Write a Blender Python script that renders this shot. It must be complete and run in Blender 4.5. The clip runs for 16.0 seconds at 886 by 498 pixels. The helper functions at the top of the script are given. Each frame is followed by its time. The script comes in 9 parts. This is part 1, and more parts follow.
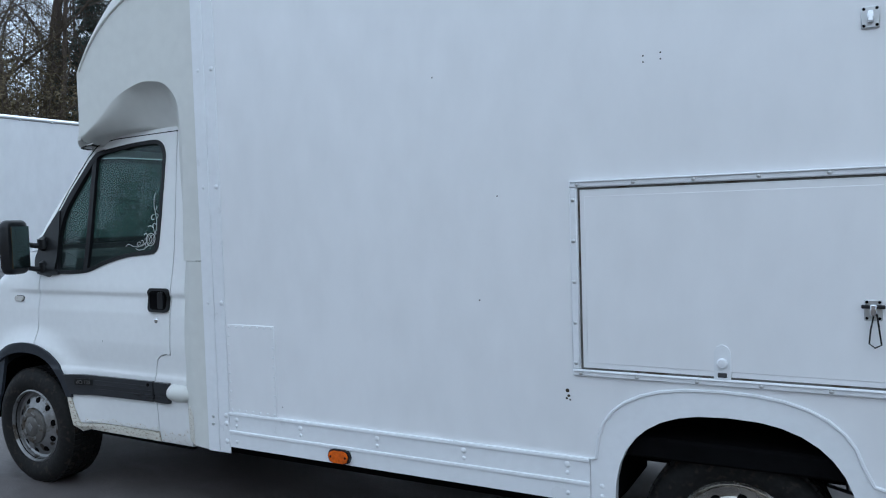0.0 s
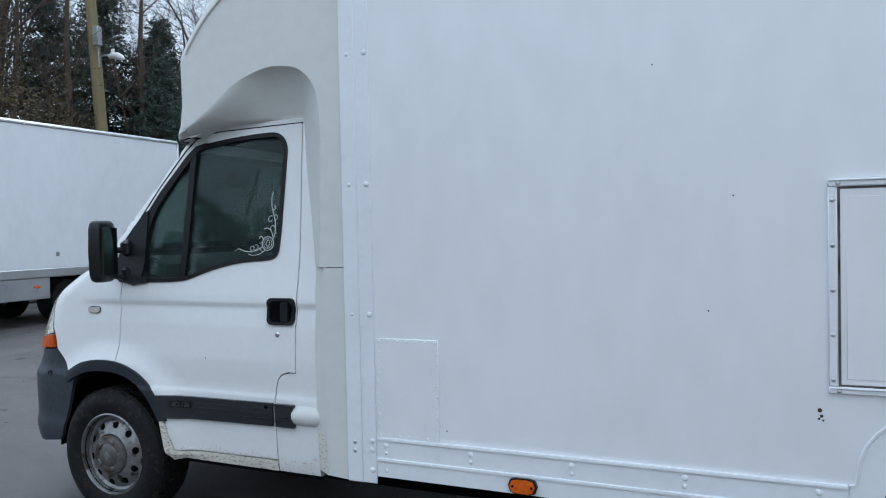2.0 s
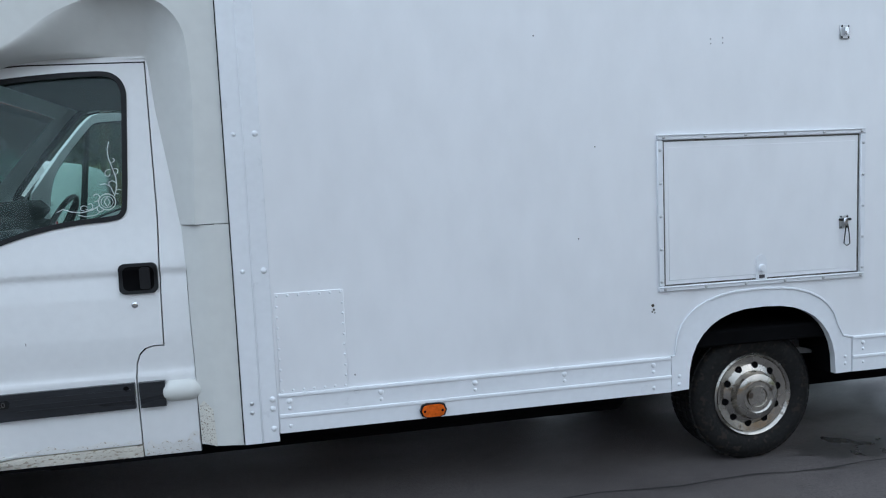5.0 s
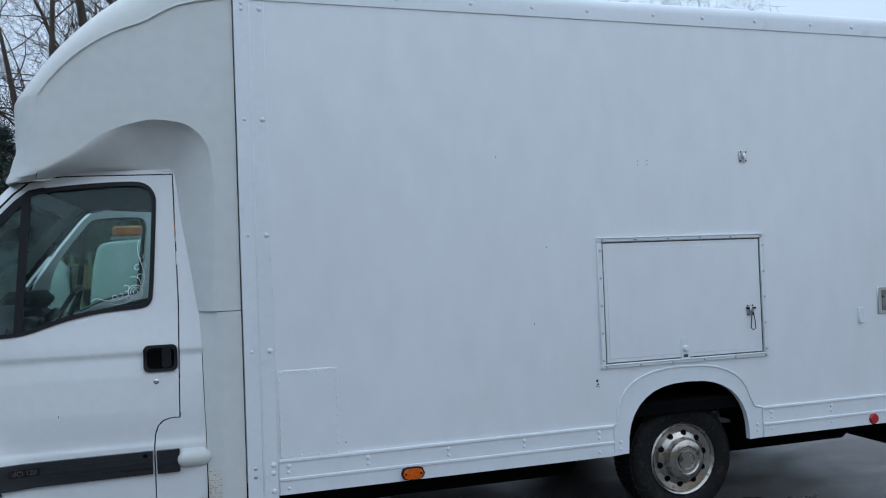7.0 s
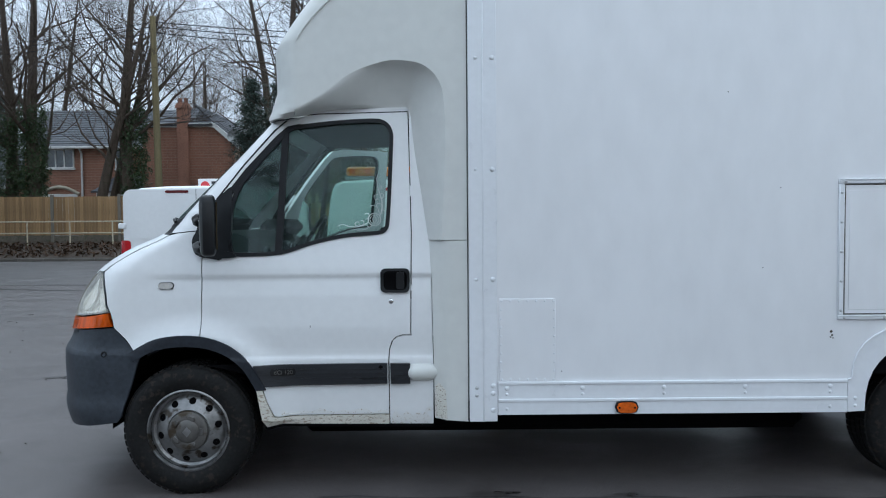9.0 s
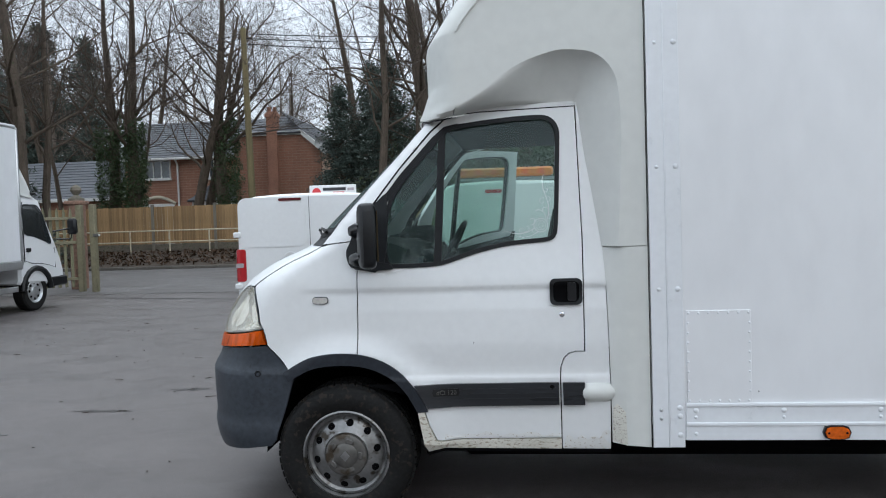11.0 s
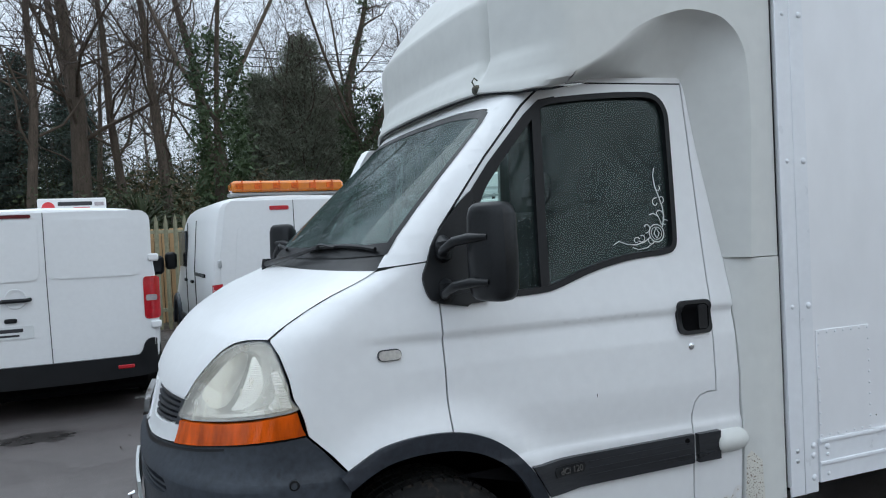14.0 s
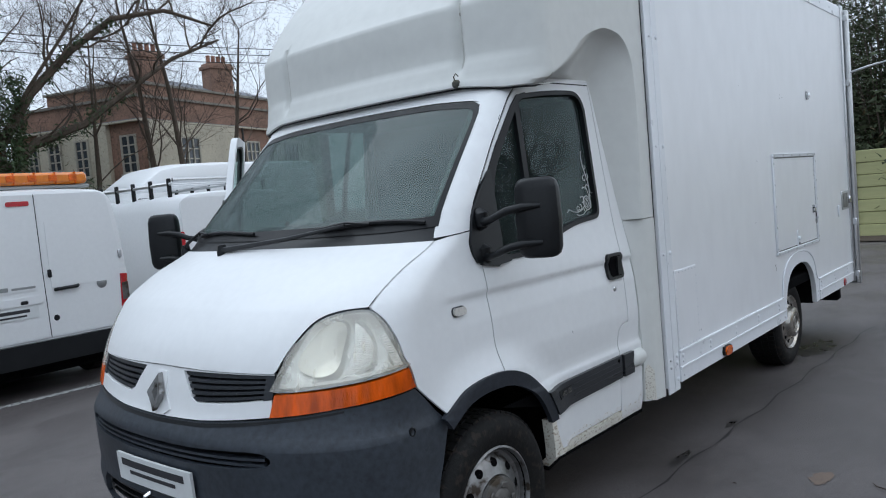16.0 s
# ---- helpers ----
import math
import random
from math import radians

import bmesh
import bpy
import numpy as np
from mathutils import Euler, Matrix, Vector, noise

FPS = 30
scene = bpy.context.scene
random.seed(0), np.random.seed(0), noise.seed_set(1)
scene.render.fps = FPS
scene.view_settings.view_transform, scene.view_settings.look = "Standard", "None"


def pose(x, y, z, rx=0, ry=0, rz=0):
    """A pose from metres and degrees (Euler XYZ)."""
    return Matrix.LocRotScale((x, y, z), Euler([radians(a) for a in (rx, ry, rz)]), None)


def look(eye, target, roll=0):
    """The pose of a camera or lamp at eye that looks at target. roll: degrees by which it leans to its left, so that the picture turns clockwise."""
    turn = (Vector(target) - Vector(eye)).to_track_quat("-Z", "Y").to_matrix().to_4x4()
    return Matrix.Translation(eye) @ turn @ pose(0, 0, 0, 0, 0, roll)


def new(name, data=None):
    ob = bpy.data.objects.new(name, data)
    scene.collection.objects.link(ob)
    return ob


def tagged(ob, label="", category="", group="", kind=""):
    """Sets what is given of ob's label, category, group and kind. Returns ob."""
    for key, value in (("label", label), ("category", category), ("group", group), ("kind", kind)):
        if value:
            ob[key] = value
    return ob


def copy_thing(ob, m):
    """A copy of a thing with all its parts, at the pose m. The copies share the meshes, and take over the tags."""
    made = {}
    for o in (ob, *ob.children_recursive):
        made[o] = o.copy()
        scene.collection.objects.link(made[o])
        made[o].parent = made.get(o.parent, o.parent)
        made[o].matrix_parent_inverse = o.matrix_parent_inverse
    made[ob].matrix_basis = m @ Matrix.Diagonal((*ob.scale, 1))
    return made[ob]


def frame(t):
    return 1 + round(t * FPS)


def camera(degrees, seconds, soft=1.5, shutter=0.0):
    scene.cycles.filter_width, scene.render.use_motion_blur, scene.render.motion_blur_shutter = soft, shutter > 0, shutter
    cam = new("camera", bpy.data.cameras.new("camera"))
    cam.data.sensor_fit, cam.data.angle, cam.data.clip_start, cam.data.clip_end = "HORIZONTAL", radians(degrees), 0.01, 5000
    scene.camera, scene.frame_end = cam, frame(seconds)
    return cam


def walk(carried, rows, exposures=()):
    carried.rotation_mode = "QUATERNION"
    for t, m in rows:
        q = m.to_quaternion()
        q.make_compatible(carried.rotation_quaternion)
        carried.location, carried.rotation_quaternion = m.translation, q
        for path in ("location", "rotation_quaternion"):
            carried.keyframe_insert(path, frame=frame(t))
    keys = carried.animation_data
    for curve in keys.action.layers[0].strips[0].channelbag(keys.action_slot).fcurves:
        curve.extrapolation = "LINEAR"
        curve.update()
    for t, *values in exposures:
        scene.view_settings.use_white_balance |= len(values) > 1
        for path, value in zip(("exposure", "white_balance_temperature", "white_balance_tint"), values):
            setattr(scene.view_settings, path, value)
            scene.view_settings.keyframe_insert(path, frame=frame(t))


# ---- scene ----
cam = camera(60.75, 16.0, 1.1)
PATH = [
    (0.0, look((4.386, -2.763, 1.547), (3.433, -1.006, 1.460), -1.76)),
    (0.5, look((4.131, -2.851, 1.527), (3.205, -1.080, 1.448), -1.76)),
    (1.0, look((3.842, -2.896, 1.521), (2.949, -1.107, 1.459), -1.46)),
    (1.5, look((3.551, -2.938, 1.536), (2.695, -1.130, 1.483), -1.26)),
    (2.0, look((3.274, -2.929, 1.518), (2.471, -1.098, 1.467), -1.18)),
    (2.5, look((2.944, -2.920, 1.519), (2.223, -1.056, 1.468), -1.19)),
    (3.0, look((2.639, -2.954, 1.502), (2.025, -1.052, 1.445), -1.58)),
    (3.5, look((2.364, -3.001, 1.523), (1.912, -1.055, 1.452), -2.14)),
    (4.0, look((2.108, -2.990, 1.506), (1.896, -1.004, 1.399), -2.55)),
    (4.5, look((1.910, -3.041, 1.553), (1.991, -1.049, 1.386), -2.88)),
    (5.0, look((1.756, -3.289, 1.521), (2.144, -1.337, 1.326), -2.45)),
    (5.2, look((1.740, -3.390, 1.538), (2.235, -1.466, 1.312), -1.89)),
    (5.5, look((1.667, -3.524, 1.541), (2.295, -1.641, 1.293), -1.29)),
    (5.8, look((1.603, -3.635, 1.545), (2.310, -1.774, 1.324), -1.15)),
    (6.1, look((1.548, -3.723, 1.549), (2.284, -1.867, 1.386), -1.30)),
    (6.4, look((1.502, -3.789, 1.552), (2.220, -1.922, 1.462), -1.62)),
    (6.7, look((1.461, -3.835, 1.553), (2.118, -1.945, 1.536), -1.93)),
    (7.0, look((1.427, -3.864, 1.552), (1.982, -1.941, 1.590), -2.12)),
    (7.3, look((1.398, -3.873, 1.546), (1.812, -1.918, 1.605), -2.00)),
    (7.5, look((1.438, -3.885, 1.540), (1.713, -1.905, 1.606), -1.90)),
    (8.0, look((1.378, -3.919, 1.529), (1.369, -1.919, 1.549), -1.60)),
    (8.2, look((1.349, -3.902, 1.523), (1.273, -1.903, 1.505), -1.40)),
    (8.5, look((1.341, -3.915, 1.501), (1.222, -1.918, 1.443), -0.96)),
    (8.8, look((1.346, -3.943, 1.484), (1.283, -1.944, 1.406), -0.62)),
    (9.1, look((1.353, -3.973, 1.473), (1.400, -1.974, 1.389), -0.37)),
    (9.4, look((1.351, -3.995, 1.468), (1.517, -2.002, 1.387), -0.24)),
    (9.7, look((1.330, -3.994, 1.471), (1.577, -2.010, 1.395), -0.22)),
    (10.0, look((1.277, -3.960, 1.482), (1.526, -1.977, 1.408), -0.34)),
    (10.3, look((1.183, -3.880, 1.502), (1.307, -1.886, 1.421), -0.60)),
    (10.5, look((1.104, -3.835, 1.493), (1.096, -1.837, 1.412), -0.80)),
    (11.0, look((0.890, -3.641, 1.509), (0.690, -1.653, 1.432), -1.80)),
    (11.5, look((0.623, -3.456, 1.480), (0.469, -1.463, 1.391), -2.70)),
    (12.0, look((0.356, -3.255, 1.511), (0.402, -1.258, 1.408), -3.50)),
    (12.5, look((0.111, -2.976, 1.507), (0.348, -0.992, 1.418), -3.70)),
    (13.0, look((-0.192, -2.752, 1.511), (0.229, -0.798, 1.445), -3.20)),
    (13.5, look((-0.534, -2.526, 1.519), (0.052, -0.615, 1.464), -2.80)),
    (14.0, look((-0.841, -2.260, 1.514), (-0.095, -0.405, 1.467), -2.70)),
    (14.5, look((-1.187, -2.084, 1.515), (-0.282, -0.302, 1.475), -3.20)),
    (15.0, look((-1.533, -1.936, 1.544), (-0.457, -0.251, 1.500), -4.00)),
    (15.5, look((-1.889, -1.738, 1.521), (-0.648, -0.171, 1.451), -5.20)),
    (16.0, look((-2.260, -1.743, 1.544), (-0.749, -0.439, 1.414), -5.00)),
]
walk(cam, PATH, exposures=[(0.0, 0.60, 5250, 3), (1.5, 0.68, 5350, 3), (3.0, 0.69, 5500, 4), (4.0, 0.78, 5500, 4), (5.0, 0.76, 5450, 4), (7.5, 0.30, 5200, 3), (8.0, 0.50, 5300, 3), (10.5, 0.75, 5750, 4), (11.5, 0.90, 6050, 7), (12.5, 0.87, 5980, 6), (13.5, 0.69, 5760, 4), (14.5, 0.62, 5750, 5), (16.0, 0.50, 5720, 6)])
SKY_STRENGTH = 1.0
SUN_STRENGTH = 0.5
from mathutils.geometry import tessellate_polygon

# ---- sky and light: a low, bright overcast ----
world = bpy.data.worlds.new("overcast_sky")
scene.world = world
world.use_nodes = True
wn, wl = world.node_tree.nodes, world.node_tree.links
wn.clear()
sky = wn.new("ShaderNodeTexSky")
sky.sky_type, sky.sun_disc = "NISHITA", False
sky.sun_elevation, sky.sun_rotation = radians(38), radians(150)
sky.air_density, sky.dust_density = 1.0, 3.0
dim = wn.new("ShaderNodeMix")
dim.data_type, dim.blend_type = "RGBA", "MULTIPLY"
dim.inputs[0].default_value = 1.0
dim.inputs[7].default_value = (0.10, 0.10, 0.10, 1)
wl.new(sky.outputs[0], dim.inputs[6])
wco = wn.new("ShaderNodeTexCoord")
cloud = wn.new("ShaderNodeTexNoise")
cloud.inputs["Scale"].default_value, cloud.inputs["Detail"].default_value = 2.2, 6
wl.new(wco.outputs["Generated"], cloud.inputs["Vector"])
tone = wn.new("ShaderNodeValToRGB")
tone.color_ramp.elements[0].position, tone.color_ramp.elements[0].color = 0.25, (0.68, 0.70, 0.735, 1)
tone.color_ramp.elements[1].position, tone.color_ramp.elements[1].color = 0.80, (0.87, 0.88, 0.905, 1)
wl.new(cloud.outputs[0], tone.inputs[0])
veil = wn.new("ShaderNodeMix")
veil.data_type = "RGBA"
veil.inputs[0].default_value = 0.85
wl.new(dim.outputs[2], veil.inputs[6])
wl.new(tone.outputs[0], veil.inputs[7])
# an overcast sky is brighter overhead than at the horizon
height = wn.new("ShaderNodeSeparateXYZ")
wl.new(wco.outputs["Generated"], height.inputs[0])
rise = wn.new("ShaderNodeMapRange")
rise.inputs[1].default_value, rise.inputs[2].default_value = 0.0, 1.0
rise.inputs[3].default_value, rise.inputs[4].default_value = 0.80 * SKY_STRENGTH, 1.22 * SKY_STRENGTH
wl.new(height.outputs[2], rise.inputs[0])
back = wn.new("ShaderNodeBackground")
wl.new(rise.outputs[0], back.inputs[1])
wl.new(veil.outputs[2], back.inputs[0])
wout = wn.new("ShaderNodeOutputWorld")
wl.new(back.outputs[0], wout.inputs[0])

sun = new("sun", bpy.data.lights.new("sun", "SUN"))
sun.data.energy, sun.data.angle, sun.data.color = SUN_STRENGTH, radians(50), (1.0, 0.98, 0.95)
sun.matrix_world = look((0, 0, 30), (7, -16, 0))

# ---- materials ----


def socket(shader, name, value):
    shader.inputs[name].default_value = value


def rgb(c):
    return (*c, 1) if len(c) == 3 else c


def mat(name, colour, rough=0.5, metal=0.0, vary=0.08, grain=60.0, wear=3.0, bump=0.05, coat=0.0, stain=None, stain_at=0.62, spec=0.5, stretch=(1, 1, 1), random_tint=0.0, wet=0.0, bump_scale=None):
    """A surface with variation at two scales, fine relief and, if asked for, stains."""
    m = bpy.data.materials.new(name)
    m.use_nodes = True
    n, l = m.node_tree.nodes, m.node_tree.links
    s = n["Principled BSDF"]
    co = n.new("ShaderNodeTexCoord")
    mp = n.new("ShaderNodeMapping")
    mp.inputs["Scale"].default_value = stretch
    l.new(co.outputs["Object"], mp.inputs["Vector"])
    big = n.new("ShaderNodeTexNoise")
    big.inputs["Scale"].default_value, big.inputs["Detail"].default_value = wear, 5
    fine = n.new("ShaderNodeTexNoise")
    fine.inputs["Scale"].default_value, fine.inputs["Detail"].default_value = grain, 4
    for t in (big, fine):
        l.new(mp.outputs[0], t.inputs["Vector"])
    both = n.new("ShaderNodeMath")
    both.operation = "ADD"
    l.new(big.outputs[0], both.inputs[0])
    l.new(fine.outputs[0], both.inputs[1])
    ramp = n.new("ShaderNodeValToRGB")
    e = ramp.color_ramp.elements
    e[0].position, e[1].position = 0.35, 0.65
    e[0].color = rgb([max(0, c * (1 - vary)) for c in colour[:3]])
    e[1].color = rgb([min(1, c * (1 + vary)) for c in colour[:3]])
    half = n.new("ShaderNodeMath")
    half.operation = "MULTIPLY"
    half.inputs[1].default_value = 0.5
    l.new(both.outputs[0], half.inputs[0])
    l.new(half.outputs[0], ramp.inputs[0])
    out = ramp.outputs[0]
    if random_tint:
        info = n.new("ShaderNodeObjectInfo")
        hsv = n.new("ShaderNodeHueSaturation")
        span = n.new("ShaderNodeMapRange")
        span.inputs[3].default_value, span.inputs[4].default_value = 1 - random_tint, 1 + random_tint
        l.new(info.outputs["Random"], span.inputs[0])
        l.new(span.outputs[0], hsv.inputs["Value"])
        l.new(out, hsv.inputs["Color"])
        out = hsv.outputs[0]
    if stain:
        spots = n.new("ShaderNodeTexNoise")
        spots.inputs["Scale"].default_value, spots.inputs["Detail"].default_value = grain * 0.5, 8
        l.new(mp.outputs[0], spots.inputs["Vector"])
        cut = n.new("ShaderNodeValToRGB")
        cut.color_ramp.elements[0].position, cut.color_ramp.elements[1].position = stain_at, stain_at + 0.08
        l.new(spots.outputs[0], cut.inputs[0])
        mix = n.new("ShaderNodeMix")
        mix.data_type = "RGBA"
        mix.inputs[7].default_value = rgb(stain)
        l.new(cut.outputs[0], mix.inputs[0])
        l.new(out, mix.inputs[6])
        out = mix.outputs[2]
    l.new(out, s.inputs["Base Color"])
    gloss = n.new("ShaderNodeMapRange")
    gloss.inputs[1].default_value, gloss.inputs[2].default_value = 0.3, 0.7
    gloss.inputs[3].default_value, gloss.inputs[4].default_value = max(0.02, rough - 0.08 - wet), min(1, rough + 0.08)
    l.new(big.outputs[0], gloss.inputs[0])
    l.new(gloss.outputs[0], s.inputs["Roughness"])
    socket(s, "Metallic", metal)
    socket(s, "Specular IOR Level", spec)
    socket(s, "Coat Weight", coat)
    socket(s, "Coat Roughness", 0.06)
    if bump:
        b = n.new("ShaderNodeBump")
        b.inputs["Strength"].default_value, b.inputs["Distance"].default_value = bump, 0.01
        source = fine
        if bump_scale:
            source = n.new("ShaderNodeTexNoise")
            source.inputs["Scale"].default_value, source.inputs["Detail"].default_value = bump_scale, 3
            l.new(mp.outputs[0], source.inputs["Vector"])
        l.new(source.outputs[0], b.inputs["Height"])
        l.new(b.outputs[0], s.inputs["Normal"])
    return m


def glass_mat(name, tint, rough=0.02, mirror=0.03, haze=0.0, mist=0.0, haze_colour=(0.5, 0.55, 0.55), sheen=(0.8, 0.8, 0.8), graze=0.60):
    """Clear or tinted glass with a dirt film, misted patches and run marks; gloss grows at grazing angles."""
    m = bpy.data.materials.new(name)
    m.use_nodes = True
    n, l = m.node_tree.nodes, m.node_tree.links
    n.clear()

    def calc(op, a, b):
        c = n.new("ShaderNodeMath")
        c.operation, c.use_clamp = op, op in ("MULTIPLY", "ADD")
        for k, v in ((0, a), (1, b)):
            if isinstance(v, (int, float)):
                c.inputs[k].default_value = v
            else:
                l.new(v, c.inputs[k])
        return c.outputs[0]

    def span(v, lo, hi, to0=0.0, to1=1.0):
        c = n.new("ShaderNodeMapRange")
        for k, x in ((1, lo), (2, hi), (3, to0), (4, to1)):
            c.inputs[k].default_value = x
        l.new(v, c.inputs[0])
        return c.outputs[0]

    def noise_at(scale, stretch=(1, 1, 1), detail=3):
        mp = n.new("ShaderNodeMapping")
        mp.inputs["Scale"].default_value = stretch
        l.new(co.outputs["Object"], mp.inputs["Vector"])
        t = n.new("ShaderNodeTexNoise")
        t.inputs["Scale"].default_value, t.inputs["Detail"].default_value = scale, detail
        l.new(mp.outputs[0], t.inputs["Vector"])
        return t.outputs[0]

    co = n.new("ShaderNodeTexCoord")
    clear = n.new("ShaderNodeBsdfTransparent")
    clear.inputs[0].default_value = rgb(tint)
    shine = n.new("ShaderNodeBsdfGlossy")
    shine.inputs["Roughness"].default_value = rough
    shine.inputs["Color"].default_value = rgb(sheen)
    body = clear
    if haze or mist:
        film = n.new("ShaderNodeBsdfDiffuse")
        film.inputs[0].default_value = rgb(haze_colour)
        runs = calc("MULTIPLY", span(noise_at(1.0, (55, 55, 2.5), 2), 0.60, 0.72), mist * 0.9)
        cloud = span(noise_at(3.2, (1, 1, 0.7), 5), 0.42, 0.70, 0.0, mist)
        body = n.new("ShaderNodeMixShader")
        l.new(calc("ADD", calc("ADD", cloud, runs), haze), body.inputs[0])
        l.new(clear.outputs[0], body.inputs[1])
        l.new(film.outputs[0], body.inputs[2])
    edge = n.new("ShaderNodeLayerWeight")
    edge.inputs[0].default_value = 0.5
    gloss = calc("ADD", calc("MULTIPLY", calc("POWER", edge.outputs["Facing"], 4.0), graze), mirror)
    top = n.new("ShaderNodeMixShader")
    l.new(gloss, top.inputs[0])
    l.new(body.outputs[0], top.inputs[1])
    l.new(shine.outputs[0], top.inputs[2])
    o = n.new("ShaderNodeOutputMaterial")
    l.new(top.outputs[0], o.inputs[0])
    return m


def asphalt_mat(name, dry, damp, scale=0.45):
    """Worn asphalt: damp patches, stains, stone grain and pale grit."""
    m = mat(name, dry, 0.62, vary=0.20, grain=90, wear=1.4, bump=0.32, bump_scale=130, spec=0.48)
    n, l = m.node_tree.nodes, m.node_tree.links
    s = n["Principled BSDF"]
    co = n["Texture Coordinate"]
    old = s.inputs["Base Color"].links[0].from_socket

    def noise_at(k, detail, stretch=(1, 1, 1)):
        mp = n.new("ShaderNodeMapping")
        mp.inputs["Scale"].default_value = stretch
        l.new(co.outputs["Object"], mp.inputs["Vector"])
        t = n.new("ShaderNodeTexNoise")
        t.inputs["Scale"].default_value, t.inputs["Detail"].default_value = k, detail
        t.inputs["Distortion"].default_value = 0.6
        l.new(mp.outputs[0], t.inputs["Vector"])
        return t.outputs[0]

    def span(v, lo, hi, a=0.0, b=1.0):
        c = n.new("ShaderNodeMapRange")
        for k, x in ((1, lo), (2, hi), (3, a), (4, b)):
            c.inputs[k].default_value = x
        l.new(v, c.inputs[0])
        return c.outputs[0]

    def over(fac, below, colour):
        x = n.new("ShaderNodeMix")
        x.data_type = "RGBA"
        l.new(fac, x.inputs[0])
        l.new(below, x.inputs[6])
        x.inputs[7].default_value = rgb(colour)
        return x.outputs[2]

    wet = span(noise_at(scale, 7, (1, 1.6, 1)), 0.46, 0.60)
    out = over(span(noise_at(scale, 9, (1, 1.6, 1)), 0.42, 0.62, 0.0, 0.42), old, damp)
    out = over(span(noise_at(6.5, 8), 0.50, 0.70, 0.0, 0.24), out, [0.55 * c for c in damp])
    out = over(span(noise_at(190, 2), 0.60, 0.68, 0.0, 0.62), out, [2.3 * c for c in dry])
    out = over(span(noise_at(95, 4), 0.52, 0.64, 0.0, 0.62), out, [0.40 * c for c in dry])
    l.new(out, s.inputs["Base Color"])
    l.new(span(wet, 0, 1, 0.56, 0.40), s.inputs["Roughness"])
    return m


M_PAINT = mat("white_van_paint", (0.765, 0.775, 0.78), 0.46, vary=0.025, grain=25, wear=1.2, bump=0.0, coat=0.22, spec=0.35)
M_BOX = mat("white_box_paint", (0.79, 0.80, 0.82), 0.40, vary=0.045, grain=7, wear=0.7, bump=0.012, bump_scale=2.5, coat=0.9, spec=0.45, stretch=(1, 1, 0.5))
M_GRP = mat("white_fibreglass", (0.66, 0.67, 0.645), 0.55, vary=0.04, grain=16, wear=1.0, bump=0.01, bump_scale=6, coat=0.08, spec=0.35)
socket(M_BOX.node_tree.nodes["Principled BSDF"], "Coat IOR", 1.75)
socket(M_BOX.node_tree.nodes["Principled BSDF"], "Coat Roughness", 0.36)
M_ALU = mat("painted_aluminium_trim", (0.78, 0.80, 0.83), 0.34, vary=0.03, grain=30, wear=4, bump=0.02, coat=0.2, spec=0.5)
M_BARE = mat("bare_aluminium", (0.58, 0.59, 0.60), 0.38, metal=0.85, vary=0.08, grain=40, wear=5, bump=0.03)
M_MUDDY = mat("mud_spattered_paint", (0.70, 0.675, 0.60), 0.5, vary=0.12, grain=150, wear=9, bump=0.03, stain=(0.40, 0.34, 0.26), stain_at=0.545, stretch=(0.6, 1, 1.4))
M_SPATTER = mat("mud_spatter", (0.70, 0.685, 0.62), 0.5, vary=0.08, grain=340, wear=6, bump=0.03, stain=(0.20, 0.15, 0.105), stain_at=0.555)
M_SPECK = mat("paint_with_mud_specks", (0.745, 0.745, 0.73), 0.48, vary=0.05, grain=230, wear=6, bump=0.02, stain=(0.42, 0.36, 0.28), stain_at=0.60, stretch=(0.7, 1, 1.2))
M_STRIP = mat("scuffed_side_moulding", (0.019, 0.021, 0.025), 0.34, vary=0.35, grain=60, wear=5, bump=0.10, stretch=(0.3, 1, 3), spec=0.5)
M_REPEATER = mat("pale_indicator_lens", (0.47, 0.45, 0.42), 0.18, vary=0.2, grain=90, wear=20, bump=0.1, coat=0.6)
M_ARCH = mat("dark_arch_plastic", (0.024, 0.028, 0.036), 0.46, vary=0.30, grain=40, wear=2.5, bump=0.08, stain=(0.015, 0.018, 0.023), stain_at=0.62, spec=0.30)
M_BLACK = mat("textured_black_plastic", (0.0085, 0.0095, 0.011), 0.36, vary=0.25, grain=120, wear=6, bump=0.04, spec=0.32)
M_DROP = mat("water_drop", (0.13, 0.17, 0.165), 0.06, vary=0.2, grain=200, wear=30, bump=0.0, coat=1.0)
M_CLAMP = mat("mossy_clamp", (0.06, 0.06, 0.05), 0.8, vary=0.4, grain=60, wear=20, bump=0.3, stain=(0.16, 0.15, 0.10), stain_at=0.52)
M_JOINT = mat("grubby_joint", (0.58, 0.58, 0.55), 0.6, vary=0.15, grain=40, wear=6, bump=0.05, stain=(0.30, 0.29, 0.26), stain_at=0.62)
M_GRILLE = mat("dark_grille_plastic", (0.022, 0.025, 0.030), 0.42, vary=0.25, grain=150, wear=9, bump=0.12, stain=(0.07, 0.075, 0.08), stain_at=0.66, spec=0.35)
M_GREY = mat("weathered_grey_plastic", (0.037, 0.044, 0.055), 0.48, vary=0.30, grain=40, wear=2.5, bump=0.10, stain=(0.028, 0.033, 0.040), stain_at=0.64, spec=0.35)
M_RUBBER = mat("rubber", (0.006, 0.0065, 0.008), 0.45, vary=0.2, grain=80, wear=6, bump=0.06, spec=0.3)
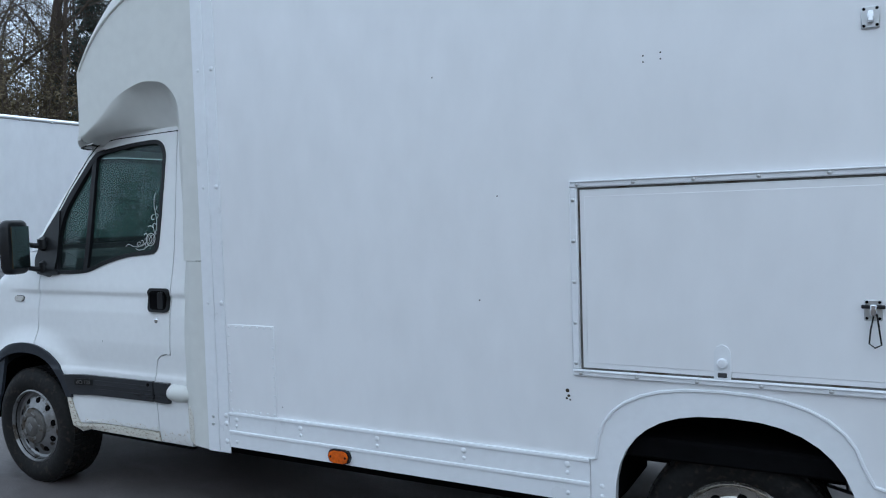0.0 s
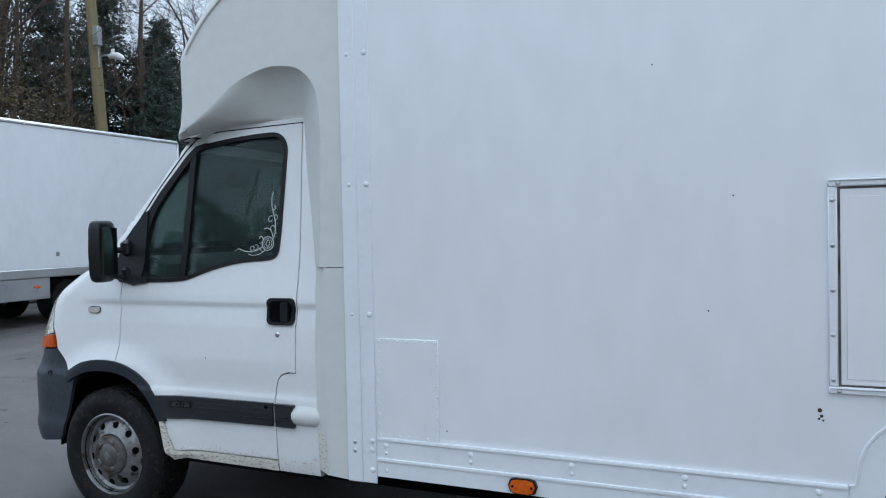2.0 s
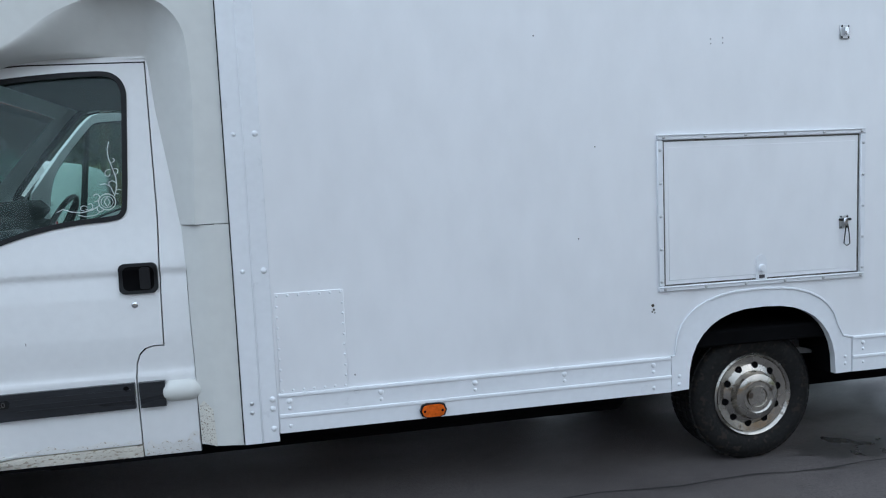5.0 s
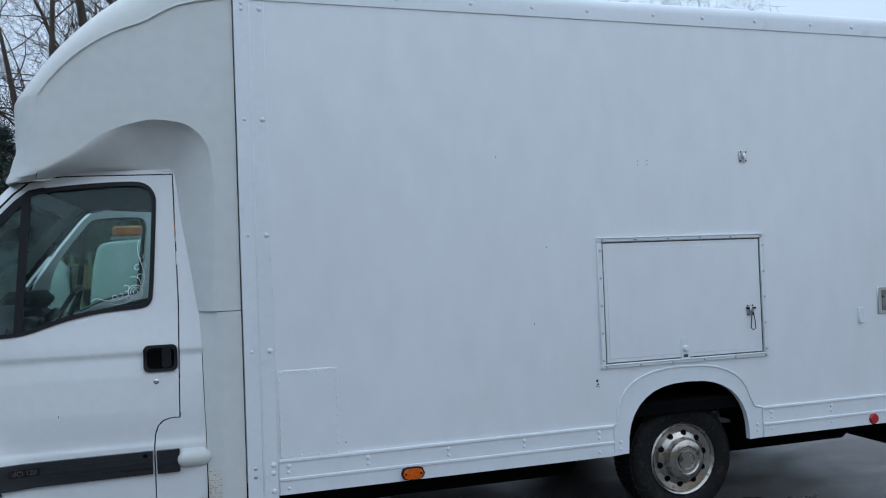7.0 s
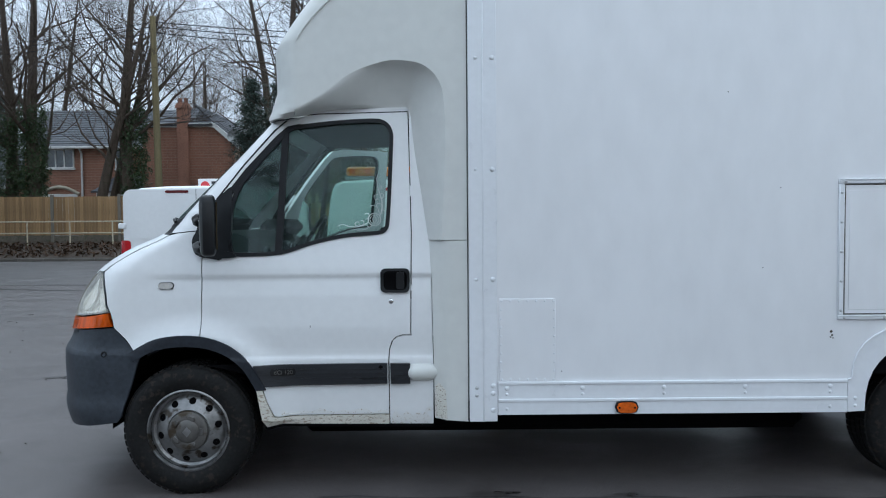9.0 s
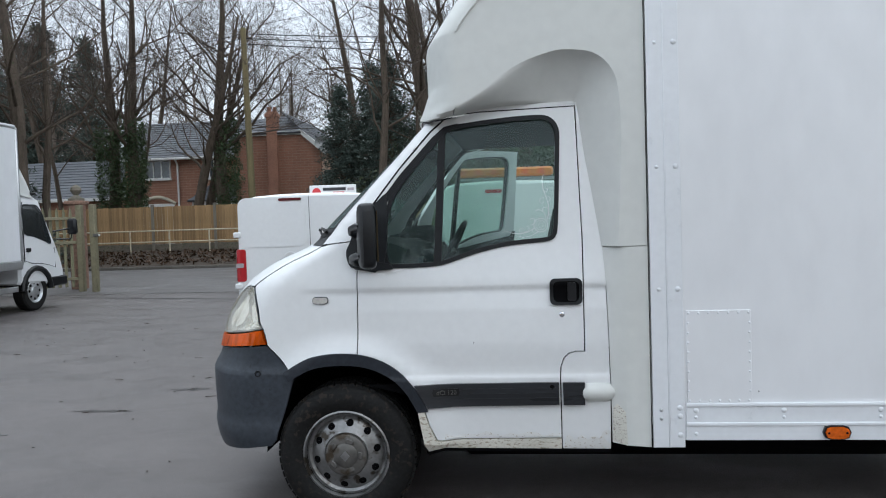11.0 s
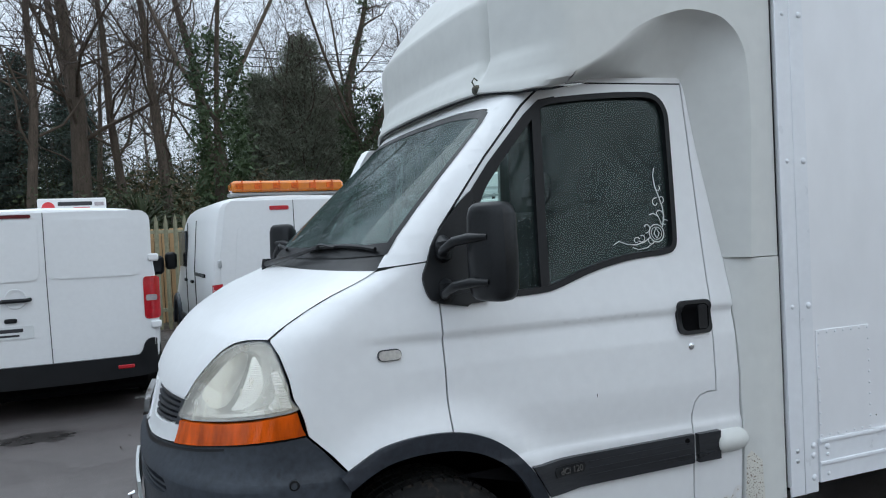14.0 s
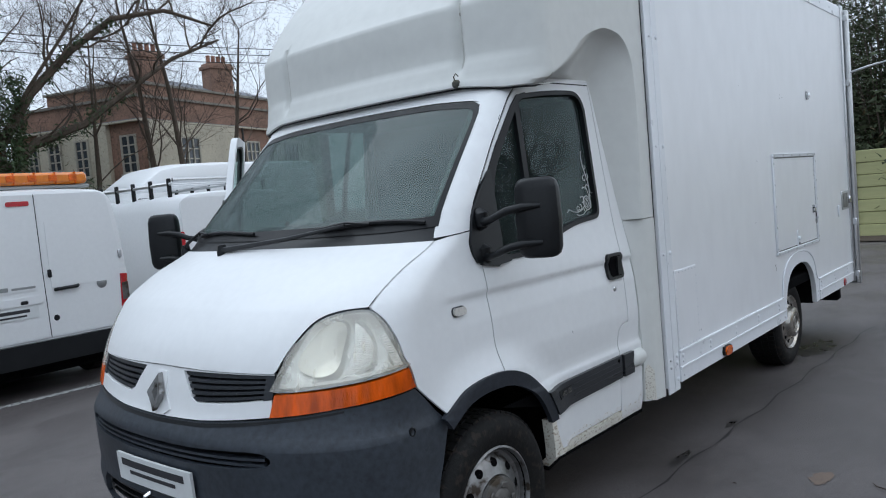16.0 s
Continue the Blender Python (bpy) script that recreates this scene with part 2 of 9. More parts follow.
M_TYRE = mat("dusty_tyre_rubber", (0.010, 0.010, 0.010), 0.70, vary=0.4, grain=60, wear=5, bump=0.25, stain=(0.026, 0.021, 0.017), stain_at=0.56, spec=0.22)
M_RIM = mat("silver_painted_steel", (0.27, 0.27, 0.27), 0.40, metal=0.75, vary=0.28, grain=30, wear=9, bump=0.06, stain=(0.065, 0.055, 0.045), stain_at=0.54)
M_HUB = mat("worn_hub_cap", (0.135, 0.130, 0.122), 0.48, metal=0.5, vary=0.3, grain=26, wear=14, bump=0.08, stain=(0.06, 0.045, 0.03), stain_at=0.52)
M_STAINLESS = mat("stainless_wheel_trim", (0.46, 0.435, 0.395), 0.24, metal=1.0, vary=0.18, grain=30, wear=8, bump=0.03, stain=(0.16, 0.135, 0.11), stain_at=0.62)
M_CHROME = mat("chrome", (0.75, 0.76, 0.78), 0.10, metal=1.0, vary=0.04, grain=20, wear=6, bump=0.0)
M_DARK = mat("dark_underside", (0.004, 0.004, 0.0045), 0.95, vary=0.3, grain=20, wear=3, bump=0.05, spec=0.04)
M_SEAT = mat("dark_seat_fabric", (0.026, 0.029, 0.030), 0.95, vary=0.2, grain=40, wear=6, bump=0.0, spec=0.1)
M_DASH = mat("dashboard_plastic", (0.042, 0.047, 0.048), 0.8, vary=0.15, grain=30, wear=4, bump=0.0, spec=0.12)
M_SCREWHOLE = mat("dark_hole", (0.05, 0.05, 0.055), 0.7, vary=0.2, bump=0.0)
M_ORANGE = mat("amber_lens", (0.60, 0.105, 0.003), 0.14, vary=0.40, grain=60, wear=16, bump=0.08, coat=0.25, spec=0.35)
M_AMBER = mat("ribbed_amber_lens", (0.60, 0.088, 0.001), 0.16, vary=0.42, grain=34, wear=9, bump=0.25, bump_scale=150, coat=0.12, spec=0.3, stretch=(1, 1, 0.22))
M_RED = mat("red_lens", (0.42, 0.012, 0.02), 0.12, vary=0.2, grain=90, wear=18, bump=0.06, coat=0.6)
M_LENSCLEAR = mat("clear_lamp_band", (0.40, 0.36, 0.37), 0.2, vary=0.15, grain=80, wear=20, bump=0.08, coat=0.5)
M_REFLECTOR = mat("lamp_reflector", (0.80, 0.80, 0.78), 0.22, metal=0.75, vary=0.06, grain=14, wear=9, bump=0.05, bump_scale=26)
M_RIBBED = mat("ribbed_lamp_optic", (0.93, 0.93, 0.92), 0.16, metal=0.35, vary=0.06, grain=14, wear=9, bump=0.0)
M_YELLOWED = mat("hazed_lamp_inner", (0.84, 0.82, 0.75), 0.16, metal=0.65, vary=0.10, grain=10, wear=7, bump=0.0)
M_BEACON = mat("orange_beacon_plastic", (0.66, 0.19, 0.010), 0.22, vary=0.12, grain=30, wear=10, bump=0.05, coat=0.5)
M_MIRROR = mat("dark_mirror_glass", (0.10, 0.11, 0.115), 0.05, metal=1.0, vary=0.05, grain=10, wear=4, bump=0.0)
M_PLATE = mat("pale_plate", (0.68, 0.70, 0.70), 0.4, vary=0.05, grain=30, wear=8, bump=0.0)
M_INK = mat("dark_print", (0.03, 0.03, 0.035), 0.6, vary=0.1, bump=0.0)
M_SIGN = mat("white_roof_sign", (0.78, 0.78, 0.78), 0.45, vary=0.03, grain=12, wear=3, bump=0.0)
M_SIGNRED = mat("red_sign_print", (0.62, 0.05, 0.06), 0.5, vary=0.08, bump=0.0)
M_DECAL = mat("white_window_decal", (0.60, 0.63, 0.62), 0.5, vary=0.04, bump=0.0)
M_GLASS = glass_mat("tinted_window_glass", (0.74, 0.84, 0.80), mirror=0.024, rough=0.02, haze=0.014, mist=0.024, haze_colour=(0.46, 0.54, 0.55), sheen=(0.74, 0.80, 0.82), graze=0.30)
M_SCREEN = glass_mat("windscreen_glass", (0.30, 0.38, 0.36), mirror=0.034, rough=0.02, haze=0.16, mist=0.12, haze_colour=(0.20, 0.265, 0.26), graze=0.32)
M_LAMPGLASS = glass_mat("headlamp_cover", (0.97, 0.97, 0.95), mirror=0.07, haze=0.11, mist=0.16, rough=0.06, haze_colour=(0.94, 0.90, 0.78))
M_DARKGLASS = mat("dark_van_glass", (0.02, 0.024, 0.026), 0.06, vary=0.1, bump=0.0, coat=0.5)
M_ASPHALT = asphalt_mat("damp_asphalt", (0.108, 0.096, 0.093), (0.075, 0.066, 0.064), 1.1)
M_ROAD = asphalt_mat("road_asphalt", (0.118, 0.110, 0.108), (0.080, 0.074, 0.073), 0.3)
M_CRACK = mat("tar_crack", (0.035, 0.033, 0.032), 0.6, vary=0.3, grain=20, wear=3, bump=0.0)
M_LINE = mat("worn_white_line", (0.42, 0.42, 0.41), 0.7, vary=0.3, grain=40, wear=9, bump=0.05, stain=(0.09, 0.09, 0.09), stain_at=0.52)
M_KERB = mat("concrete_kerb", (0.13, 0.12, 0.105), 0.85, vary=0.2, grain=40, wear=4, bump=0.2, random_tint=0.12)
M_EARTH = mat("leafy_earth", (0.065, 0.048, 0.034), 0.95, vary=0.45, grain=14, wear=1.5, bump=0.6, bump_scale=18)
M_FENCE = mat("larch_fence_board", (0.37, 0.24, 0.12), 0.8, vary=0.22, grain=22, wear=2.5, bump=0.12, stretch=(6, 6, 0.6), random_tint=0.22)
M_GRAVELBOARD = mat("stained_gravel_board", (0.165, 0.145, 0.115), 0.9, vary=0.3, grain=30, wear=2.5, bump=0.15, stain=(0.09, 0.10, 0.06), stain_at=0.56)
M_POSTC = mat("concrete_post", (0.23, 0.215, 0.18), 0.9, vary=0.18, grain=40, wear=3, bump=0.15)
M_RAILPAINT = mat("cream_rail_paint", (0.66, 0.61, 0.46), 0.55, vary=0.15, grain=40, wear=8, bump=0.05, stain=(0.24, 0.13, 0.06), stain_at=0.60)
M_PALISADE = mat("mossy_palisade_steel", (0.23, 0.22, 0.14), 0.6, metal=0.1, vary=0.25, grain=24, wear=4, bump=0.08, random_tint=0.15)
M_GATEPOST = mat("weathered_gate_steel", (0.21, 0.19, 0.12), 0.65, metal=0.1, vary=0.22, grain=20, wear=4, bump=0.08)
M_GREENFENCE = mat("yellow_green_boards", (0.40, 0.40, 0.20), 0.7, vary=0.12, grain=12, wear=2, bump=0.06, stretch=(1, 0.3, 6), random_tint=0.10)
M_POLE = mat("weathered_timber_pole", (0.20, 0.165, 0.085), 0.85, vary=0.22, grain=18, wear=2, bump=0.15, stretch=(8, 8, 0.5))
M_BRICK = mat("orange_red_brick", (0.285, 0.145, 0.098), 0.88, vary=0.25, grain=26, wear=1.2, bump=0.15, random_tint=0.2, stain=(0.24, 0.135, 0.09), stain_at=0.58)
M_OLDBRICK = mat("weathered_brown_brick", (0.27, 0.165, 0.12), 0.9, vary=0.30, grain=20, wear=1.5, bump=0.15, stain=(0.17, 0.115, 0.085), stain_at=0.56)
M_MORTAR = mat("mortar", (0.36, 0.25, 0.18), 0.95, vary=0.15, grain=30, wear=2, bump=0.1)
M_SLATE = mat("grey_slate", (0.098, 0.104, 0.116), 0.6, vary=0.2, grain=16, wear=1.2, bump=0.1, random_tint=0.2)
M_STONE = mat("grey_coping_stone", (0.24, 0.225, 0.19), 0.9, vary=0.2, grain=20, wear=2, bump=0.1)
M_STUCCO = mat("cream_stucco", (0.50, 0.46, 0.36), 0.9, vary=0.16, grain=14, wear=0.8, bump=0.08, stain=(0.34, 0.30, 0.23), stain_at=0.60)
M_TRIM = mat("white_window_joinery", (0.66, 0.66, 0.64), 0.5, vary=0.06, grain=20, wear=3, bump=0.02)
M_PANE = mat("house_window_pane", (0.06, 0.07, 0.08), 0.08, vary=0.3, grain=6, wear=1.5, bump=0.0, coat=0.4)
M_BARK = mat("grey_brown_bark", (0.100, 0.079, 0.062), 0.92, vary=0.35, grain=16, wear=2.2, bump=0.5, stretch=(3, 3, 0.7), stain=(0.055, 0.065, 0.035), stain_at=0.60, spec=0.2)
M_TWIG = mat("dark_twigs", (0.090, 0.072, 0.060), 0.9, vary=0.25, grain=10, wear=2, bump=0.0, spec=0.2)
# paler copy of the twig colour, with distance haze mixed in
M_HAZETWIG = mat("pale_grey_brown_twigs", (0.20, 0.168, 0.142), 0.9, vary=0.2, grain=10, wear=2, bump=0.0, spec=0.2)
M_IVY = mat("ivy_leaves", (0.052, 0.078, 0.034), 0.55, vary=0.45, grain=9, wear=1.5, bump=0.0, spec=0.3)
M_CONIFER = mat("dark_conifer_needles", (0.078, 0.100, 0.086), 0.7, vary=0.5, grain=5, wear=0.8, bump=0.0, spec=0.12)
M_YEW = mat("yew_foliage", (0.180, 0.195, 0.145), 0.85, vary=0.22, grain=5, wear=0.8, bump=0.0, spec=0.2)
M_SHRUB = mat("evergreen_shrub_leaves", (0.052, 0.066, 0.032), 0.65, vary=0.5, grain=5, wear=0.8, bump=0.0, spec=0.25)
M_DRYLEAF = mat("brown_winter_leaves", (0.125, 0.098, 0.052), 0.8, vary=0.4, grain=6, wear=1, bump=0.0)
M_FALLEN = mat("damp_fallen_leaves", (0.062, 0.038, 0.024), 0.8, vary=0.5, grain=5, wear=2, bump=0.0, spec=0.15)
M_LITTER = mat("wet_brown_leaf_bits", (0.045, 0.030, 0.020), 0.6, vary=0.5, grain=12, wear=2, bump=0.0)
M_SAND = mat("sandy_stain", (0.165, 0.125, 0.098), 0.9, vary=0.25, grain=120, wear=10, bump=0.2)
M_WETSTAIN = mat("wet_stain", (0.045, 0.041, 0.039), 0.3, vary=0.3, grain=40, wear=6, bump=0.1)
M_WIRE = mat("black_cable", (0.02, 0.02, 0.02), 0.6, vary=0.1, bump=0.0)
M_LEADCLOTH = mat("grey_lamp_metal", (0.35, 0.36, 0.36), 0.4, metal=0.6, vary=0.1, bump=0.0)


# ---- mesh building ----
class Geo:
    """Vertices and faces of one mesh."""

    def __init__(self):
        self.v, self.f = [], []

    def add(self, verts, faces):
        k = len(self.v)
        self.v += [tuple(p) for p in verts]
        self.f += [tuple(i + k for i in q) for q in faces]
        return self

    def box(self, x0, y0, z0, x1, y1, z1, b=0.0, m=None):
        """A box with chamfered edges."""
        b = min(b, (x1 - x0) * 0.45, (y1 - y0) * 0.45, (z1 - z0) * 0.45)
        if b <= 0:
            vs = [(x, y, z) for z in (z0, z1) for x, y in ((x0, y0), (x1, y0), (x1, y1), (x0, y1))]
            fs = [(3, 2, 1, 0), (4, 5, 6, 7), (0, 1, 5, 4), (1, 2, 6, 5), (2, 3, 7, 6), (3, 0, 4, 7)]
        else:
            vs, idx = [], {}
            lo, hi = (x0, y0, z0), (x1, y1, z1)
            for c in range(8):
                s = [(c >> a) & 1 for a in range(3)]
                for a in range(3):
                    p = []
                    for d in range(3):
                        edge = hi[d] if s[d] else lo[d]
                        p.append(edge if d == a else edge + (-b if s[d] else b))
                    idx[c, a] = len(vs)
                    vs.append(tuple(p))
            fs = []
            for a in range(3):
                o = [d for d in range(3) if d != a]
                for s in (0, 1):
                    ring = []
                    for u, w in ((0, 0), (1, 0), (1, 1), (0, 1)):
                        ring.append(idx[(s << a) | (u << o[0]) | (w << o[1]), a])
                    flip = (s == 0) != (a == 1)
                    fs.append(tuple(reversed(ring)) if flip else tuple(ring))
            for a in range(3):
                o = [d for d in range(3) if d != a]
                for u in (0, 1):
                    for w in (0, 1):
                        c0 = (u << o[0]) | (w << o[1])
                        c1 = c0 | (1 << a)
                        q = (idx[c0, o[0]], idx[c1, o[0]], idx[c1, o[1]], idx[c0, o[1]])
                        flip = (u != w) != (a == 1)
                        fs.append(q if flip else tuple(reversed(q)))
            for c in range(8):
                odd = bin(c).count("1") % 2
                t = (idx[c, 0], idx[c, 1], idx[c, 2])
                fs.append(t if odd else tuple(reversed(t)))
        if m is not None:
            vs = [tuple(m @ Vector(p)) for p in vs]
        return self.add(vs, fs)

    def tube(self, pts, r, n=8, cap=True):
        """A round bar along points; r: one radius or one for each point."""
        pts = [Vector(p) for p in pts]
        rs = r if isinstance(r, (list, tuple)) else [r] * len(pts)
        vs, fs = [], []
        up = None
        for i, p in enumerate(pts):
            d = (pts[min(i + 1, len(pts) - 1)] - pts[max(i - 1, 0)])
            d = d.normalized() if d.length > 1e-9 else Vector((0, 0, 1))
            if up is None:
                up = d.orthogonal().normalized()
            else:
                up = (up - d * up.dot(d))
                up = up.normalized() if up.length > 1e-6 else d.orthogonal().normalized()
            side = d.cross(up)
            for k in range(n):
                a = 2 * math.pi * k / n
                vs.append(p + (up * math.cos(a) + side * math.sin(a)) * rs[i])
        for i in range(len(pts) - 1):
            for k in range(n):
                k2 = (k + 1) % n
                fs.append((i * n + k, i * n + k2, (i + 1) * n + k2, (i + 1) * n + k))
        if cap:
            fs.append(tuple(range(n - 1, -1, -1)))
            fs.append(tuple((len(pts) - 1) * n + k for k in range(n)))
        return self.add(vs, fs)

    def lathe(self, prof, centre, n=40, axis="y", close=False):
        """Turns a profile of (radius, offset along the axis) about an axis through centre."""
        vs, fs = [], []
        cx, cy, cz = centre
        for r, o in prof:
            for k in range(n):
                a = 2 * math.pi * k / n
                c, s = r * math.cos(a), r * math.sin(a)
                vs.append((cx + c, cy + o, cz + s) if axis == "y" else (cx + o, cy + c, cz + s) if axis == "x" else (cx + c, cy + s, cz + o))
        m = len(prof)
        for i in range(m if close else m - 1):
            for k in range(n):
                k2, j = (k + 1) % n, (i + 1) % m
                q = (i * n + k, i * n + k2, j * n + k2, j * n + k)
                fs.append(q)
        return self.add(vs, fs)

    def grid(self, rows, closed=False):
        """A skin over rows of points."""
        w = len(rows[0])
        fs = []
        for i in range(len(rows) - 1):
            for k in range(w if closed else w - 1):
                k2 = (k + 1) % w
                fs.append((i * w + k, i * w + k2, (i + 1) * w + k2, (i + 1) * w + k))
        return self.add([p for r in rows for p in r], fs)

    def dome(self, c, r, h, normal=(0, -1, 0), n=10):
        """A low rounded rivet or screw head on a surface."""
        nz = Vector(normal).normalized()
        u = nz.orthogonal().normalized()
        w = nz.cross(u)
        c = Vector(c)
        vs = []
        for rr, hh in ((1.0, 0.0), (0.82, 0.6), (0.45, 0.93)):
            vs += [c + (u * math.cos(2 * math.pi * k / n) + w * math.sin(2 * math.pi * k / n)) * r * rr + nz * h * hh for k in range(n)]
        vs.append(c + nz * h)
        fs = [(i * n + k, i * n + (k + 1) % n, (i + 1) * n + (k + 1) % n, (i + 1) * n + k) for i in range(2) for k in range(n)]
        fs += [(2 * n + k, 2 * n + (k + 1) % n, 3 * n) for k in range(n)]
        return self.add(vs, fs)


def mesh_of(name, geo, material, smooth=True, angle=38):
    me = bpy.data.meshes.new(name)
    me.from_pydata(geo.v, [], geo.f)
    me.validate()
    me.update()
    me.materials.append(material)
    if smooth:
        me.shade_smooth()
        me.set_sharp_from_angle(angle=radians(angle))
    return me


def tidy(geo):
    """Makes all faces of a shell look outwards."""
    bm = bmesh.new()
    vs = [bm.verts.new(p) for p in geo.v]
    for q in geo.f:
        try:
            bm.faces.new([vs[i] for i in q])
        except ValueError:
            pass
    bmesh.ops.remove_doubles(bm, verts=bm.verts, dist=1e-5)
    bmesh.ops.recalc_face_normals(bm, faces=bm.faces)
    bm.verts.index_update()
    out = Geo()
    out.v = [tuple(v.co) for v in bm.verts]
    out.f = [tuple(v.index for v in q.verts) for q in bm.faces]
    bm.free()
    return out


def part(name, geo, material, parent=None, label="", smooth=True, fix=False, angle=38):
    """Links one mesh object under a thing or under a part."""
    ob = new(name, mesh_of(name, tidy(geo) if fix else geo, material, smooth, angle))
    if parent is not None:
        ob.parent = parent
    if label:
        tagged(ob, label)
    return ob


def thing(name, label, category, m=None, group="", kind=""):
    ob = new(name)
    ob.empty_display_size = 0.1
    tagged(ob, label, category, group, kind)
    if m is not None:
        ob.matrix_basis = m
    return ob


def single(name, geo, material, label, category, group="", kind="", smooth=True, fix=False):
    return tagged(part(name, geo, material, None, "", smooth, fix), label, category, group, kind)


def lettering(name, text, size, material, m, parent, depth=0.001):
    """Raised or printed letters in the built-in font."""
    cu = bpy.data.curves.new(name, "FONT")
    cu.body, cu.size, cu.extrude, cu.align_x, cu.align_y = text, size, depth, "CENTER", "CENTER"
    tmp = bpy.data.objects.new(name, cu)
    scene.collection.objects.link(tmp)
    bpy.context.view_layer.update()
    me = bpy.data.meshes.new_from_object(tmp.evaluated_get(bpy.context.evaluated_depsgraph_get()))
    bpy.data.objects.remove(tmp)
    me.materials.clear()
    me.materials.append(material)
    ob = new(name, me)
    ob.parent = parent
    ob.matrix_basis = m
    return ob


def sheet(outer, place, du, dv, thick, holes=(), geo=None):
    """A plate cut from an outline in two coordinates and bent onto a surface by place(u, v, depth)."""
    loops = [list(outer)] + [list(h) for h in holes]
    flat = [p for q in loops for p in q]
    tris = tessellate_polygon([[Vector((u, v, 0)) for u, v in q] for q in loops])
    bm = bmesh.new()
    vs = [bm.verts.new((u, v, 0)) for u, v in flat]
    for t in tris:
        try:
            f = bm.faces.new([vs[i] for i in t])
        except ValueError:
            continue
        if f.normal.z < 0 or f.calc_area() < 1e-12:
            pass
    bm.normal_update()
    for f in bm.faces:
        if f.normal.z < 0:
            f.normal_flip()
    us, ws = [p[0] for p in flat], [p[1] for p in flat]
    for step, lo, hi, no in ((du, min(us), max(us), (1, 0, 0)), (dv, min(ws), max(ws), (0, 1, 0))):
        if step:
            k = math.floor(lo / step) + 1
            while k * step < hi - 1e-6:
                bmesh.ops.bisect_plane(bm, geom=bm.verts[:] + bm.edges[:] + bm.faces[:], dist=1e-6, plane_co=tuple(k * step * c for c in no), plane_no=no)
                k += 1
    bm.verts.index_update()
    uv = [(v.co.x, v.co.y) for v in bm.verts]
    front = [tuple(v.index for v in f.verts) for f in bm.faces]
    rim = [tuple(v.index for v in e.verts) for e in bm.edges if len(e.link_faces) == 1]
    bm.free()
    n = len(uv)
    g = geo or Geo()
    one = Geo()
    one.v = [tuple(place(u, w, 0.0)) for u, w in uv] + [tuple(place(u, w, thick)) for u, w in uv]
    one.f = front + [tuple(reversed([i + n for i in q])) for q in front] + [(a, b, b + n, a + n) for a, b in rim]
    one = tidy(one)
    g.add(one.v, one.f)
    return g


def smooth_table(rows):
    """Gives each column of a table as a smooth function of the first."""
    zs = [r[0] for r in rows]
    cols = list(zip(*rows))[1:]
    slopes = []
    for c in cols:
        d = [(c[i + 1] - c[i]) / (zs[i + 1] - zs[i]) for i in range(len(zs) - 1)]
        m = [d[0]] + [0.0 if d[i - 1] * d[i] <= 0 else 2 * d[i - 1] * d[i] / (d[i - 1] + d[i]) for i in range(1, len(d))] + [d[-1]]
        slopes.append(m)

    def at(z):
        z = min(max(z, zs[0]), zs[-1])
        i = max(k for k in range(len(zs) - 1) if zs[k] <= z)
        h = zs[i + 1] - zs[i]
        s = (z - zs[i]) / h
        return [(2 * s**3 - 3 * s**2 + 1) * c[i] + (s**3 - 2 * s**2 + s) * h * m[i] + (-2 * s**3 + 3 * s**2) * c[i + 1] + (s**3 - s**2) * h * m[i + 1] for c, m in zip(cols, slopes)]

    return at


def rounded(x0, z0, x1, z1, r, n=4):
    """An upright rectangle with round corners."""
    pts = []
    for cx, cz, a0 in ((x1 - r, z1 - r, 0), (x0 + r, z1 - r, 90), (x0 + r, z0 + r, 180), (x1 - r, z0 + r, 270)):
        pts += [(cx + r * math.cos(radians(a0 + 90 * k / n)), cz + r * math.sin(radians(a0 + 90 * k / n))) for k in range(n + 1)]
    return pts


def rounder(pts, k=4, closed=False):
    """Adds points along a smooth curve through the given ones."""
    n = len(pts)
    out = []
    for i in range(n if closed else n - 1):
        p = [Vector(pts[(i + d) % n] if closed else pts[min(max(i + d, 0), n - 1)]) for d in (-1, 0, 1, 2)]
        for j in range(k):
            t = j / k
            q = 0.5 * (2 * p[1] + (p[2] - p[0]) * t + (2 * p[0] - 5 * p[1] + 4 * p[2] - p[3]) * t * t + (3 * p[1] - p[0] - 3 * p[2] + p[3]) * t**3)
            out.append(tuple(q))
    return out if closed else out + [tuple(pts[-1])]

# ---- the converted box van ----
CAB = smooth_table([  # height, nose at the middle, where the flank begins, flank
    (0.20, -0.76, -0.40, 0.12), (0.45, -0.85, -0.46, 0.055), (0.76, -0.865, -0.45, 0.045), (0.85, -0.83, -0.42, 0.045),
    (0.96, -0.80, -0.395, 0.05), (1.05, -0.765, -0.36, 0.055), (1.19, -0.66, -0.307, 0.065), (1.30, -0.50, -0.17, 0.085),
    (1.397, -0.28, -0.01, 0.10), (1.50, -0.18, 0.07, 0.113), (1.965, 0.33, 0.455, 0.165), (2.10, 0.46, 0.56, 0.182)])
MID = 1.0  # the van's middle line


def wrap(theta, z, depth):
    """A point of the cab's skin by its angle round the nose (0 ahead, past 90 along the flank, a centimetre a degree)."""
    xf, xs, ys = CAB(z)
    s, a = (1 if theta >= 0 else -1), abs(theta)
    if a >= 90:
        x, w, nx, ny = xs + (a - 90) / 100, 1 - ys, 0.0, 1.0
    else:
        sn = math.sin(radians(a))
        u = sn ** (1 / 1.35)
        x, w = xf + (xs - xf) * (1 - math.cos(radians(a))), u * (1 - ys)
        nx, ny = -math.cos(radians(a)), sn
    return (x - nx * depth, MID - s * (w - ny * depth), z)


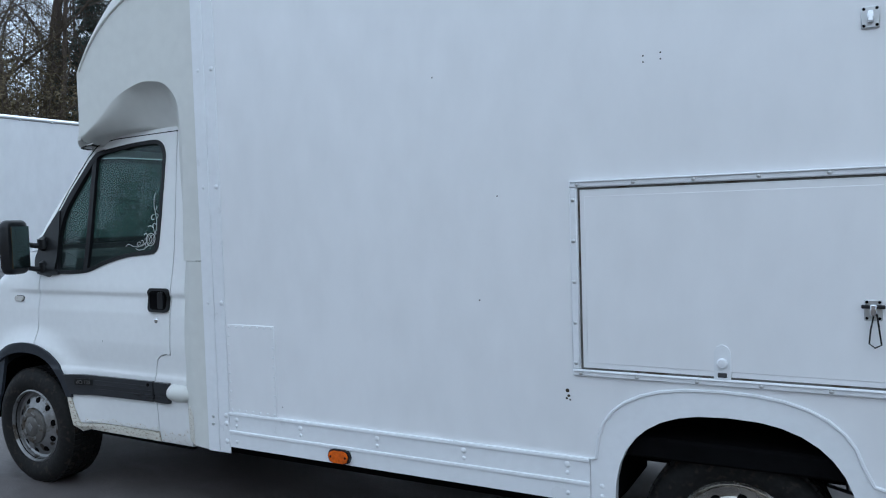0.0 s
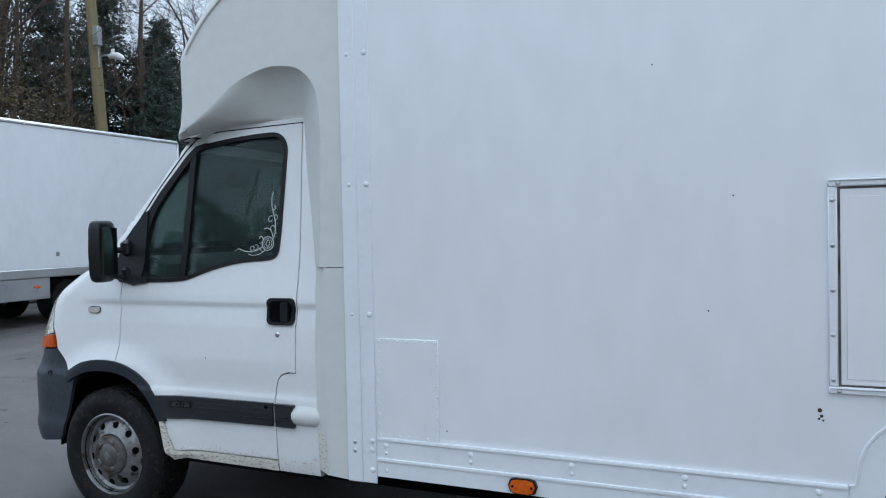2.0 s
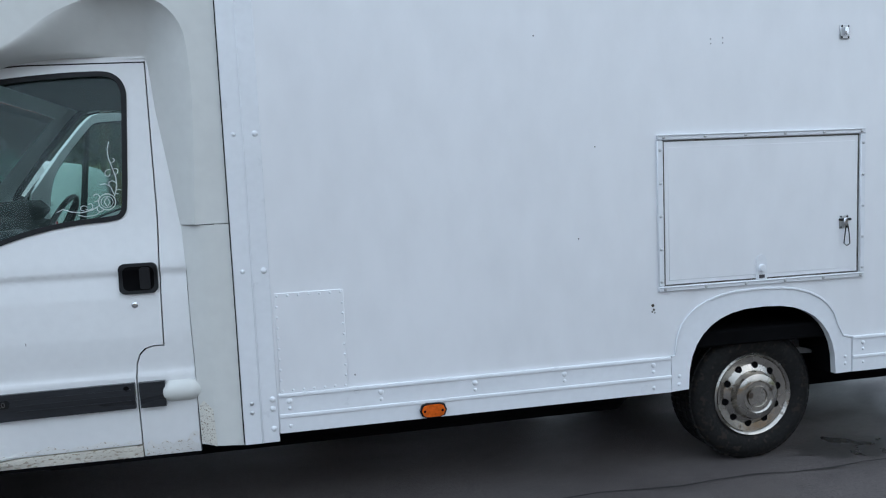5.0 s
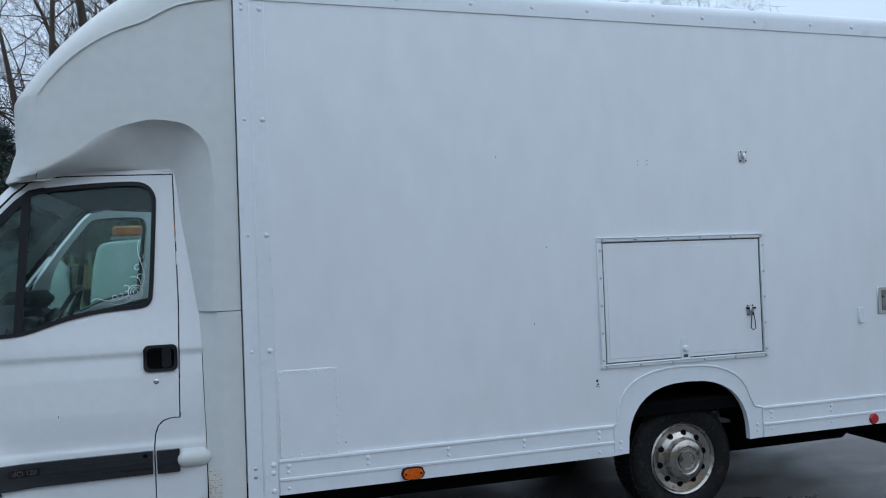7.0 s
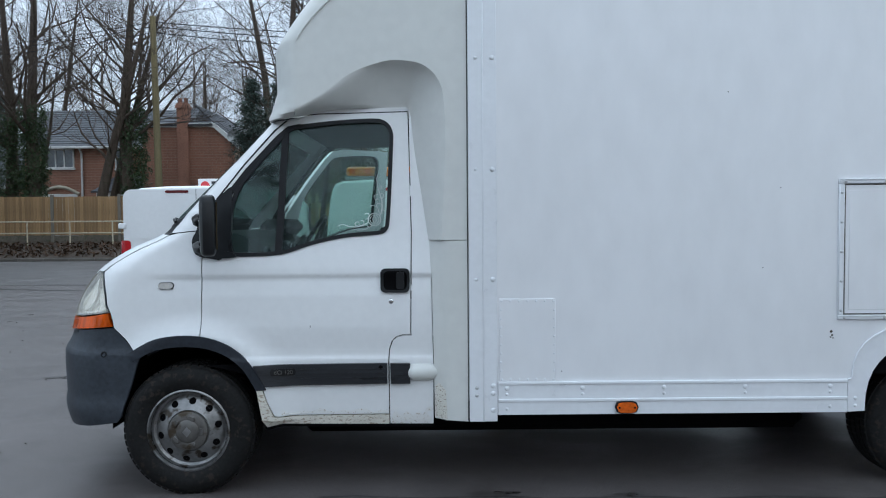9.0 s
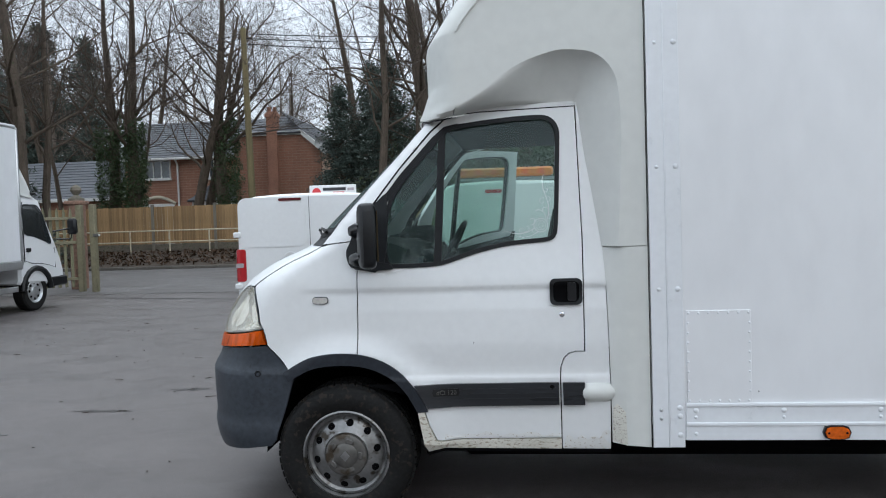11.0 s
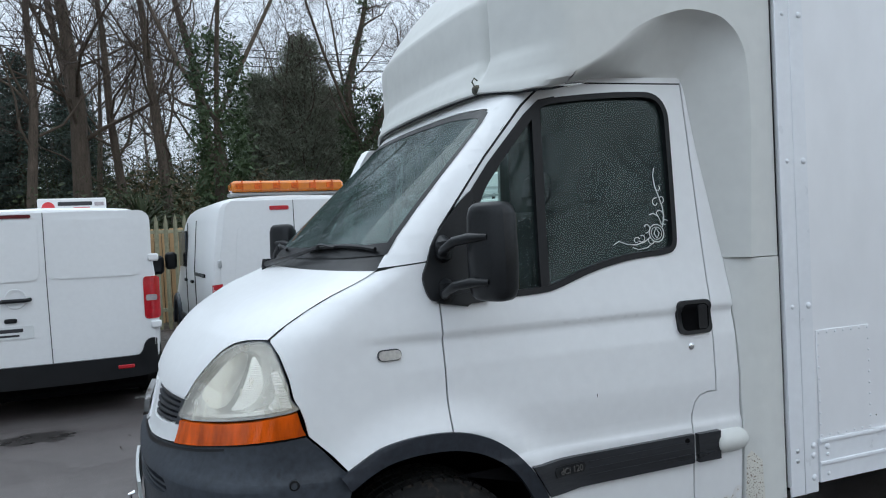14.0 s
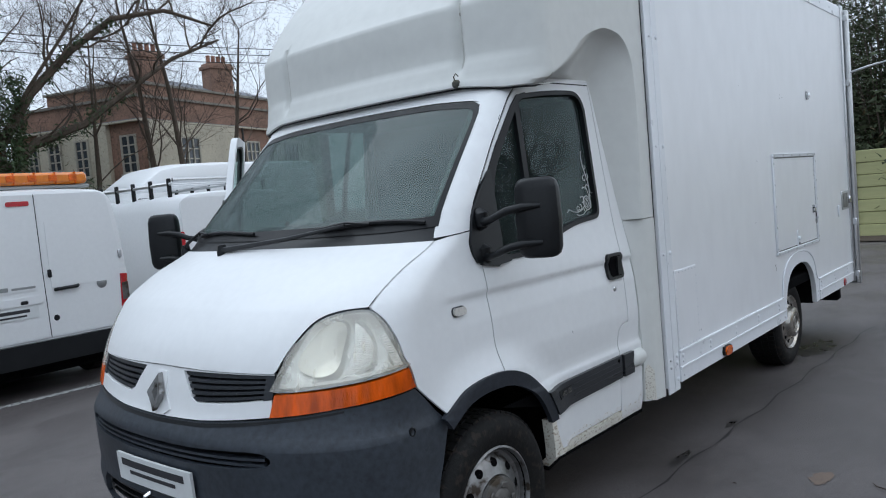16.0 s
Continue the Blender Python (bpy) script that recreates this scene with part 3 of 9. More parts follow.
def flank_y(x, z):
    xf, xs, ys = CAB(z)
    if x >= xs:
        return ys
    g = max(0.0, min(1.0, (x - xf) / (xs - xf)))
    return 1 - ((1 - (1 - g) ** 2) ** (1 / 2.7)) * (1 - ys)


def crease(z):
    """The pressed line under the windows, and the bulge of the lower door."""
    a = 0.011 * max(0.0, min(1.0, (1.175 - z) / 0.018)) * max(0.0, min(1.0, (z - 1.0625) / 0.10))
    return a + 0.008 / (1 + math.exp((0.735 - z) * 300)) * max(0.0, min(1.0, (0.90 - z) / 0.12))


def flare(x, z):
    """The pressed-out lip of the front wheel arch."""
    r = math.hypot((x - 0.02) / 1.03, z - 0.40)
    return -0.036 * max(0.0, min(1.0, (0.59 - r) / 0.125)) ** 2 if z > 0.40 else 0.0


def near(x, z, depth):
    return (x, flank_y(x, z) + crease(z) * min(1, max(0, (x + 0.23) / 0.16)) + flare(x, z) + depth, z)


def far(x, z, depth):
    p = near(x, z, depth)
    return (p[0], 2 * MID - p[1], p[2])


def proud(d, base=near):
    return lambda u, v, t: base(u, v, t - d)


van = thing("box_van", "white converted box van with fibreglass roof fairing parked on damp asphalt", "van")

DOOR = [(0.082, 1.285), (0.082, 0.850), (0.122, 0.842), (0.185, 0.821), (0.239, 0.794), (0.300, 0.748), (0.354, 0.688), (0.395, 0.620), (0.430, 0.50), (0.466, 0.428), (0.48, 0.424), (1.072, 0.428), (1.071, 0.722), (1.075, 0.775), (1.09, 0.82), (1.115, 0.845), (1.15, 0.855),
        (1.190, 0.855), (1.195, 1.395), (1.180, 2.05), (0.70, 2.040), (0.60, 2.03), (0.535, 2.010), (0.465, 1.95), (0.30, 1.765), (0.105, 1.515), (0.082, 1.42)]
PANE = [(0.207, 1.286), (0.225, 1.601), (0.365, 1.78), (0.517, 1.946), (0.545, 1.966), (0.58, 1.978), (0.808, 2.003), (1.00, 2.012), (1.045, 2.005), (1.08, 1.980), (1.098, 1.935), (1.098, 1.90),
        (1.078, 1.45), (1.065, 1.41), (1.035, 1.392), (0.90, 1.385), (0.805, 1.373), (0.70, 1.350), (0.625, 1.328), (0.54, 1.298), (0.476, 1.285), (0.30, 1.279)]


def shrink(loop, d):
    """The same closed outline moved inwards by d."""
    n = len(loop)
    area = sum(loop[i][0] * loop[(i + 1) % n][1] - loop[(i + 1) % n][0] * loop[i][1] for i in range(n))
    s = 1 if area > 0 else -1
    out = []
    for i in range(n):
        a, b, c = Vector(loop[i - 1]), Vector(loop[i]), Vector(loop[(i + 1) % n])
        e, f = (b - a).normalized(), (c - b).normalized()
        k = (Vector((-e.y, e.x)) + Vector((-f.y, f.x)))
        k = k.normalized() / max(0.5, math.cos(e.angle(f, 0) / 2)) if k.length > 1e-6 else Vector((0, 0))
        out.append(tuple(b + k * d * s))
    return out


def divider_loop():
    return [(0.467, 1.288), (0.503, 1.288), (0.537, 1.945), (0.500, 1.915)]


def soften(loop, times=2):
    """Corners cut again and again into curves."""
    for _ in range(times):
        loop = [tuple(Vector(loop[i]).lerp(Vector(loop[(i + 1) % len(loop)]), k)) for i in range(len(loop)) for k in (0.25, 0.75)]
    return loop


OPENING = soften(PANE)


def door_parts(side, owner):
    body = sheet(DOOR, side, 0.05, 0.0125, 0.035, holes=[OPENING])
    part("door_panel", body, M_PAINT, owner)
    part("window_seal", sheet(shrink(OPENING, -0.006), proud(0.005, side), 0.10, 0.10, 0.03, holes=[shrink(OPENING, 0.015)]), M_RUBBER, owner, "black rubber window surround")
    part("window_divider", sheet(divider_loop(), proud(0.003, side), 0, 0.1, 0.02), M_RUBBER, owner)
    glass = shrink(PANE, 0.009)
    ob = part("quarter_light", sheet([glass[0], glass[1], glass[2], (0.505, 1.915), (0.484, 1.296), (0.30, glass[-1][1])], side_in(side), 0.1, 0.1, 0.004), M_GLASS, owner)
    ob.visible_shadow = False
    ob = part("door_glass", sheet([(0.488, 1.30)] + [(0.518, 1.935)] + [p for p in glass if p[0] > 0.52], side_in(side), 0.1, 0.1, 0.004), M_GLASS, owner)
    ob.visible_shadow = False
    strip = part("side_moulding", sheet([(0.360, 0.700), (1.065, 0.704), (1.065, 0.594), (0.424, 0.588)], proud(0.018, side), 0.08, 0.03, 0.02), M_STRIP, owner, "dark grey ribbed door moulding")
    for z in (0.622, 0.646, 0.670):
        part("moulding_rib", sheet([(0.600, z), (1.050, z + 0.003), (1.050, z + 0.009), (0.600, z + 0.006)], proud(0.0205, side), 0.08, 0, 0.004), M_STRIP, strip)
    h = part("door_handle", sheet(rounded(1.033, 1.079, 1.189, 1.207, 0.026, 5), proud(0.014, side), 0.05, 0.04, 0.016), M_BLACK, owner, "black recessed door handle")
    part("recess", sheet(rounded(1.050, 1.093, 1.174, 1.193, 0.024, 5), proud(0.0152, side), 0, 0, 0.006), M_DARK, h)
    part("grip", sheet(rounded(1.118, 1.098, 1.160, 1.188, 0.010), proud(0.022, side), 0, 0, 0.010), M_RUBBER, h)
    lock = side(1.089, 1.032, -0.001)
    part("lock", Geo().dome(lock, 0.014, 0.005, (0, -1 if lock[1] < 1 else 1, 0), 14), M_CHROME, owner, "chrome door lock")
    return strip


def side_in(side):
    return lambda u, v, t: side(u, v, t + 0.014)


near_door = part("cab_door", sheet([(0.10, 0.70), (1.06, 0.70), (1.06, 0.62), (0.42, 0.62)], lambda u, v, t: near(u, v, t + 0.036), 0.2, 0, 0.01), M_DARK, van, "closed white passenger door")
strip = door_parts(near, near_door)
# engine badge on the moulding
part("badge_plate", sheet([(0.455, 0.680), (0.575, 0.680), (0.583, 0.664), (0.575, 0.645), (0.455, 0.645), (0.447, 0.664)], proud(0.021), 0.1, 0, 0.004), M_BLACK, near_door)
b0, b1 = near(0.455, 0.662, -0.0235), near(0.58, 0.662, -0.0235)
lettering("badge_letters", "dCi 120", 0.031, M_HUB, Matrix.Translation(((b0[0] + b1[0]) / 2, (b0[1] + b1[1]) / 2 - 0.002, 0.662)) @ Matrix.Rotation(math.atan2(b1[1] - b0[1], b1[0] - b0[0]), 4, "Z") @ Matrix.Rotation(radians(90), 4, "X"), near_door, 0.002)
part("moulding_screw", Geo().dome((1.032, flank_y(1.0, 0.68) - 0.017, 0.682), 0.013, 0.004), M_DARK, near_door)
part("dash_scratch", sheet([(0.655, 0.905), (0.659, 0.905), (0.657, 0.89)], proud(0.0006), 0, 0, 0.0005), M_SCREWHOLE, near_door)

# the open driver's door on the far side, swung about its front edge
hinge = Vector((0.075, 2 * MID - flank_y(0.08, 1.0), 0))
swing = Matrix.Translation(hinge) @ Matrix.Rotation(radians(51), 4, "Z") @ Matrix.Translation(-hinge)


def far_open(x, z, depth):
    return tuple(swing @ Vector(far(x, z, depth)))


far_door = part("cab_door", sheet([(0.10, 0.70), (1.06, 0.70), (1.06, 0.62), (0.42, 0.62)], lambda u, v, t: far_open(u, v, t + 0.036), 0.2, 0, 0.01), M_DARK, van, "open white driver's door")
door_parts(far_open, far_door)
part("frame_lining", sheet(shrink(DOOR, -0.004), lambda u, v, t: far_open(u, v, t + 0.004), 0.1, 0.1, 0.034, holes=[shrink(OPENING, 0.004)]), M_PAINT, far_door, "white inner window frame")
part("door_card", sheet(shrink(DOOR, 0.03)[:19] + [(1.14, 1.36), (0.60, 1.29), (0.13, 1.26)], lambda u, v, t: far_open(u, v, t + 0.049), 0.1, 0.1, 0.03), M_DASH, far_door, "dark plastic door lining")

FENDER = [(wrap(a, z, 0)[0] + 0.003, z) for a, z in ((109.7, 0.756), (100.7, 0.833), (91.9, 0.903), (90.0, 0.950), (86.6, 0.987), (82.3, 1.02), (77.5, 1.08), (69.5, 1.150), (62.0, 1.188))] + [(wrap(a, z, 0)[0] + 0.002, z - 0.002) for a, z in ((60.8, 1.198), (61.8, 1.24), (63, 1.28), (64.8, 1.32), (66.5, 1.36), (67.5, 1.390))] + [(-0.055, 1.402), (0.055, 1.412), (0.076, 1.40), (0.076, 0.858), (-0.025, 0.861), (-0.174, 0.838)]
PILLAR = [(wrap(a, z, 0)[0], z) for a, z in ((67.6, 1.402), (66.0, 1.445), (65.2, 1.50), (64.2, 1.60), (63.1, 1.70), (62.1, 1.80), (61.2, 1.90), (59.5, 1.938), (61, 1.955))] + [(0.45, 2.015), (0.48, 2.035), (0.58, 2.055), (0.69, 2.064), (1.19, 2.080), (1.19, 2.056), (0.70, 2.046), (0.60, 2.036), (0.53, 2.017), (0.458, 1.957), (0.293, 1.770), (0.098, 1.522), (0.076, 1.45), (0.060, 1.418)]
REAR_POST = [(1.078, 0.365), (1.31, 0.365), (1.312, 0.70), (1.302, 1.16), (1.330, 1.36), (1.290, 1.78), (1.240, 2.075), (1.186, 2.075), (1.186, 2.05), (1.201, 1.395), (1.196, 0.849), (1.152, 0.849), (1.118, 0.839), (1.095, 0.816), (1.081, 0.775), (1.077, 0.722)]
SILL = [(0.372, 0.575), (0.402, 0.575), (0.427, 0.497), (0.462, 0.420), (0.48, 0.418), (1.073, 0.421), (1.073, 0.362), (0.50, 0.372), (0.415, 0.350), (0.400, 0.40)]
SAIL = [(0.040, 1.300), (0.025, 1.36), (0.045, 1.41), (0.085, 1.50), (0.215, 1.640), (0.235, 1.60), (0.215, 1.282), (0.075, 1.280)]
ARCH_OUT = rounder([(-0.300, 0.770), (-0.24, 0.806), (-0.174, 0.839), (-0.10, 0.856), (-0.025, 0.863), (0.05, 0.861), (0.122, 0.850), (0.185, 0.829), (0.239, 0.802), (0.30, 0.756), (0.354, 0.696), (0.395, 0.635), (0.425, 0.570)], 3)
ARCH_IN = rounder([(-0.270, 0.726), (-0.21, 0.762), (-0.145, 0.788), (-0.07, 0.800), (0.003, 0.803), (0.08, 0.798), (0.151, 0.781), (0.212, 0.754), (0.267, 0.719), (0.315, 0.668), (0.352, 0.607), (0.372, 0.567)], 3)

for side in (near, far):
    part("front_wing", sheet(FENDER, side, 0.03, 0.0125, 0.012), M_PAINT, van)
    part("windscreen_pillar", sheet(PILLAR, side, 0.06, 0.06, 0.05), M_PAINT, van)
    part("rear_cab_post", sheet(REAR_POST, side, 0.08, 0.0125, 0.03), M_PAINT, van)
    part("sill", sheet(SILL, proud(0.006, side), 0.08, 0.04, 0.05), M_MUDDY, van, "mud-spattered white sill")
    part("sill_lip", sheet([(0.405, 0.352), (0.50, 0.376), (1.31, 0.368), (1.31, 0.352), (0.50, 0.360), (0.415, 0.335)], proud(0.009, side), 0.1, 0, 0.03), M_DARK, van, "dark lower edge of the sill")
    film = [(1.084, 0.368), (1.308, 0.368)] + [(1.308 - 0.018 * k, 0.428 + 0.020 * math.sin(k * 1.9) + 0.012 * math.sin(k * 4.3) + (0.03 if k < 3 else 0)) for k in range(13)]
    part("mud_film", sheet(film, proud(0.0012, side), 0.1, 0, 0.001), M_SPECK, van, "dried mud low on the cab post")
    part("mud_film", sheet([(0.50, 0.432), (1.066, 0.432)] + [(1.066 - 0.040 * k, 0.448 + 0.008 * math.sin(k * 2.3) + 0.006 * math.sin(k * 5.1)) for k in range(15)], proud(0.0012, side), 0.1, 0, 0.001), M_SPECK, van)
    part("arch_trim", sheet(ARCH_OUT + ARCH_IN[::-1], proud(0.012, side), 0.04, 0.04, 0.022), M_ARCH, van, "dark grey plastic wheel arch trim")
    part("rear_moulding", sheet([(1.083, 0.703), (1.188, 0.703), (1.188, 0.594), (1.086, 0.594)], proud(0.022, side), 0, 0, 0.025), M_STRIP, van)
    rep = part("side_repeater", sheet(rounded(-0.148, 1.108, -0.072, 1.138, 0.0149, 6), proud(0.012, side), 0, 0, 0.022), M_REPEATER, van, "clear side indicator")
    # dark ring that stands in for the shadow gap round the recessed lens
    part("lamp_surround", sheet(rounded(-0.1515, 1.1045, -0.0685, 1.1415, 0.0184, 6), proud(0.004, side), 0, 0, 0.010), M_GRILLE, rep)
part("door_seal", Geo().tube([near(x, z, 0.008) for x, z in rounder([(0.079, 1.44), (0.1015, 1.5185), (0.2965, 1.7675), (0.4615, 1.9535), (0.5325, 2.0135), (0.60, 2.033), (0.70, 2.043), (1.18, 2.053)], 4)], 0.0085, 6), M_RUBBER, van, "black rubber door aperture seal")
part("door_seal", Geo().tube([far(x, z, 0.028) for x, z in rounder([(0.080, 1.44), (0.100, 1.524), (0.295, 1.770), (0.460, 1.955), (0.533, 2.014), (0.60, 2.032), (0.70, 2.042), (1.18, 2.052)], 4)], 0.026, 8), M_RUBBER, van, "black rubber door aperture seal")
SAIL = rounder(SAIL, 3, True)
QUARTER = [(0.118, 1.500), (0.180, 1.585), (0.305, 1.745), (0.468, 1.922), (0.530, 1.975), (0.600, 1.990), (0.60, 1.976), (0.545, 1.962), (0.517, 1.940), (0.365, 1.774), (0.235, 1.606), (0.225, 1.52)]
part("quarter_frame", sheet(QUARTER, proud(0.006), 0.08, 0.08, 0.02), M_RUBBER, near_door, "black front window frame")
ob = part("mirror_sail", sheet(SAIL, proud(0.012), 0.06, 0.06, 0.03), M_BLACK, near_door, "black mirror mounting panel")
part("sail_foot", sheet(rounder([(0.07, 1.276), (0.09, 1.292), (0.19, 1.306), (0.245, 1.296), (0.262, 1.280), (0.25, 1.270), (0.15, 1.266)], 3, True), proud(0.016), 0.06, 0, 0.03), M_BLACK, near_door)
part("mirror_sail", sheet(SAIL, proud(0.012, far_open), 0.06, 0.06, 0.03), M_BLACK, far_door)
filler = Geo().tube([(1.200, 0.062, 0.652), (1.202, 0.060, 0.652), (1.206, 0.059, 0.652), (1.284, 0.059, 0.652), (1.298, 0.061, 0.652), (1.306, 0.064, 0.652), (1.309, 0.070, 0.652)], [0.040, 0.046, 0.048, 0.048, 0.046, 0.041, 0.030], 28)
part("door_runner_cap", filler, M_GRP, van, "white moulded cap behind the side moulding")


def mirror(side_sign, frame_m, owner):
    """A tall commercial door mirror on two arms."""
    def at(p):
        x, y, z = p
        return tuple(frame_m @ Vector((x, y if side_sign < 0 else 2 * MID - y, z)))
    g = Geo()
    rows = []
    for zz, k in ((1.290, 0.55), (1.294, 0.74), (1.305, 0.90), (1.330, 1.0), (1.43, 1.05), (1.555, 1.0), (1.582, 0.90), (1.594, 0.74), (1.598, 0.55)):
        ring = []
        for i in range(20):
            a = 2 * math.pi * i / 20
            c, s = math.cos(a), math.sin(a)
            r = 1 / (abs(c) ** 4 + abs(s) ** 4) ** 0.25
            p, q = 0.040 * k * r * c, 0.085 * k * r * s
            ring.append(at((0.178 + 0.94 * p - 0.34 * q, -0.135 + 0.34 * p + 0.94 * q, zz)))
        rows.append(ring)
    g.grid(rows, closed=True)
    g.f.append(tuple(range(len(g.v) - 20, len(g.v))))
    g.f.append(tuple(range(19, -1, -1)))
    shell = part("mirror_housing", g, M_BLACK, owner, "tall black door mirror", fix=True)
    lens = Geo()
    lens.add([at(p) for p in [(0.178 + 0.94 * p - 0.34 * q, -0.135 + 0.34 * p + 0.94 * q, zz) for p in (0.0425, 0.036) for q, zz in ((-0.070, 1.325), (0.070, 1.325), (0.070, 1.562), (-0.070, 1.562))]], [(0, 1, 2, 3), (7, 6, 5, 4), (0, 4, 5, 1), (1, 5, 6, 2), (2, 6, 7, 3), (3, 7, 4, 0)])
    part("mirror_glass", lens, M_MIRROR, shell, fix=True)
    for zz in (1.335, 1.475):
        arm = Geo().tube([at(p) for p in ((0.105, 0.09, zz - 0.030), (0.085, 0.045, zz - 0.030), (0.072, 0.0, zz - 0.018), (0.085, -0.05, zz + 0.004), (0.118, -0.10, zz + 0.014), (0.150, -0.165, zz + 0.016))], [0.020, 0.016, 0.014, 0.016, 0.017, 0.010], 10)
        part("mirror_arm", arm, M_BLACK, shell)
        knuckle = Geo().tube([at((0.105, 0.10, zz - 0.05)), at((0.105, 0.088, zz - 0.045)), at((0.105, 0.085, zz + 0.0)), at((0.105, 0.10, zz + 0.01))], [0.02, 0.03, 0.03, 0.02], 10)
        part("mirror_bracket", knuckle, M_BLACK, shell)


mirror(-1, Matrix(), near_door)
mirror(1, Matrix.Translation((-0.05, 0.06, 0)) @ swing, far_door)

# bumper, lamps, grille and bonnet
BUMPER = [(-110, 0.752), (-100, 0.83), (-91.5, 0.900), (-56, 0.878), (-33, 0.850), (-11, 0.822), (0, 0.815), (11, 0.822), (33, 0.850), (56, 0.878), (91.5, 0.900), (100, 0.83), (110, 0.752), (106, 0.60), (100, 0.42), (97, 0.392), (80, 0.375), (40, 0.345), (0, 0.335), (-40, 0.345), (-80, 0.375), (-97, 0.392), (-100, 0.42), (-106, 0.60)]


def bumper_skin(a, z, t):
    step = 0.016 / (1 + math.exp((z - 0.775) * 140))
    lip = 0.012 / (1 + math.exp((z - 0.50) * 120))
    return wrap(a, z, t + 0.006 - step - lip)


INTAKE = rounder([(-34, 0.735), (-28, 0.748), (0, 0.733), (28, 0.748), (34, 0.735), (34.5, 0.708), (28, 0.690), (0, 0.672), (-28, 0.690), (-34.5, 0.708)], 3, True)
LOWER = [(-26, 0.50), (0, 0.495), (26, 0.50), (30, 0.40), (0, 0.37), (-30, 0.40)]
bumper = part("front_bumper", sheet(BUMPER, bumper_skin, 5.0, 0.025, 0.02, holes=[INTAKE, LOWER]), M_GREY, van, "scuffed dark grey plastic bumper")
part("bumper_intake", sheet(shrink(INTAKE, -0.002), lambda a, z, t: wrap(a, z, t + 0.025), 8, 0, 0.01), M_DARK, bumper)
for zz in (0.692, 0.712):
    part("intake_slat", sheet([(-33, zz + 0.014), (0, zz + 0.001), (33, zz + 0.014), (33, zz + 0.005), (0, zz - 0.008), (-33, zz + 0.005)], lambda a, z, t: wrap(a, z, t - 0.002), 6, 0, 0.03), M_GREY, bumper)
# shadow below the bumper's top edge, put in as a black strip
part("bumper_ledge", sheet([(-58, 0.874), (-33, 0.846), (-11, 0.818), (0, 0.811), (11, 0.818), (33, 0.846), (58, 0.874), (58, 0.866), (33, 0.836), (11, 0.805), (0, 0.797), (-11, 0.805), (-33, 0.836), (-58, 0.866)], lambda a, z, t: wrap(a, z, t + 0.004), 5, 0.02, 0.004), M_BLACK, bumper, "black strip drawn as the shadow along the bumper top")
part("bumper_grille", sheet(shrink(LOWER, -0.002), lambda a, z, t: wrap(a, z, t + 0.02), 8, 0, 0.01), M_DARK, bumper)
for zz in (0.415, 0.445, 0.475):
    part("intake_slat", sheet([(-28, zz + 0.006), (0, zz + 0.001), (28, zz + 0.006), (28, zz - 0.002), (0, zz - 0.007), (-28, zz - 0.002)], lambda a, z, t: wrap(a, z, t + 0.002), 6, 0, 0.02), M_BLACK, bumper)
for s in (-1, 1):
    c = bumper_skin(s * 91, 0.762, 0)
    part("bumper_plug", Geo().lathe([(0.016, 0.004 * s), (0.016, -0.003 * s), (0.011, -0.004 * s), (0.010, 0.004 * s)], (c[0], c[1], c[2]), 16), M_BLACK, bumper)
plate = part("number_plate", sheet([(-10.4, 0.648), (10.4, 0.648), (10.4, 0.537), (-10.4, 0.537)], lambda a, z, t: wrap(a, z, t - 0.034), 4, 0, 0.012), M_PLATE, bumper, "white plate with dark bars")
for z0, z1, w in ((0.602, 0.630, 8.2), (0.573, 0.588, 5.4)):
    part("plate_bar", sheet([(-w, z1), (w, z1), (w, z0), (-w, z0)], lambda a, z, t: wrap(a, z, t - 0.0355), 4, 0, 0.001), M_INK, plate)
part("towing_eye", Geo().tube([(-0.905, 1.0, 0.530), (-0.925, 1.0, 0.525), (-0.928, 1.0, 0.47)], 0.009, 8), M_CHROME, bumper)

GRILLE_PANEL = [(-33.3, 0.859), (-11, 0.828), (0, 0.821), (11, 0.828), (33.3, 0.859), (33.2, 0.997), (10, 0.996), (0, 0.998), (-10, 0.996), (-33.2, 0.997)]
GRILLE_HOLE = [(4.2, 0.990), (18, 0.993), (32.7, 0.994), (32.5, 0.915), (22, 0.898), (12, 0.886), (9.2, 0.884), (7.4, 0.90)]
hole_far = [(-a, z) for a, z in GRILLE_HOLE][::-1]
grille = part("grille_panel", sheet(GRILLE_PANEL, wrap, 3, 0.03, 0.02, holes=[GRILLE_HOLE, hole_far]), M_PAINT, van)
for s in (1, -1):
    part("grille_backing", sheet([(s * a, z) for a, z in shrink(GRILLE_HOLE, -0.004)], lambda a, z, t: wrap(a, z, t + 0.021), 6, 0, 0.01), M_DARK, grille)
    for k in range(5):
        f0, f1 = (k + 0.15) / 5, (k + 0.72) / 5
        lo = 4.7 + 0.75 * k

        def across(a, f):
            top = 0.990 + 0.004 * (a - 4.4) / 28.3
            low = 0.882 + 0.034 * ((a - 9) / 23.5 if a > 9 else 0)
            return top + (low - top) * f
        loop = [(s * a, across(a, f0)) for a in (lo, 12, 20, 26, 32.4)] + [(s * a, across(a, f1)) for a in (32.4, 26, 20, 12, lo + 0.5)]
        part("grille_bar", sheet(loop, lambda a, z, t: wrap(a, z, t + 0.005), 5, 0, 0.016), M_GRILLE, grille)
    part("grille_end", sheet([(s * 30.6, 0.993), (s * 33.4, 0.994), (s * 33.3, 0.915), (s * 30.4, 0.911)], lambda a, z, t: wrap(a, z, t - 0.001), 2, 0, 0.020), M_GRILLE, grille)


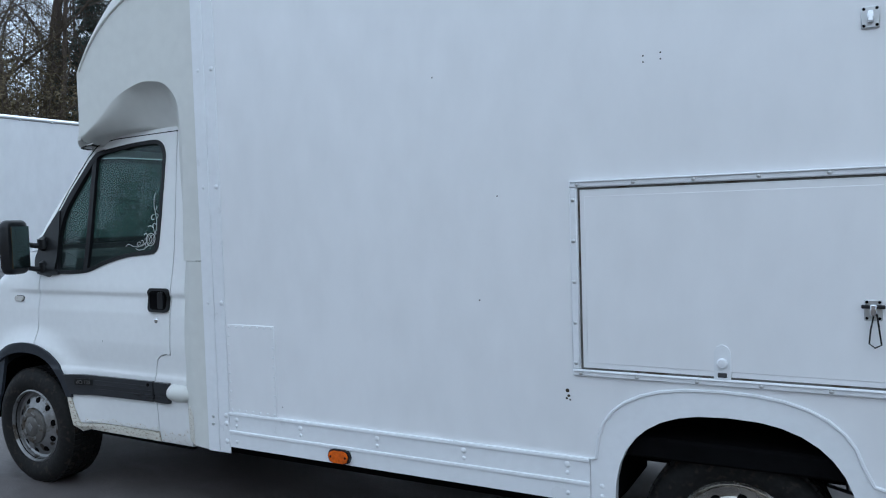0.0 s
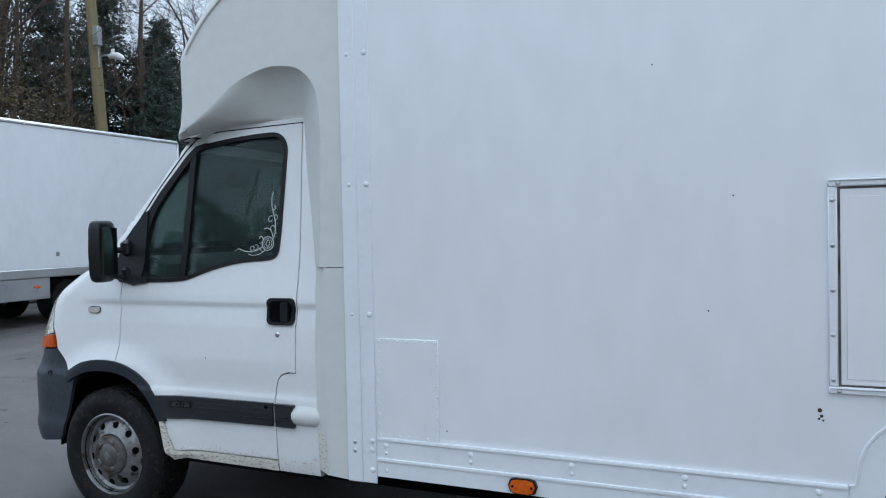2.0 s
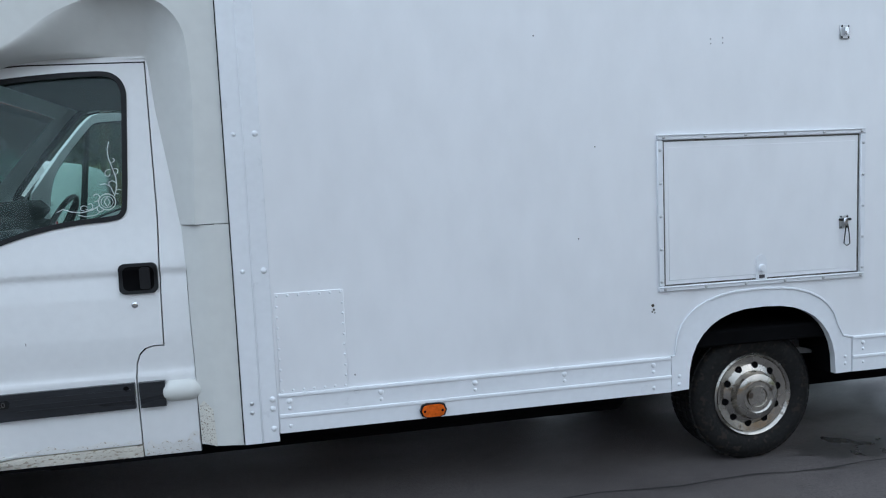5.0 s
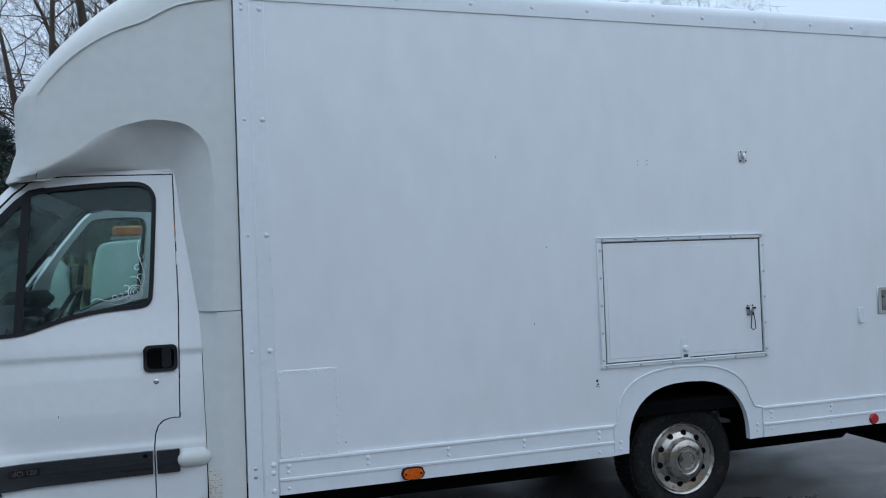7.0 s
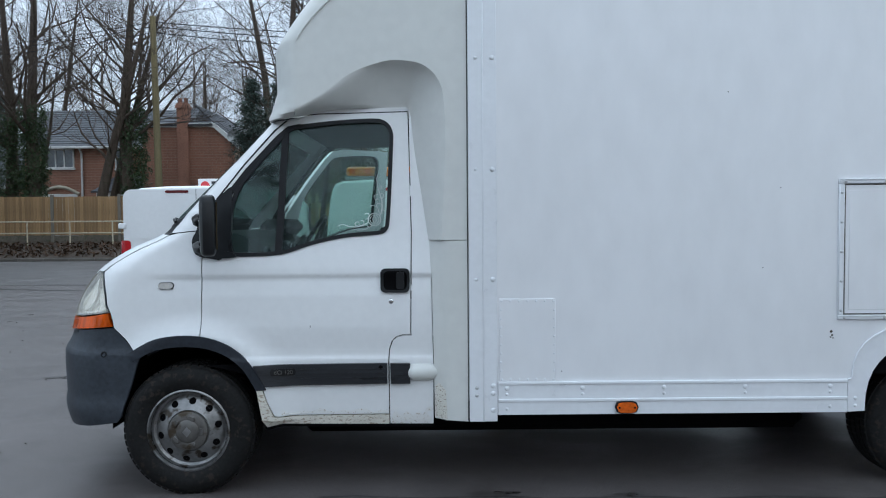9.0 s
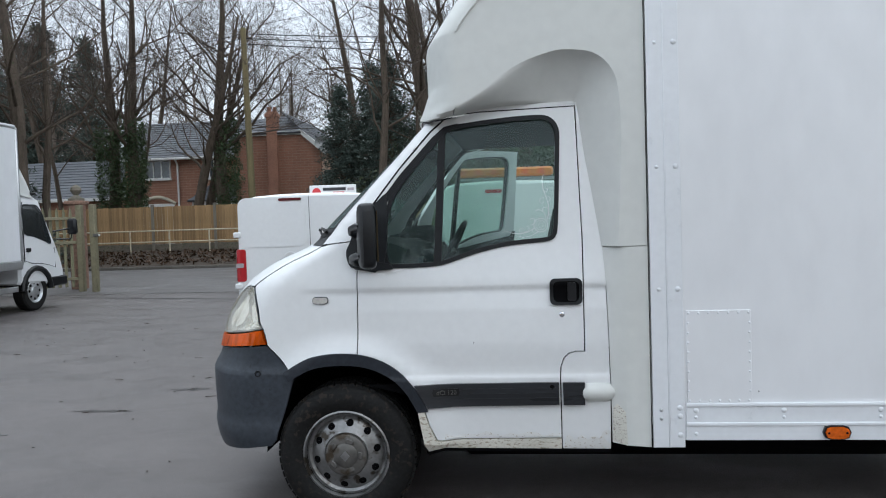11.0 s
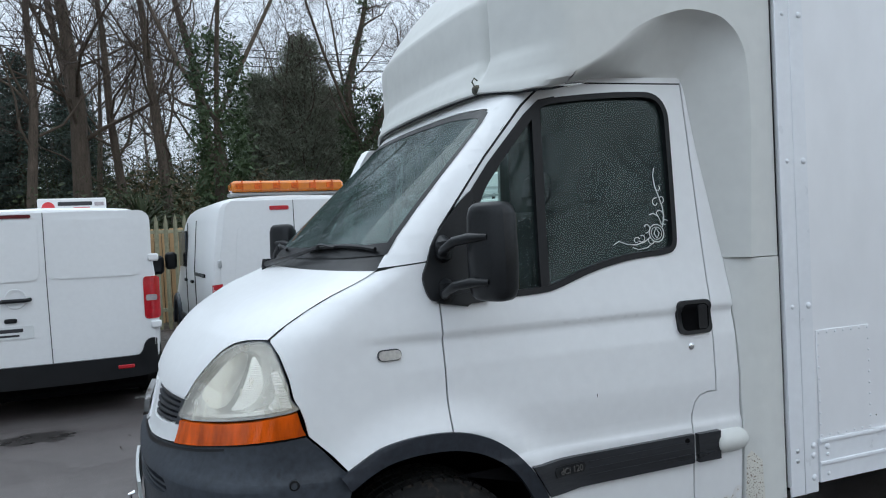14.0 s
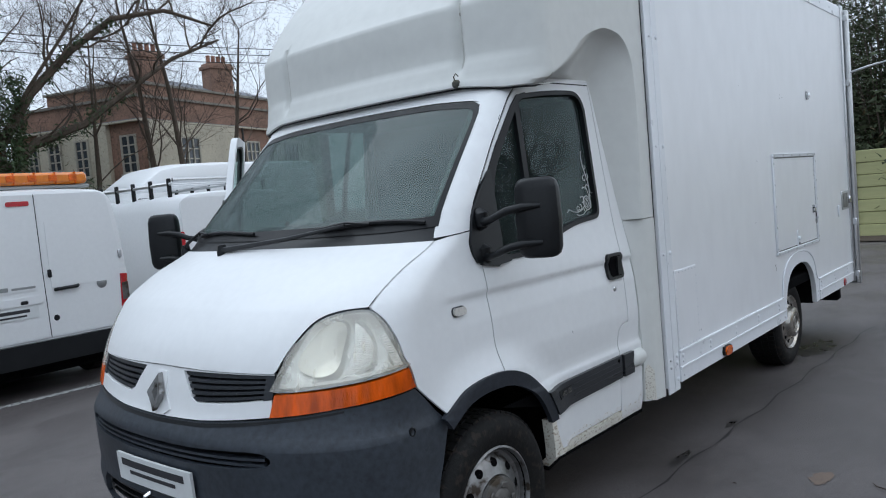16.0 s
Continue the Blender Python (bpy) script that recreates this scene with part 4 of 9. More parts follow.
def rhomb(w, h):
    return [(-w, 0.905), (0, 0.905 + h), (w, 0.905), (0, 0.905 - h)]


def nose(y, z, t):
    p = wrap(0, z, t - 0.012)
    return (p[0], MID + y, p[2])


part("emblem_mount", sheet([(-0.085, 0.845), (-0.052, 0.90), (-0.034, 0.979), (0.034, 0.979), (0.052, 0.90), (0.085, 0.845), (0.05, 0.826), (-0.05, 0.826)], lambda y, z, t: nose(y, z, t + 0.006), 0, 0.03, 0.02), M_PAINT, grille)
part("emblem", sheet(rhomb(0.048, 0.070), lambda y, z, t: nose(y, z, t - 0.012 - 0.010 * abs(y) / 0.048), 0.012, 0, 0.02, holes=[rhomb(0.019, 0.034)]), M_RIM, grille, "plain chrome diamond emblem")

LAMP_TOP = rounder([(32.6, 1.000), (33.8, 1.014), (36.3, 1.078), (41.5, 1.162), (48.8, 1.192), (60, 1.198)], 5)
BONNET = [(-a, z) for a, z in LAMP_TOP] + [(-63, 1.28), (-66.5, 1.36), (-67.5, 1.392), (-40, 1.394), (0, 1.396), (40, 1.394),
          (67.5, 1.392), (66.5, 1.36), (63, 1.28)] + LAMP_TOP[::-1] + [(10, 1.000), (0, 1.003), (-10, 1.000)]


def bonnet_skin(a, z, t):
    return wrap(a, z, t - 0.006)


part("bonnet", sheet(BONNET, bonnet_skin, 4.0, 0.025, 0.02), M_PAINT, van)
LAMP_KEYS = [(34.0, 0.938), (33.7, 0.98), (34.6, 1.012), (36.9, 1.076), (42.0, 1.158), (49, 1.187), (60, 1.193), (68.7, 1.152), (76.8, 1.080), (81.7, 1.02), (86.0, 0.986), (70, 0.966), (55, 0.953)]
LAMP = rounder(LAMP_KEYS, 4, True)
BLINK = [(33.0, 0.858), (34.0, 0.931), (55, 0.946), (70, 0.959), (86.0, 0.979), (91.2, 0.909), (75, 0.90), (56, 0.884)]
for s in (1, -1):
    def flip(loop):
        return [(s * a, z) for a, z in loop]
    lamp = part("headlamp", sheet(flip(shrink(LAMP, 0.004)), lambda a, z, t: wrap(a, z, t + 0.020 + 0.050 * max(0.0, 1 - ((abs(a) - 56) / 22) ** 2 - ((z - 1.06) / 0.12) ** 2)), 2.5, 0.015, 0.008), M_REFLECTOR, van, "hazed headlamp with an amber indicator below")
    ob = part("lamp_cover", sheet(flip(shrink(LAMP, 0.003)), lambda a, z, t: wrap(a, z, t - 0.008), 4, 0.025, 0.004), M_LAMPGLASS, lamp, "cloudy clear lamp cover")
    ob.visible_shadow = False
    part("lamp_rim", sheet(flip(LAMP), lambda a, z, t: wrap(a, z, t + 0.002), 4, 0.03, 0.028, holes=[flip(shrink(LAMP, 0.010))]), M_GREY, lamp)
    part("ribbed_optic", sheet(flip(rounder([(57.5, 0.988), (62, 0.992), (66.5, 1.015), (67.5, 1.06), (65, 1.10), (60.5, 1.135), (57.5, 1.145), (58.8, 1.10), (59.2, 1.05), (58.4, 1.01)], 3, True)), lambda a, z, t: wrap(a, z, t + 0.006 + 0.0012 * math.sin(z * 1050)), 3, 0.0015, 0.004), M_RIBBED, lamp)
    part("lamp_bowl", sheet(flip(rounder([(40, 1.02), (42, 1.09), (46, 1.14), (51, 1.155), (55, 1.13), (55.5, 1.06), (54, 1.0), (47, 0.982)], 4, True)), lambda a, z, t: wrap(a, z, t + 0.014 + 0.040 * max(0, 1 - ((abs(a) - 48.5) / 9.5) ** 2 - ((z - 1.07) / 0.10) ** 2)), 1.6, 0.012, 0.004), M_YELLOWED, lamp)
    part("lamp_bezel", sheet(flip([(36.5, 0.951), (55, 0.964), (82, 0.989), (80.5, 0.998), (55, 0.974), (36.3, 0.961)]), lambda a, z, t: wrap(a, z, t + 0.004), 4, 0, 0.016), M_REFLECTOR, lamp)
    part("ribbed_edge", sheet(flip([(71.5, 1.105), (74, 1.085), (83.5, 0.992), (78.5, 0.998), (74, 1.04), (69, 1.10)]), lambda a, z, t: wrap(a, z, t + 0.006 + 0.002 * math.sin(z * 800)), 3, 0.002, 0.004), M_RIBBED, lamp)
    ind = part("indicator", sheet(flip(BLINK), lambda a, z, t: wrap(a, z, t - 0.006 + 0.0015 * math.sin(a * 4.0)), 1.2, 0.03, 0.03), M_AMBER, lamp, "amber indicator lens")

# windscreen, scuttle, header
SCREEN = [(-67, 1.445), (-66, 1.50), (-62, 1.90), (-60, 1.940), (-54, 1.956), (-30, 1.972), (0, 1.978), (30, 1.972), (54, 1.956), (60, 1.940), (62, 1.90), (66, 1.50), (67, 1.445), (40, 1.435), (0, 1.432), (-40, 1.435)]
part("windscreen_border", sheet(SCREEN, lambda a, z, t: wrap(a, z, t - 0.001), 5, 0.06, 0.006, holes=[[(-62.5, 1.485), (-59, 1.88), (-57, 1.915), (-52, 1.928), (-30, 1.945), (0, 1.951), (30, 1.945), (52, 1.928), (57, 1.915), (59, 1.88), (62.5, 1.485), (40, 1.475), (0, 1.472), (-40, 1.475)]]), M_RUBBER, van, "black printed windscreen edge")
ob = part("windscreen", sheet(SCREEN, lambda a, z, t: wrap(a, z, t + 0.002), 5, 0.06, 0.005), M_SCREEN, van)
ob.visible_shadow = False
part("scuttle", sheet([(-68, 1.390), (-67.5, 1.445), (-40, 1.436), (0, 1.433), (40, 1.436), (67.5, 1.445), (68, 1.390), (40, 1.384), (0, 1.384), (-40, 1.384)], lambda a, z, t: wrap(a, z, t + 0.004), 5, 0.02, 0.03), M_BLACK, van, "black plastic wiper scuttle")
part("screen_header", sheet([(-68, 1.955), (-60.5, 1.948), (-54, 1.961), (-30, 1.977), (0, 1.983), (30, 1.977), (54, 1.961), (60.5, 1.948), (68, 1.955), (72, 2.04), (40, 2.075), (0, 2.085), (-40, 2.075), (-72, 2.04)], lambda a, z, t: wrap(a, z, t + 0.004), 5, 0.03, 0.03), M_PAINT, van)


def on_screen(a, z, lift):
    return wrap(a, z, -lift)


for a0, a1, a2 in ((-12, 24, 58), (-58, -40, -4)):
    wiper = part("wiper_arm", Geo().tube([on_screen(a0, 1.40, 0.03), on_screen(a0 + (a1 - a0) * 0.5, 1.435, 0.05), on_screen(a1, 1.475, 0.045)], [0.014, 0.009, 0.007], 8), M_BLACK, van)
    part("wiper_blade", Geo().tube([on_screen(a0 + (a2 - a0) * 0.35 + (a2 - a0) * 0.65 * k / 6, 1.452 + 0.026 * math.sin(math.pi * (0.15 + 0.7 * k / 6)), 0.016) for k in range(7)], 0.008, 6), M_RUBBER, wiper)
    part("wiper_frame", Geo().tube([on_screen(a1 - 9, 1.468, 0.028), on_screen(a1, 1.485, 0.042), on_screen(a1 + 9, 1.474, 0.028)], 0.005, 6), M_BLACK, wiper)
    part("wiper_cap", Geo().lathe([(0.0, 0.03), (0.018, 0.03), (0.024, 0.0), (0.024, -0.02)], on_screen(a0, 1.395, 0.02), 12, "z"), M_BLACK, wiper)

# cab roof, floor, bulkhead and seats
roof = Geo().grid([[wrap(a, 2.05 + 0.035 * math.cos(radians(min(a if a > 0 else -a, 90))), 0.02) for a in range(-90, 91, 10)], [(1.25, 1 - 0.83 * math.sin(radians(a)), 2.07 + 0.04 * math.cos(radians(a))) for a in range(-90, 91, 10)]])
part("cab_roof", roof, M_PAINT, van)
part("headlining", Geo().box(0.50, 0.24, 2.005, 1.24, 1.76, 2.03, 0.01), M_SEAT, van)
part("cab_floor", Geo().box(0.46, 0.14, 0.50, 1.27, 1.86, 0.56, 0.01), M_DARK, van)
part("bulkhead", Geo().box(1.235, 0.20, 0.45, 1.265, 1.80, 2.05, 0.005), M_DASH, van)
dash = Geo()
prof = [(0.30, 0.92), (0.26, 0.98), (0.22, 1.10), (0.30, 1.20), (0.31, 1.31), (0.28, 1.365), (0.20, 1.398), (0.05, 1.405), (-0.10, 1.38), (-0.20, 1.30), (-0.16, 0.96)]
dash.grid([[(x + 0.05 * math.cos(6 * (y - 0.2)) * (1 if 0.1 < x < 0.3 else 0), y, z) for x, z in prof] for y in [0.15 + 0.1 * k for k in range(18)]])
dash.f.append(tuple(range(len(prof))))
dash.f.append(tuple(range(len(dash.v) - 1, len(dash.v) - 1 - len(prof), -1)))
fascia = part("dashboard", dash, M_DASH, van, fix=True)
part("binnacle", Geo().box(0.12, 1.18, 1.36, 0.34, 1.68, 1.475, 0.045), M_DASH, fascia)
part("glovebox_lid", Geo().box(0.318, 0.26, 1.02, 0.342, 0.76, 1.165, 0.012), M_GREY, fascia, "grey glovebox lid")
part("centre_console", Geo().box(0.24, 0.86, 0.72, 0.372, 1.14, 1.33, 0.03), M_GREY, fascia, "grey centre console")
for y in (0.27, 0.93, 1.07):
    vent = part("air_vent", Geo().lathe([(0.060, 0.0), (0.060, 0.020), (0.050, 0.024), (0.046, 0.012)], (0.372, y, 1.262), 16, "x"), M_GREY, fascia)
    part("vent_slat", Geo().box(0.370, y - 0.045, 1.255, 0.384, y + 0.045, 1.262).box(0.370, y - 0.04, 1.275, 0.384, y + 0.04, 1.281).box(0.370, y - 0.04, 1.236, 0.384, y + 0.04, 1.242), M_DARK, vent)
wheel_m = Matrix.Translation((0.44, 1.42, 1.31)) @ Matrix.Rotation(radians(-62), 4, "Y")
ring = Geo().tube([tuple(wheel_m @ Vector((0.20 * math.cos(k * math.pi / 14), 0.20 * math.sin(k * math.pi / 14), 0))) for k in range(29)], 0.016, 8)
wheel = part("steering_wheel", ring, M_RUBBER, van)
for k in (0.5, 2.64, 4.71):
    part("spoke", Geo().tube([tuple(wheel_m @ Vector((0, 0, -0.02))), tuple(wheel_m @ Vector((0.20 * math.cos(k), 0.20 * math.sin(k), 0)))], 0.016, 6), M_RUBBER, wheel)
part("steering_column", Geo().tube([tuple(wheel_m @ Vector((0, 0, 0.02))), (0.18, 1.42, 1.14)], [0.06, 0.05], 10), M_DASH, wheel)


def seat(y0, y1):
    s = part("seat_cushion", Geo().box(0.58, y0, 0.82, 1.08, y1, 1.0, 0.05), M_SEAT, van, "dark fabric cab seat")
    tilt = Matrix.Translation((1.06, 0, 0.95)) @ Matrix.Rotation(radians(12), 4, "Y")
    part("seat_back", Geo().box(-0.06, y0 + 0.01, 0.0, 0.07, y1 - 0.01, 0.66, 0.05, tilt), M_SEAT, s)
    for yc in ([(y0 + y1) / 2] if y1 - y0 < 0.6 else [y0 + 0.24, y1 - 0.24]):
        part("headrest", Geo().box(-0.045, yc - 0.13, 0.70, 0.045, yc + 0.13, 0.88, 0.04, tilt), M_SEAT, s)
    part("seat_base", Geo().box(0.62, y0 + 0.05, 0.56, 1.04, y1 - 0.05, 0.82, 0.02), M_DARK, s)


seat(1.18, 1.68)
seat(0.22, 1.10)

rd = random.Random(61)
rain = Geo()
for _ in range(300):
    cx, cz, sp = rd.choice(((0.60, 1.55, 0.09), (0.58, 1.72, 0.08), (0.96, 1.62, 0.07), (0.34, 1.42, 0.06), (0.76, 1.62, 0.16), (0.42, 1.55, 0.05)))
    x, z = rd.gauss(cx, sp), rd.gauss(cz, sp * 1.6)
    if not (0.24 < x < 1.07 and 1.33 + 0.10 * max(0, x - 0.5) < z < min(1.97, 1.30 + (x + 0.02) * 1.12 + 0.02)) or 0.46 < x < 0.55:
        continue
    rain.dome(near(x, z, 0.0135), rd.uniform(0.0009, 0.0019), 0.0010, n=5)
part("rain_drops", rain, M_DROP, near_door, "small rain drops on the glass")["kind"] = "stuff"

# white scroll decal in the corner of the door glass
def scroll(turns, x, z, r0, r1, a0):
    n = int(14 * turns)
    return [(x + (r0 + (r1 - r0) * k / n) * math.cos(a0 + 2 * math.pi * turns * k / n), z + (r0 + (r1 - r0) * k / n) * math.sin(a0 + 2 * math.pi * turns * k / n)) for k in range(n + 1)]


def on_glass(pts, r, name):
    part(name, Geo().tube([near(x, z, 0.011) for x, z in pts], [0.62 * q for q in r] if isinstance(r, list) else 0.62 * r, 5), M_DECAL, near_door)


on_glass(scroll(1, 1.000, 1.468, 0.034, 0.034, 0), 0.0034, "decal_ring")
on_glass(scroll(1, 1.000, 1.468, 0.024, 0.024, 0), 0.0020, "decal_ring")
on_glass([(0.988, 1.468), (1.0, 1.488), (1.012, 1.468), (1.0, 1.448), (0.988, 1.468)], 0.003, "decal_diamond")
on_glass([(1.030, 1.49), (1.042, 1.53), (1.040, 1.57), (1.028, 1.61), (1.015, 1.65), (1.012, 1.69), (1.020, 1.72)], [0.0032, 0.0036, 0.0036, 0.003, 0.0028, 0.0025, 0.002], "decal_stem")
on_glass([(0.97, 1.455), (0.94, 1.437), (0.90, 1.428), (0.86, 1.432), (0.825, 1.445), (0.80, 1.432)], [0.0032, 0.0036, 0.0036, 0.003, 0.0026, 0.002], "decal_stem")
on_glass(scroll(0.75, 0.955, 1.492, 0.022, 0.006, 4.5), 0.0028, "decal_curl")
on_glass(scroll(0.75, 1.020, 1.54, 0.024, 0.006, 5.5), 0.0028, "decal_curl")
on_glass(scroll(0.75, 0.930, 1.455, 0.020, 0.006, 3.8), 0.0026, "decal_curl")
on_glass(scroll(0.6, 1.036, 1.60, 0.020, 0.005, 4.6), 0.0026, "decal_curl")
on_glass([(0.985, 1.435), (0.95, 1.415), (0.91, 1.410), (0.885, 1.418)], 0.0026, "decal_leaf")
on_glass(scroll(0.8, 0.975, 1.44, 0.018, 0.005, 2.4), 0.0026, "decal_curl")
on_glass(scroll(0.7, 1.045, 1.505, 0.016, 0.004, 0.6), 0.0026, "decal_curl")
on_glass(scroll(0.8, 1.012, 1.585, 0.020, 0.005, 1.2), 0.0026, "decal_curl")
on_glass(scroll(0.8, 0.905, 1.442, 0.017, 0.004, 0.4), 0.0024, "decal_curl")
on_glass(scroll(0.6, 1.030, 1.645, 0.014, 0.004, 4.0), 0.0022, "decal_curl")
on_glass([(1.028, 1.50), (1.018, 1.53), (0.995, 1.545), (0.975, 1.54)], 0.0026, "decal_leaf")

# ---- fibreglass fairing above and behind the cab ----
CONE_TOP = smooth_table([(0.0, 0.405, 2.41), (0.12, 0.47, 2.50), (0.26, 0.58, 2.63), (0.42, 0.72, 2.76), (0.58, 0.87, 2.87), (0.72, 1.02, 2.955), (0.86, 1.19, 3.03), (1.0, 1.50, 3.085)])
CONE_Y = 0.015


def cone_plan(a, xf, xs):
    s, k = (1 if a >= 0 else -1), abs(a)
    u = math.sin(radians(k)) ** (1 / 1.35)
    return xf + (xs - xf) * (1 - math.cos(radians(k))), MID - s * u * (1 - CONE_Y), u


cone_rows = []
angles = sorted(set([-90 + 3 * k for k in range(61)] + [s * (79.5 + 1.5 * k) for s in (-1, 1) for k in range(7)] + [s * a for s in (-1, 1) for a in (88.8, 89.4, 89.8)] + [s * (27 + 0.75 * k) for s in (-1, 1) for k in range(12)]))
for z, xf, xs in ((2.034, 0.440, 0.680), (2.030, 0.352, 0.590), (2.034, 0.346, 0.588), (2.046, 0.348, 0.593), (2.058, 0.354, 0.604), (2.070, 0.360, 0.615), (2.088, 0.367, 0.615), (2.105, 0.374, 0.615), (2.122, 0.381, 0.615), (2.14, 0.388, 0.615), (2.155, 0.398, 0.615), (2.175, 0.402, 0.615), (2.25, 0.400, 0.615), (2.38, 0.396, 0.615), (2.400, 0.399, 0.615), (2.408, 0.405, 0.615)):
    row = []
    for a in angles:
        x, y, u = cone_plan(a, xf, xs)
        tuck = max(0.0, (2.066 - z) / 0.036) ** 3 * 0.35 * (flank_y(0.60, 2.03) - 0.001 - CONE_Y)
        turn = min(1, max(0, (abs(a) - 58) / 30))
        y += (1 if a >= 0 else -1) * tuck * turn * turn * (3 - 2 * turn)
        dip = min(1, max(0, (abs(a) - 34) / 18)) * (1 - 0.45 * min(1, max(0, (abs(a) - 74) / 14))) * 0.026 * min(1, max(0, (2.080 - z) / 0.046))
        groove = 0.030 * min(1, max(0, (z - 2.075) / 0.05)) * math.exp(-(((abs(y - MID) - 0.615) / 0.022) ** 2))
        row.append((x + groove, y, z - dip))
    cone_rows.append(row)
LAST = len(cone_rows) - 1
for k in range(1, 21):
    s = k / 20
    xt, zt = CONE_TOP(s)
    row = []
    for a in angles:
        x0, y, u = cone_plan(a, 0.405, 0.615)
        x = xt + (x0 - 0.405) * (1.5 - xt) / (1.5 - 0.405)
        rise = min(1, max(0, (xt - 0.42) / 0.55))
        edge = max(0.0, (u - 0.80) / 0.20)
        drop = 0.205 * rise * (1 - math.sqrt(max(0.0, 1 - edge * edge)))
        row.append((x, y, zt + 0.040 * rise - drop - 0.012 * (1 - u)))
    cone_rows.append(row)
cone = part("roof_fairing", Geo().grid(cone_rows), M_GRP, van, "off-white fibreglass roof fairing", fix=True, angle=30)
part("fairing_gasket", Geo().tube([(x + 0.010, y, z - 0.005) for x, y, z in cone_rows[1]], 0.0045, 6), M_RUBBER, cone, "black gasket under the fairing")
bead = [cone_rows[LAST + k][-1] for k in range(0, 21)]
for s in (0, 1):
    part("fairing_bead", Geo().tube([(x, (CONE_Y - 0.004) if s == 0 else 2 * MID - CONE_Y + 0.004, z + 0.002) for x, y, z in bead], 0.006, 6), M_GRP, cone)
SCOOP = smooth_table([(0.0, 0.610, 2.062), (0.07, 0.672, 2.090), (0.15, 0.750, 2.135), (0.28, 0.892, 2.232), (0.40, 1.005, 2.276), (0.50, 1.118, 2.299), (0.60, 1.232, 2.287), (0.68, 1.317, 2.238), (0.76, 1.372, 2.128), (0.86, 1.385, 1.90), (0.93, 1.375, 1.65), (1.0, 1.360, 1.358)])
INNER = smooth_table([(0.0, 0.590, 2.016), (0.10, 0.66, 2.046), (0.30, 0.86, 2.072), (0.50, 1.04, 2.078), (0.66, 1.175, 2.080), (0.72, 1.195, 2.04), (0.80, 1.215, 1.86), (0.90, 1.255, 1.60), (1.0, 1.290, 1.358)])
for s in (0, 1):
    def sided(p):
        return p if s == 0 else (p[0], 2 * MID - p[1], p[2])
    rows = []
    outline = []
    for k in range(41):
        q = k / 40
        ax, az = SCOOP(q)
        bx, bz = INNER(q)
        by = flank_y(bx, min(bz, 2.08)) - 0.001
        row = []
        soft = min(1, max(0, (q - 0.62) / 0.16))
        deep = min(1, q / 0.55)
        deep = 0.35 + 0.65 * deep * deep * (3 - 2 * deep)
        for j in range(13):
            w = j / 12
            power = 1.9 - 1.35 * min(1, max(0, (q - 0.22) / 0.22)) + 0.6 * soft
            run = min(1, q / 0.32)
            run = run * run * (3 - 2 * run)
            e = (run * w**power if w > 0 else 0) + (1 - run) * w**3
            ay = CONE_Y
            row.append(sided((ax + (bx - ax) * w, ay + (by - ay) * e * deep, az + (bz - az) * w)))
        row.append(sided((bx, by, bz - 0.003)))
        rows.append(row)
        outline.append((ax, az))
    part("fairing_scoop", Geo().grid(rows), M_GRP, cone, fix=True, angle=70)
    upper = [(x, z) for x, y, z in bead][::-1]
    face = outline + [(1.497, 1.358)] + [(1.497, upper[0][1])] + upper + [(0.615, 2.25), (0.614, 2.072)]
    part("fairing_side", sheet(face, (lambda u, v, t: (u, CONE_Y + t, v)) if s == 0 else (lambda u, v, t: (u, 2 * MID - CONE_Y - t, v)), 0.04, 0.03, 0.006), M_GRP, cone, angle=30)

    def lower(u, v, t):
        g = min(1, max(0, (u - 1.30) / 0.09))
        y = (flank_y(1.3, v) + crease(v)) * (1 - g) + CONE_Y * g + t - 0.003
        return (u, y if s == 0 else 2 * MID - y, v)

    part("lower_fairing", sheet([(1.318, 0.405), (1.497, 0.392), (1.497, 1.3545), (1.293, 1.3545), (1.305, 1.16), (1.315, 0.72)], lower, 0.03, 0.1, 0.02), M_GRP, cone, "off-white lower fairing panel")
    part("spatter_strip", sheet([(1.320, 0.415), (1.385, 0.398), (1.378, 0.56), (1.34, 0.60), (1.322, 0.58)], lambda u, v, t: lower(u, v, t - 0.003), 0.03, 0, 0.002), M_SPATTER, cone, "mud-spattered edge")
for s in (-1, 1):
    joint = []
    for row in cone_rows[8:LAST + 1]:
        p = min(row, key=lambda q: abs(q[1] - (MID + s * 0.615)))
        joint.append((p[0] - 0.002, p[1], p[2]))
    part("fairing_joint", Geo().tube(joint, 0.004, 6), M_JOINT, cone, "grubby moulded joint line")
part("roof_clip", Geo().box(0.376, 0.364, 2.030, 0.440, 0.404, 2.066, 0.010).tube([(0.385, 0.384, 2.060), (0.372, 0.380, 2.078), (0.378, 0.372, 2.092), (0.390, 0.368, 2.080)], 0.003, 6), M_CLAMP, cone, "grubby fairing clamp")

# ---- the box body ----
FRONT, REAR, TOP, SIDE_B = 1.50, 5.70, 3.00, 0.43


def arch_loop(cx, rx, rz, base, n=18):
    """A wheel opening with a flattened crown, from front to back."""
    return [(cx - rx * math.copysign(abs(math.cos(math.pi * k / n)) ** 0.80, math.cos(math.pi * k / n)), base + rz * math.sin(math.pi * k / n) ** 0.80) for k in range(n + 1)]


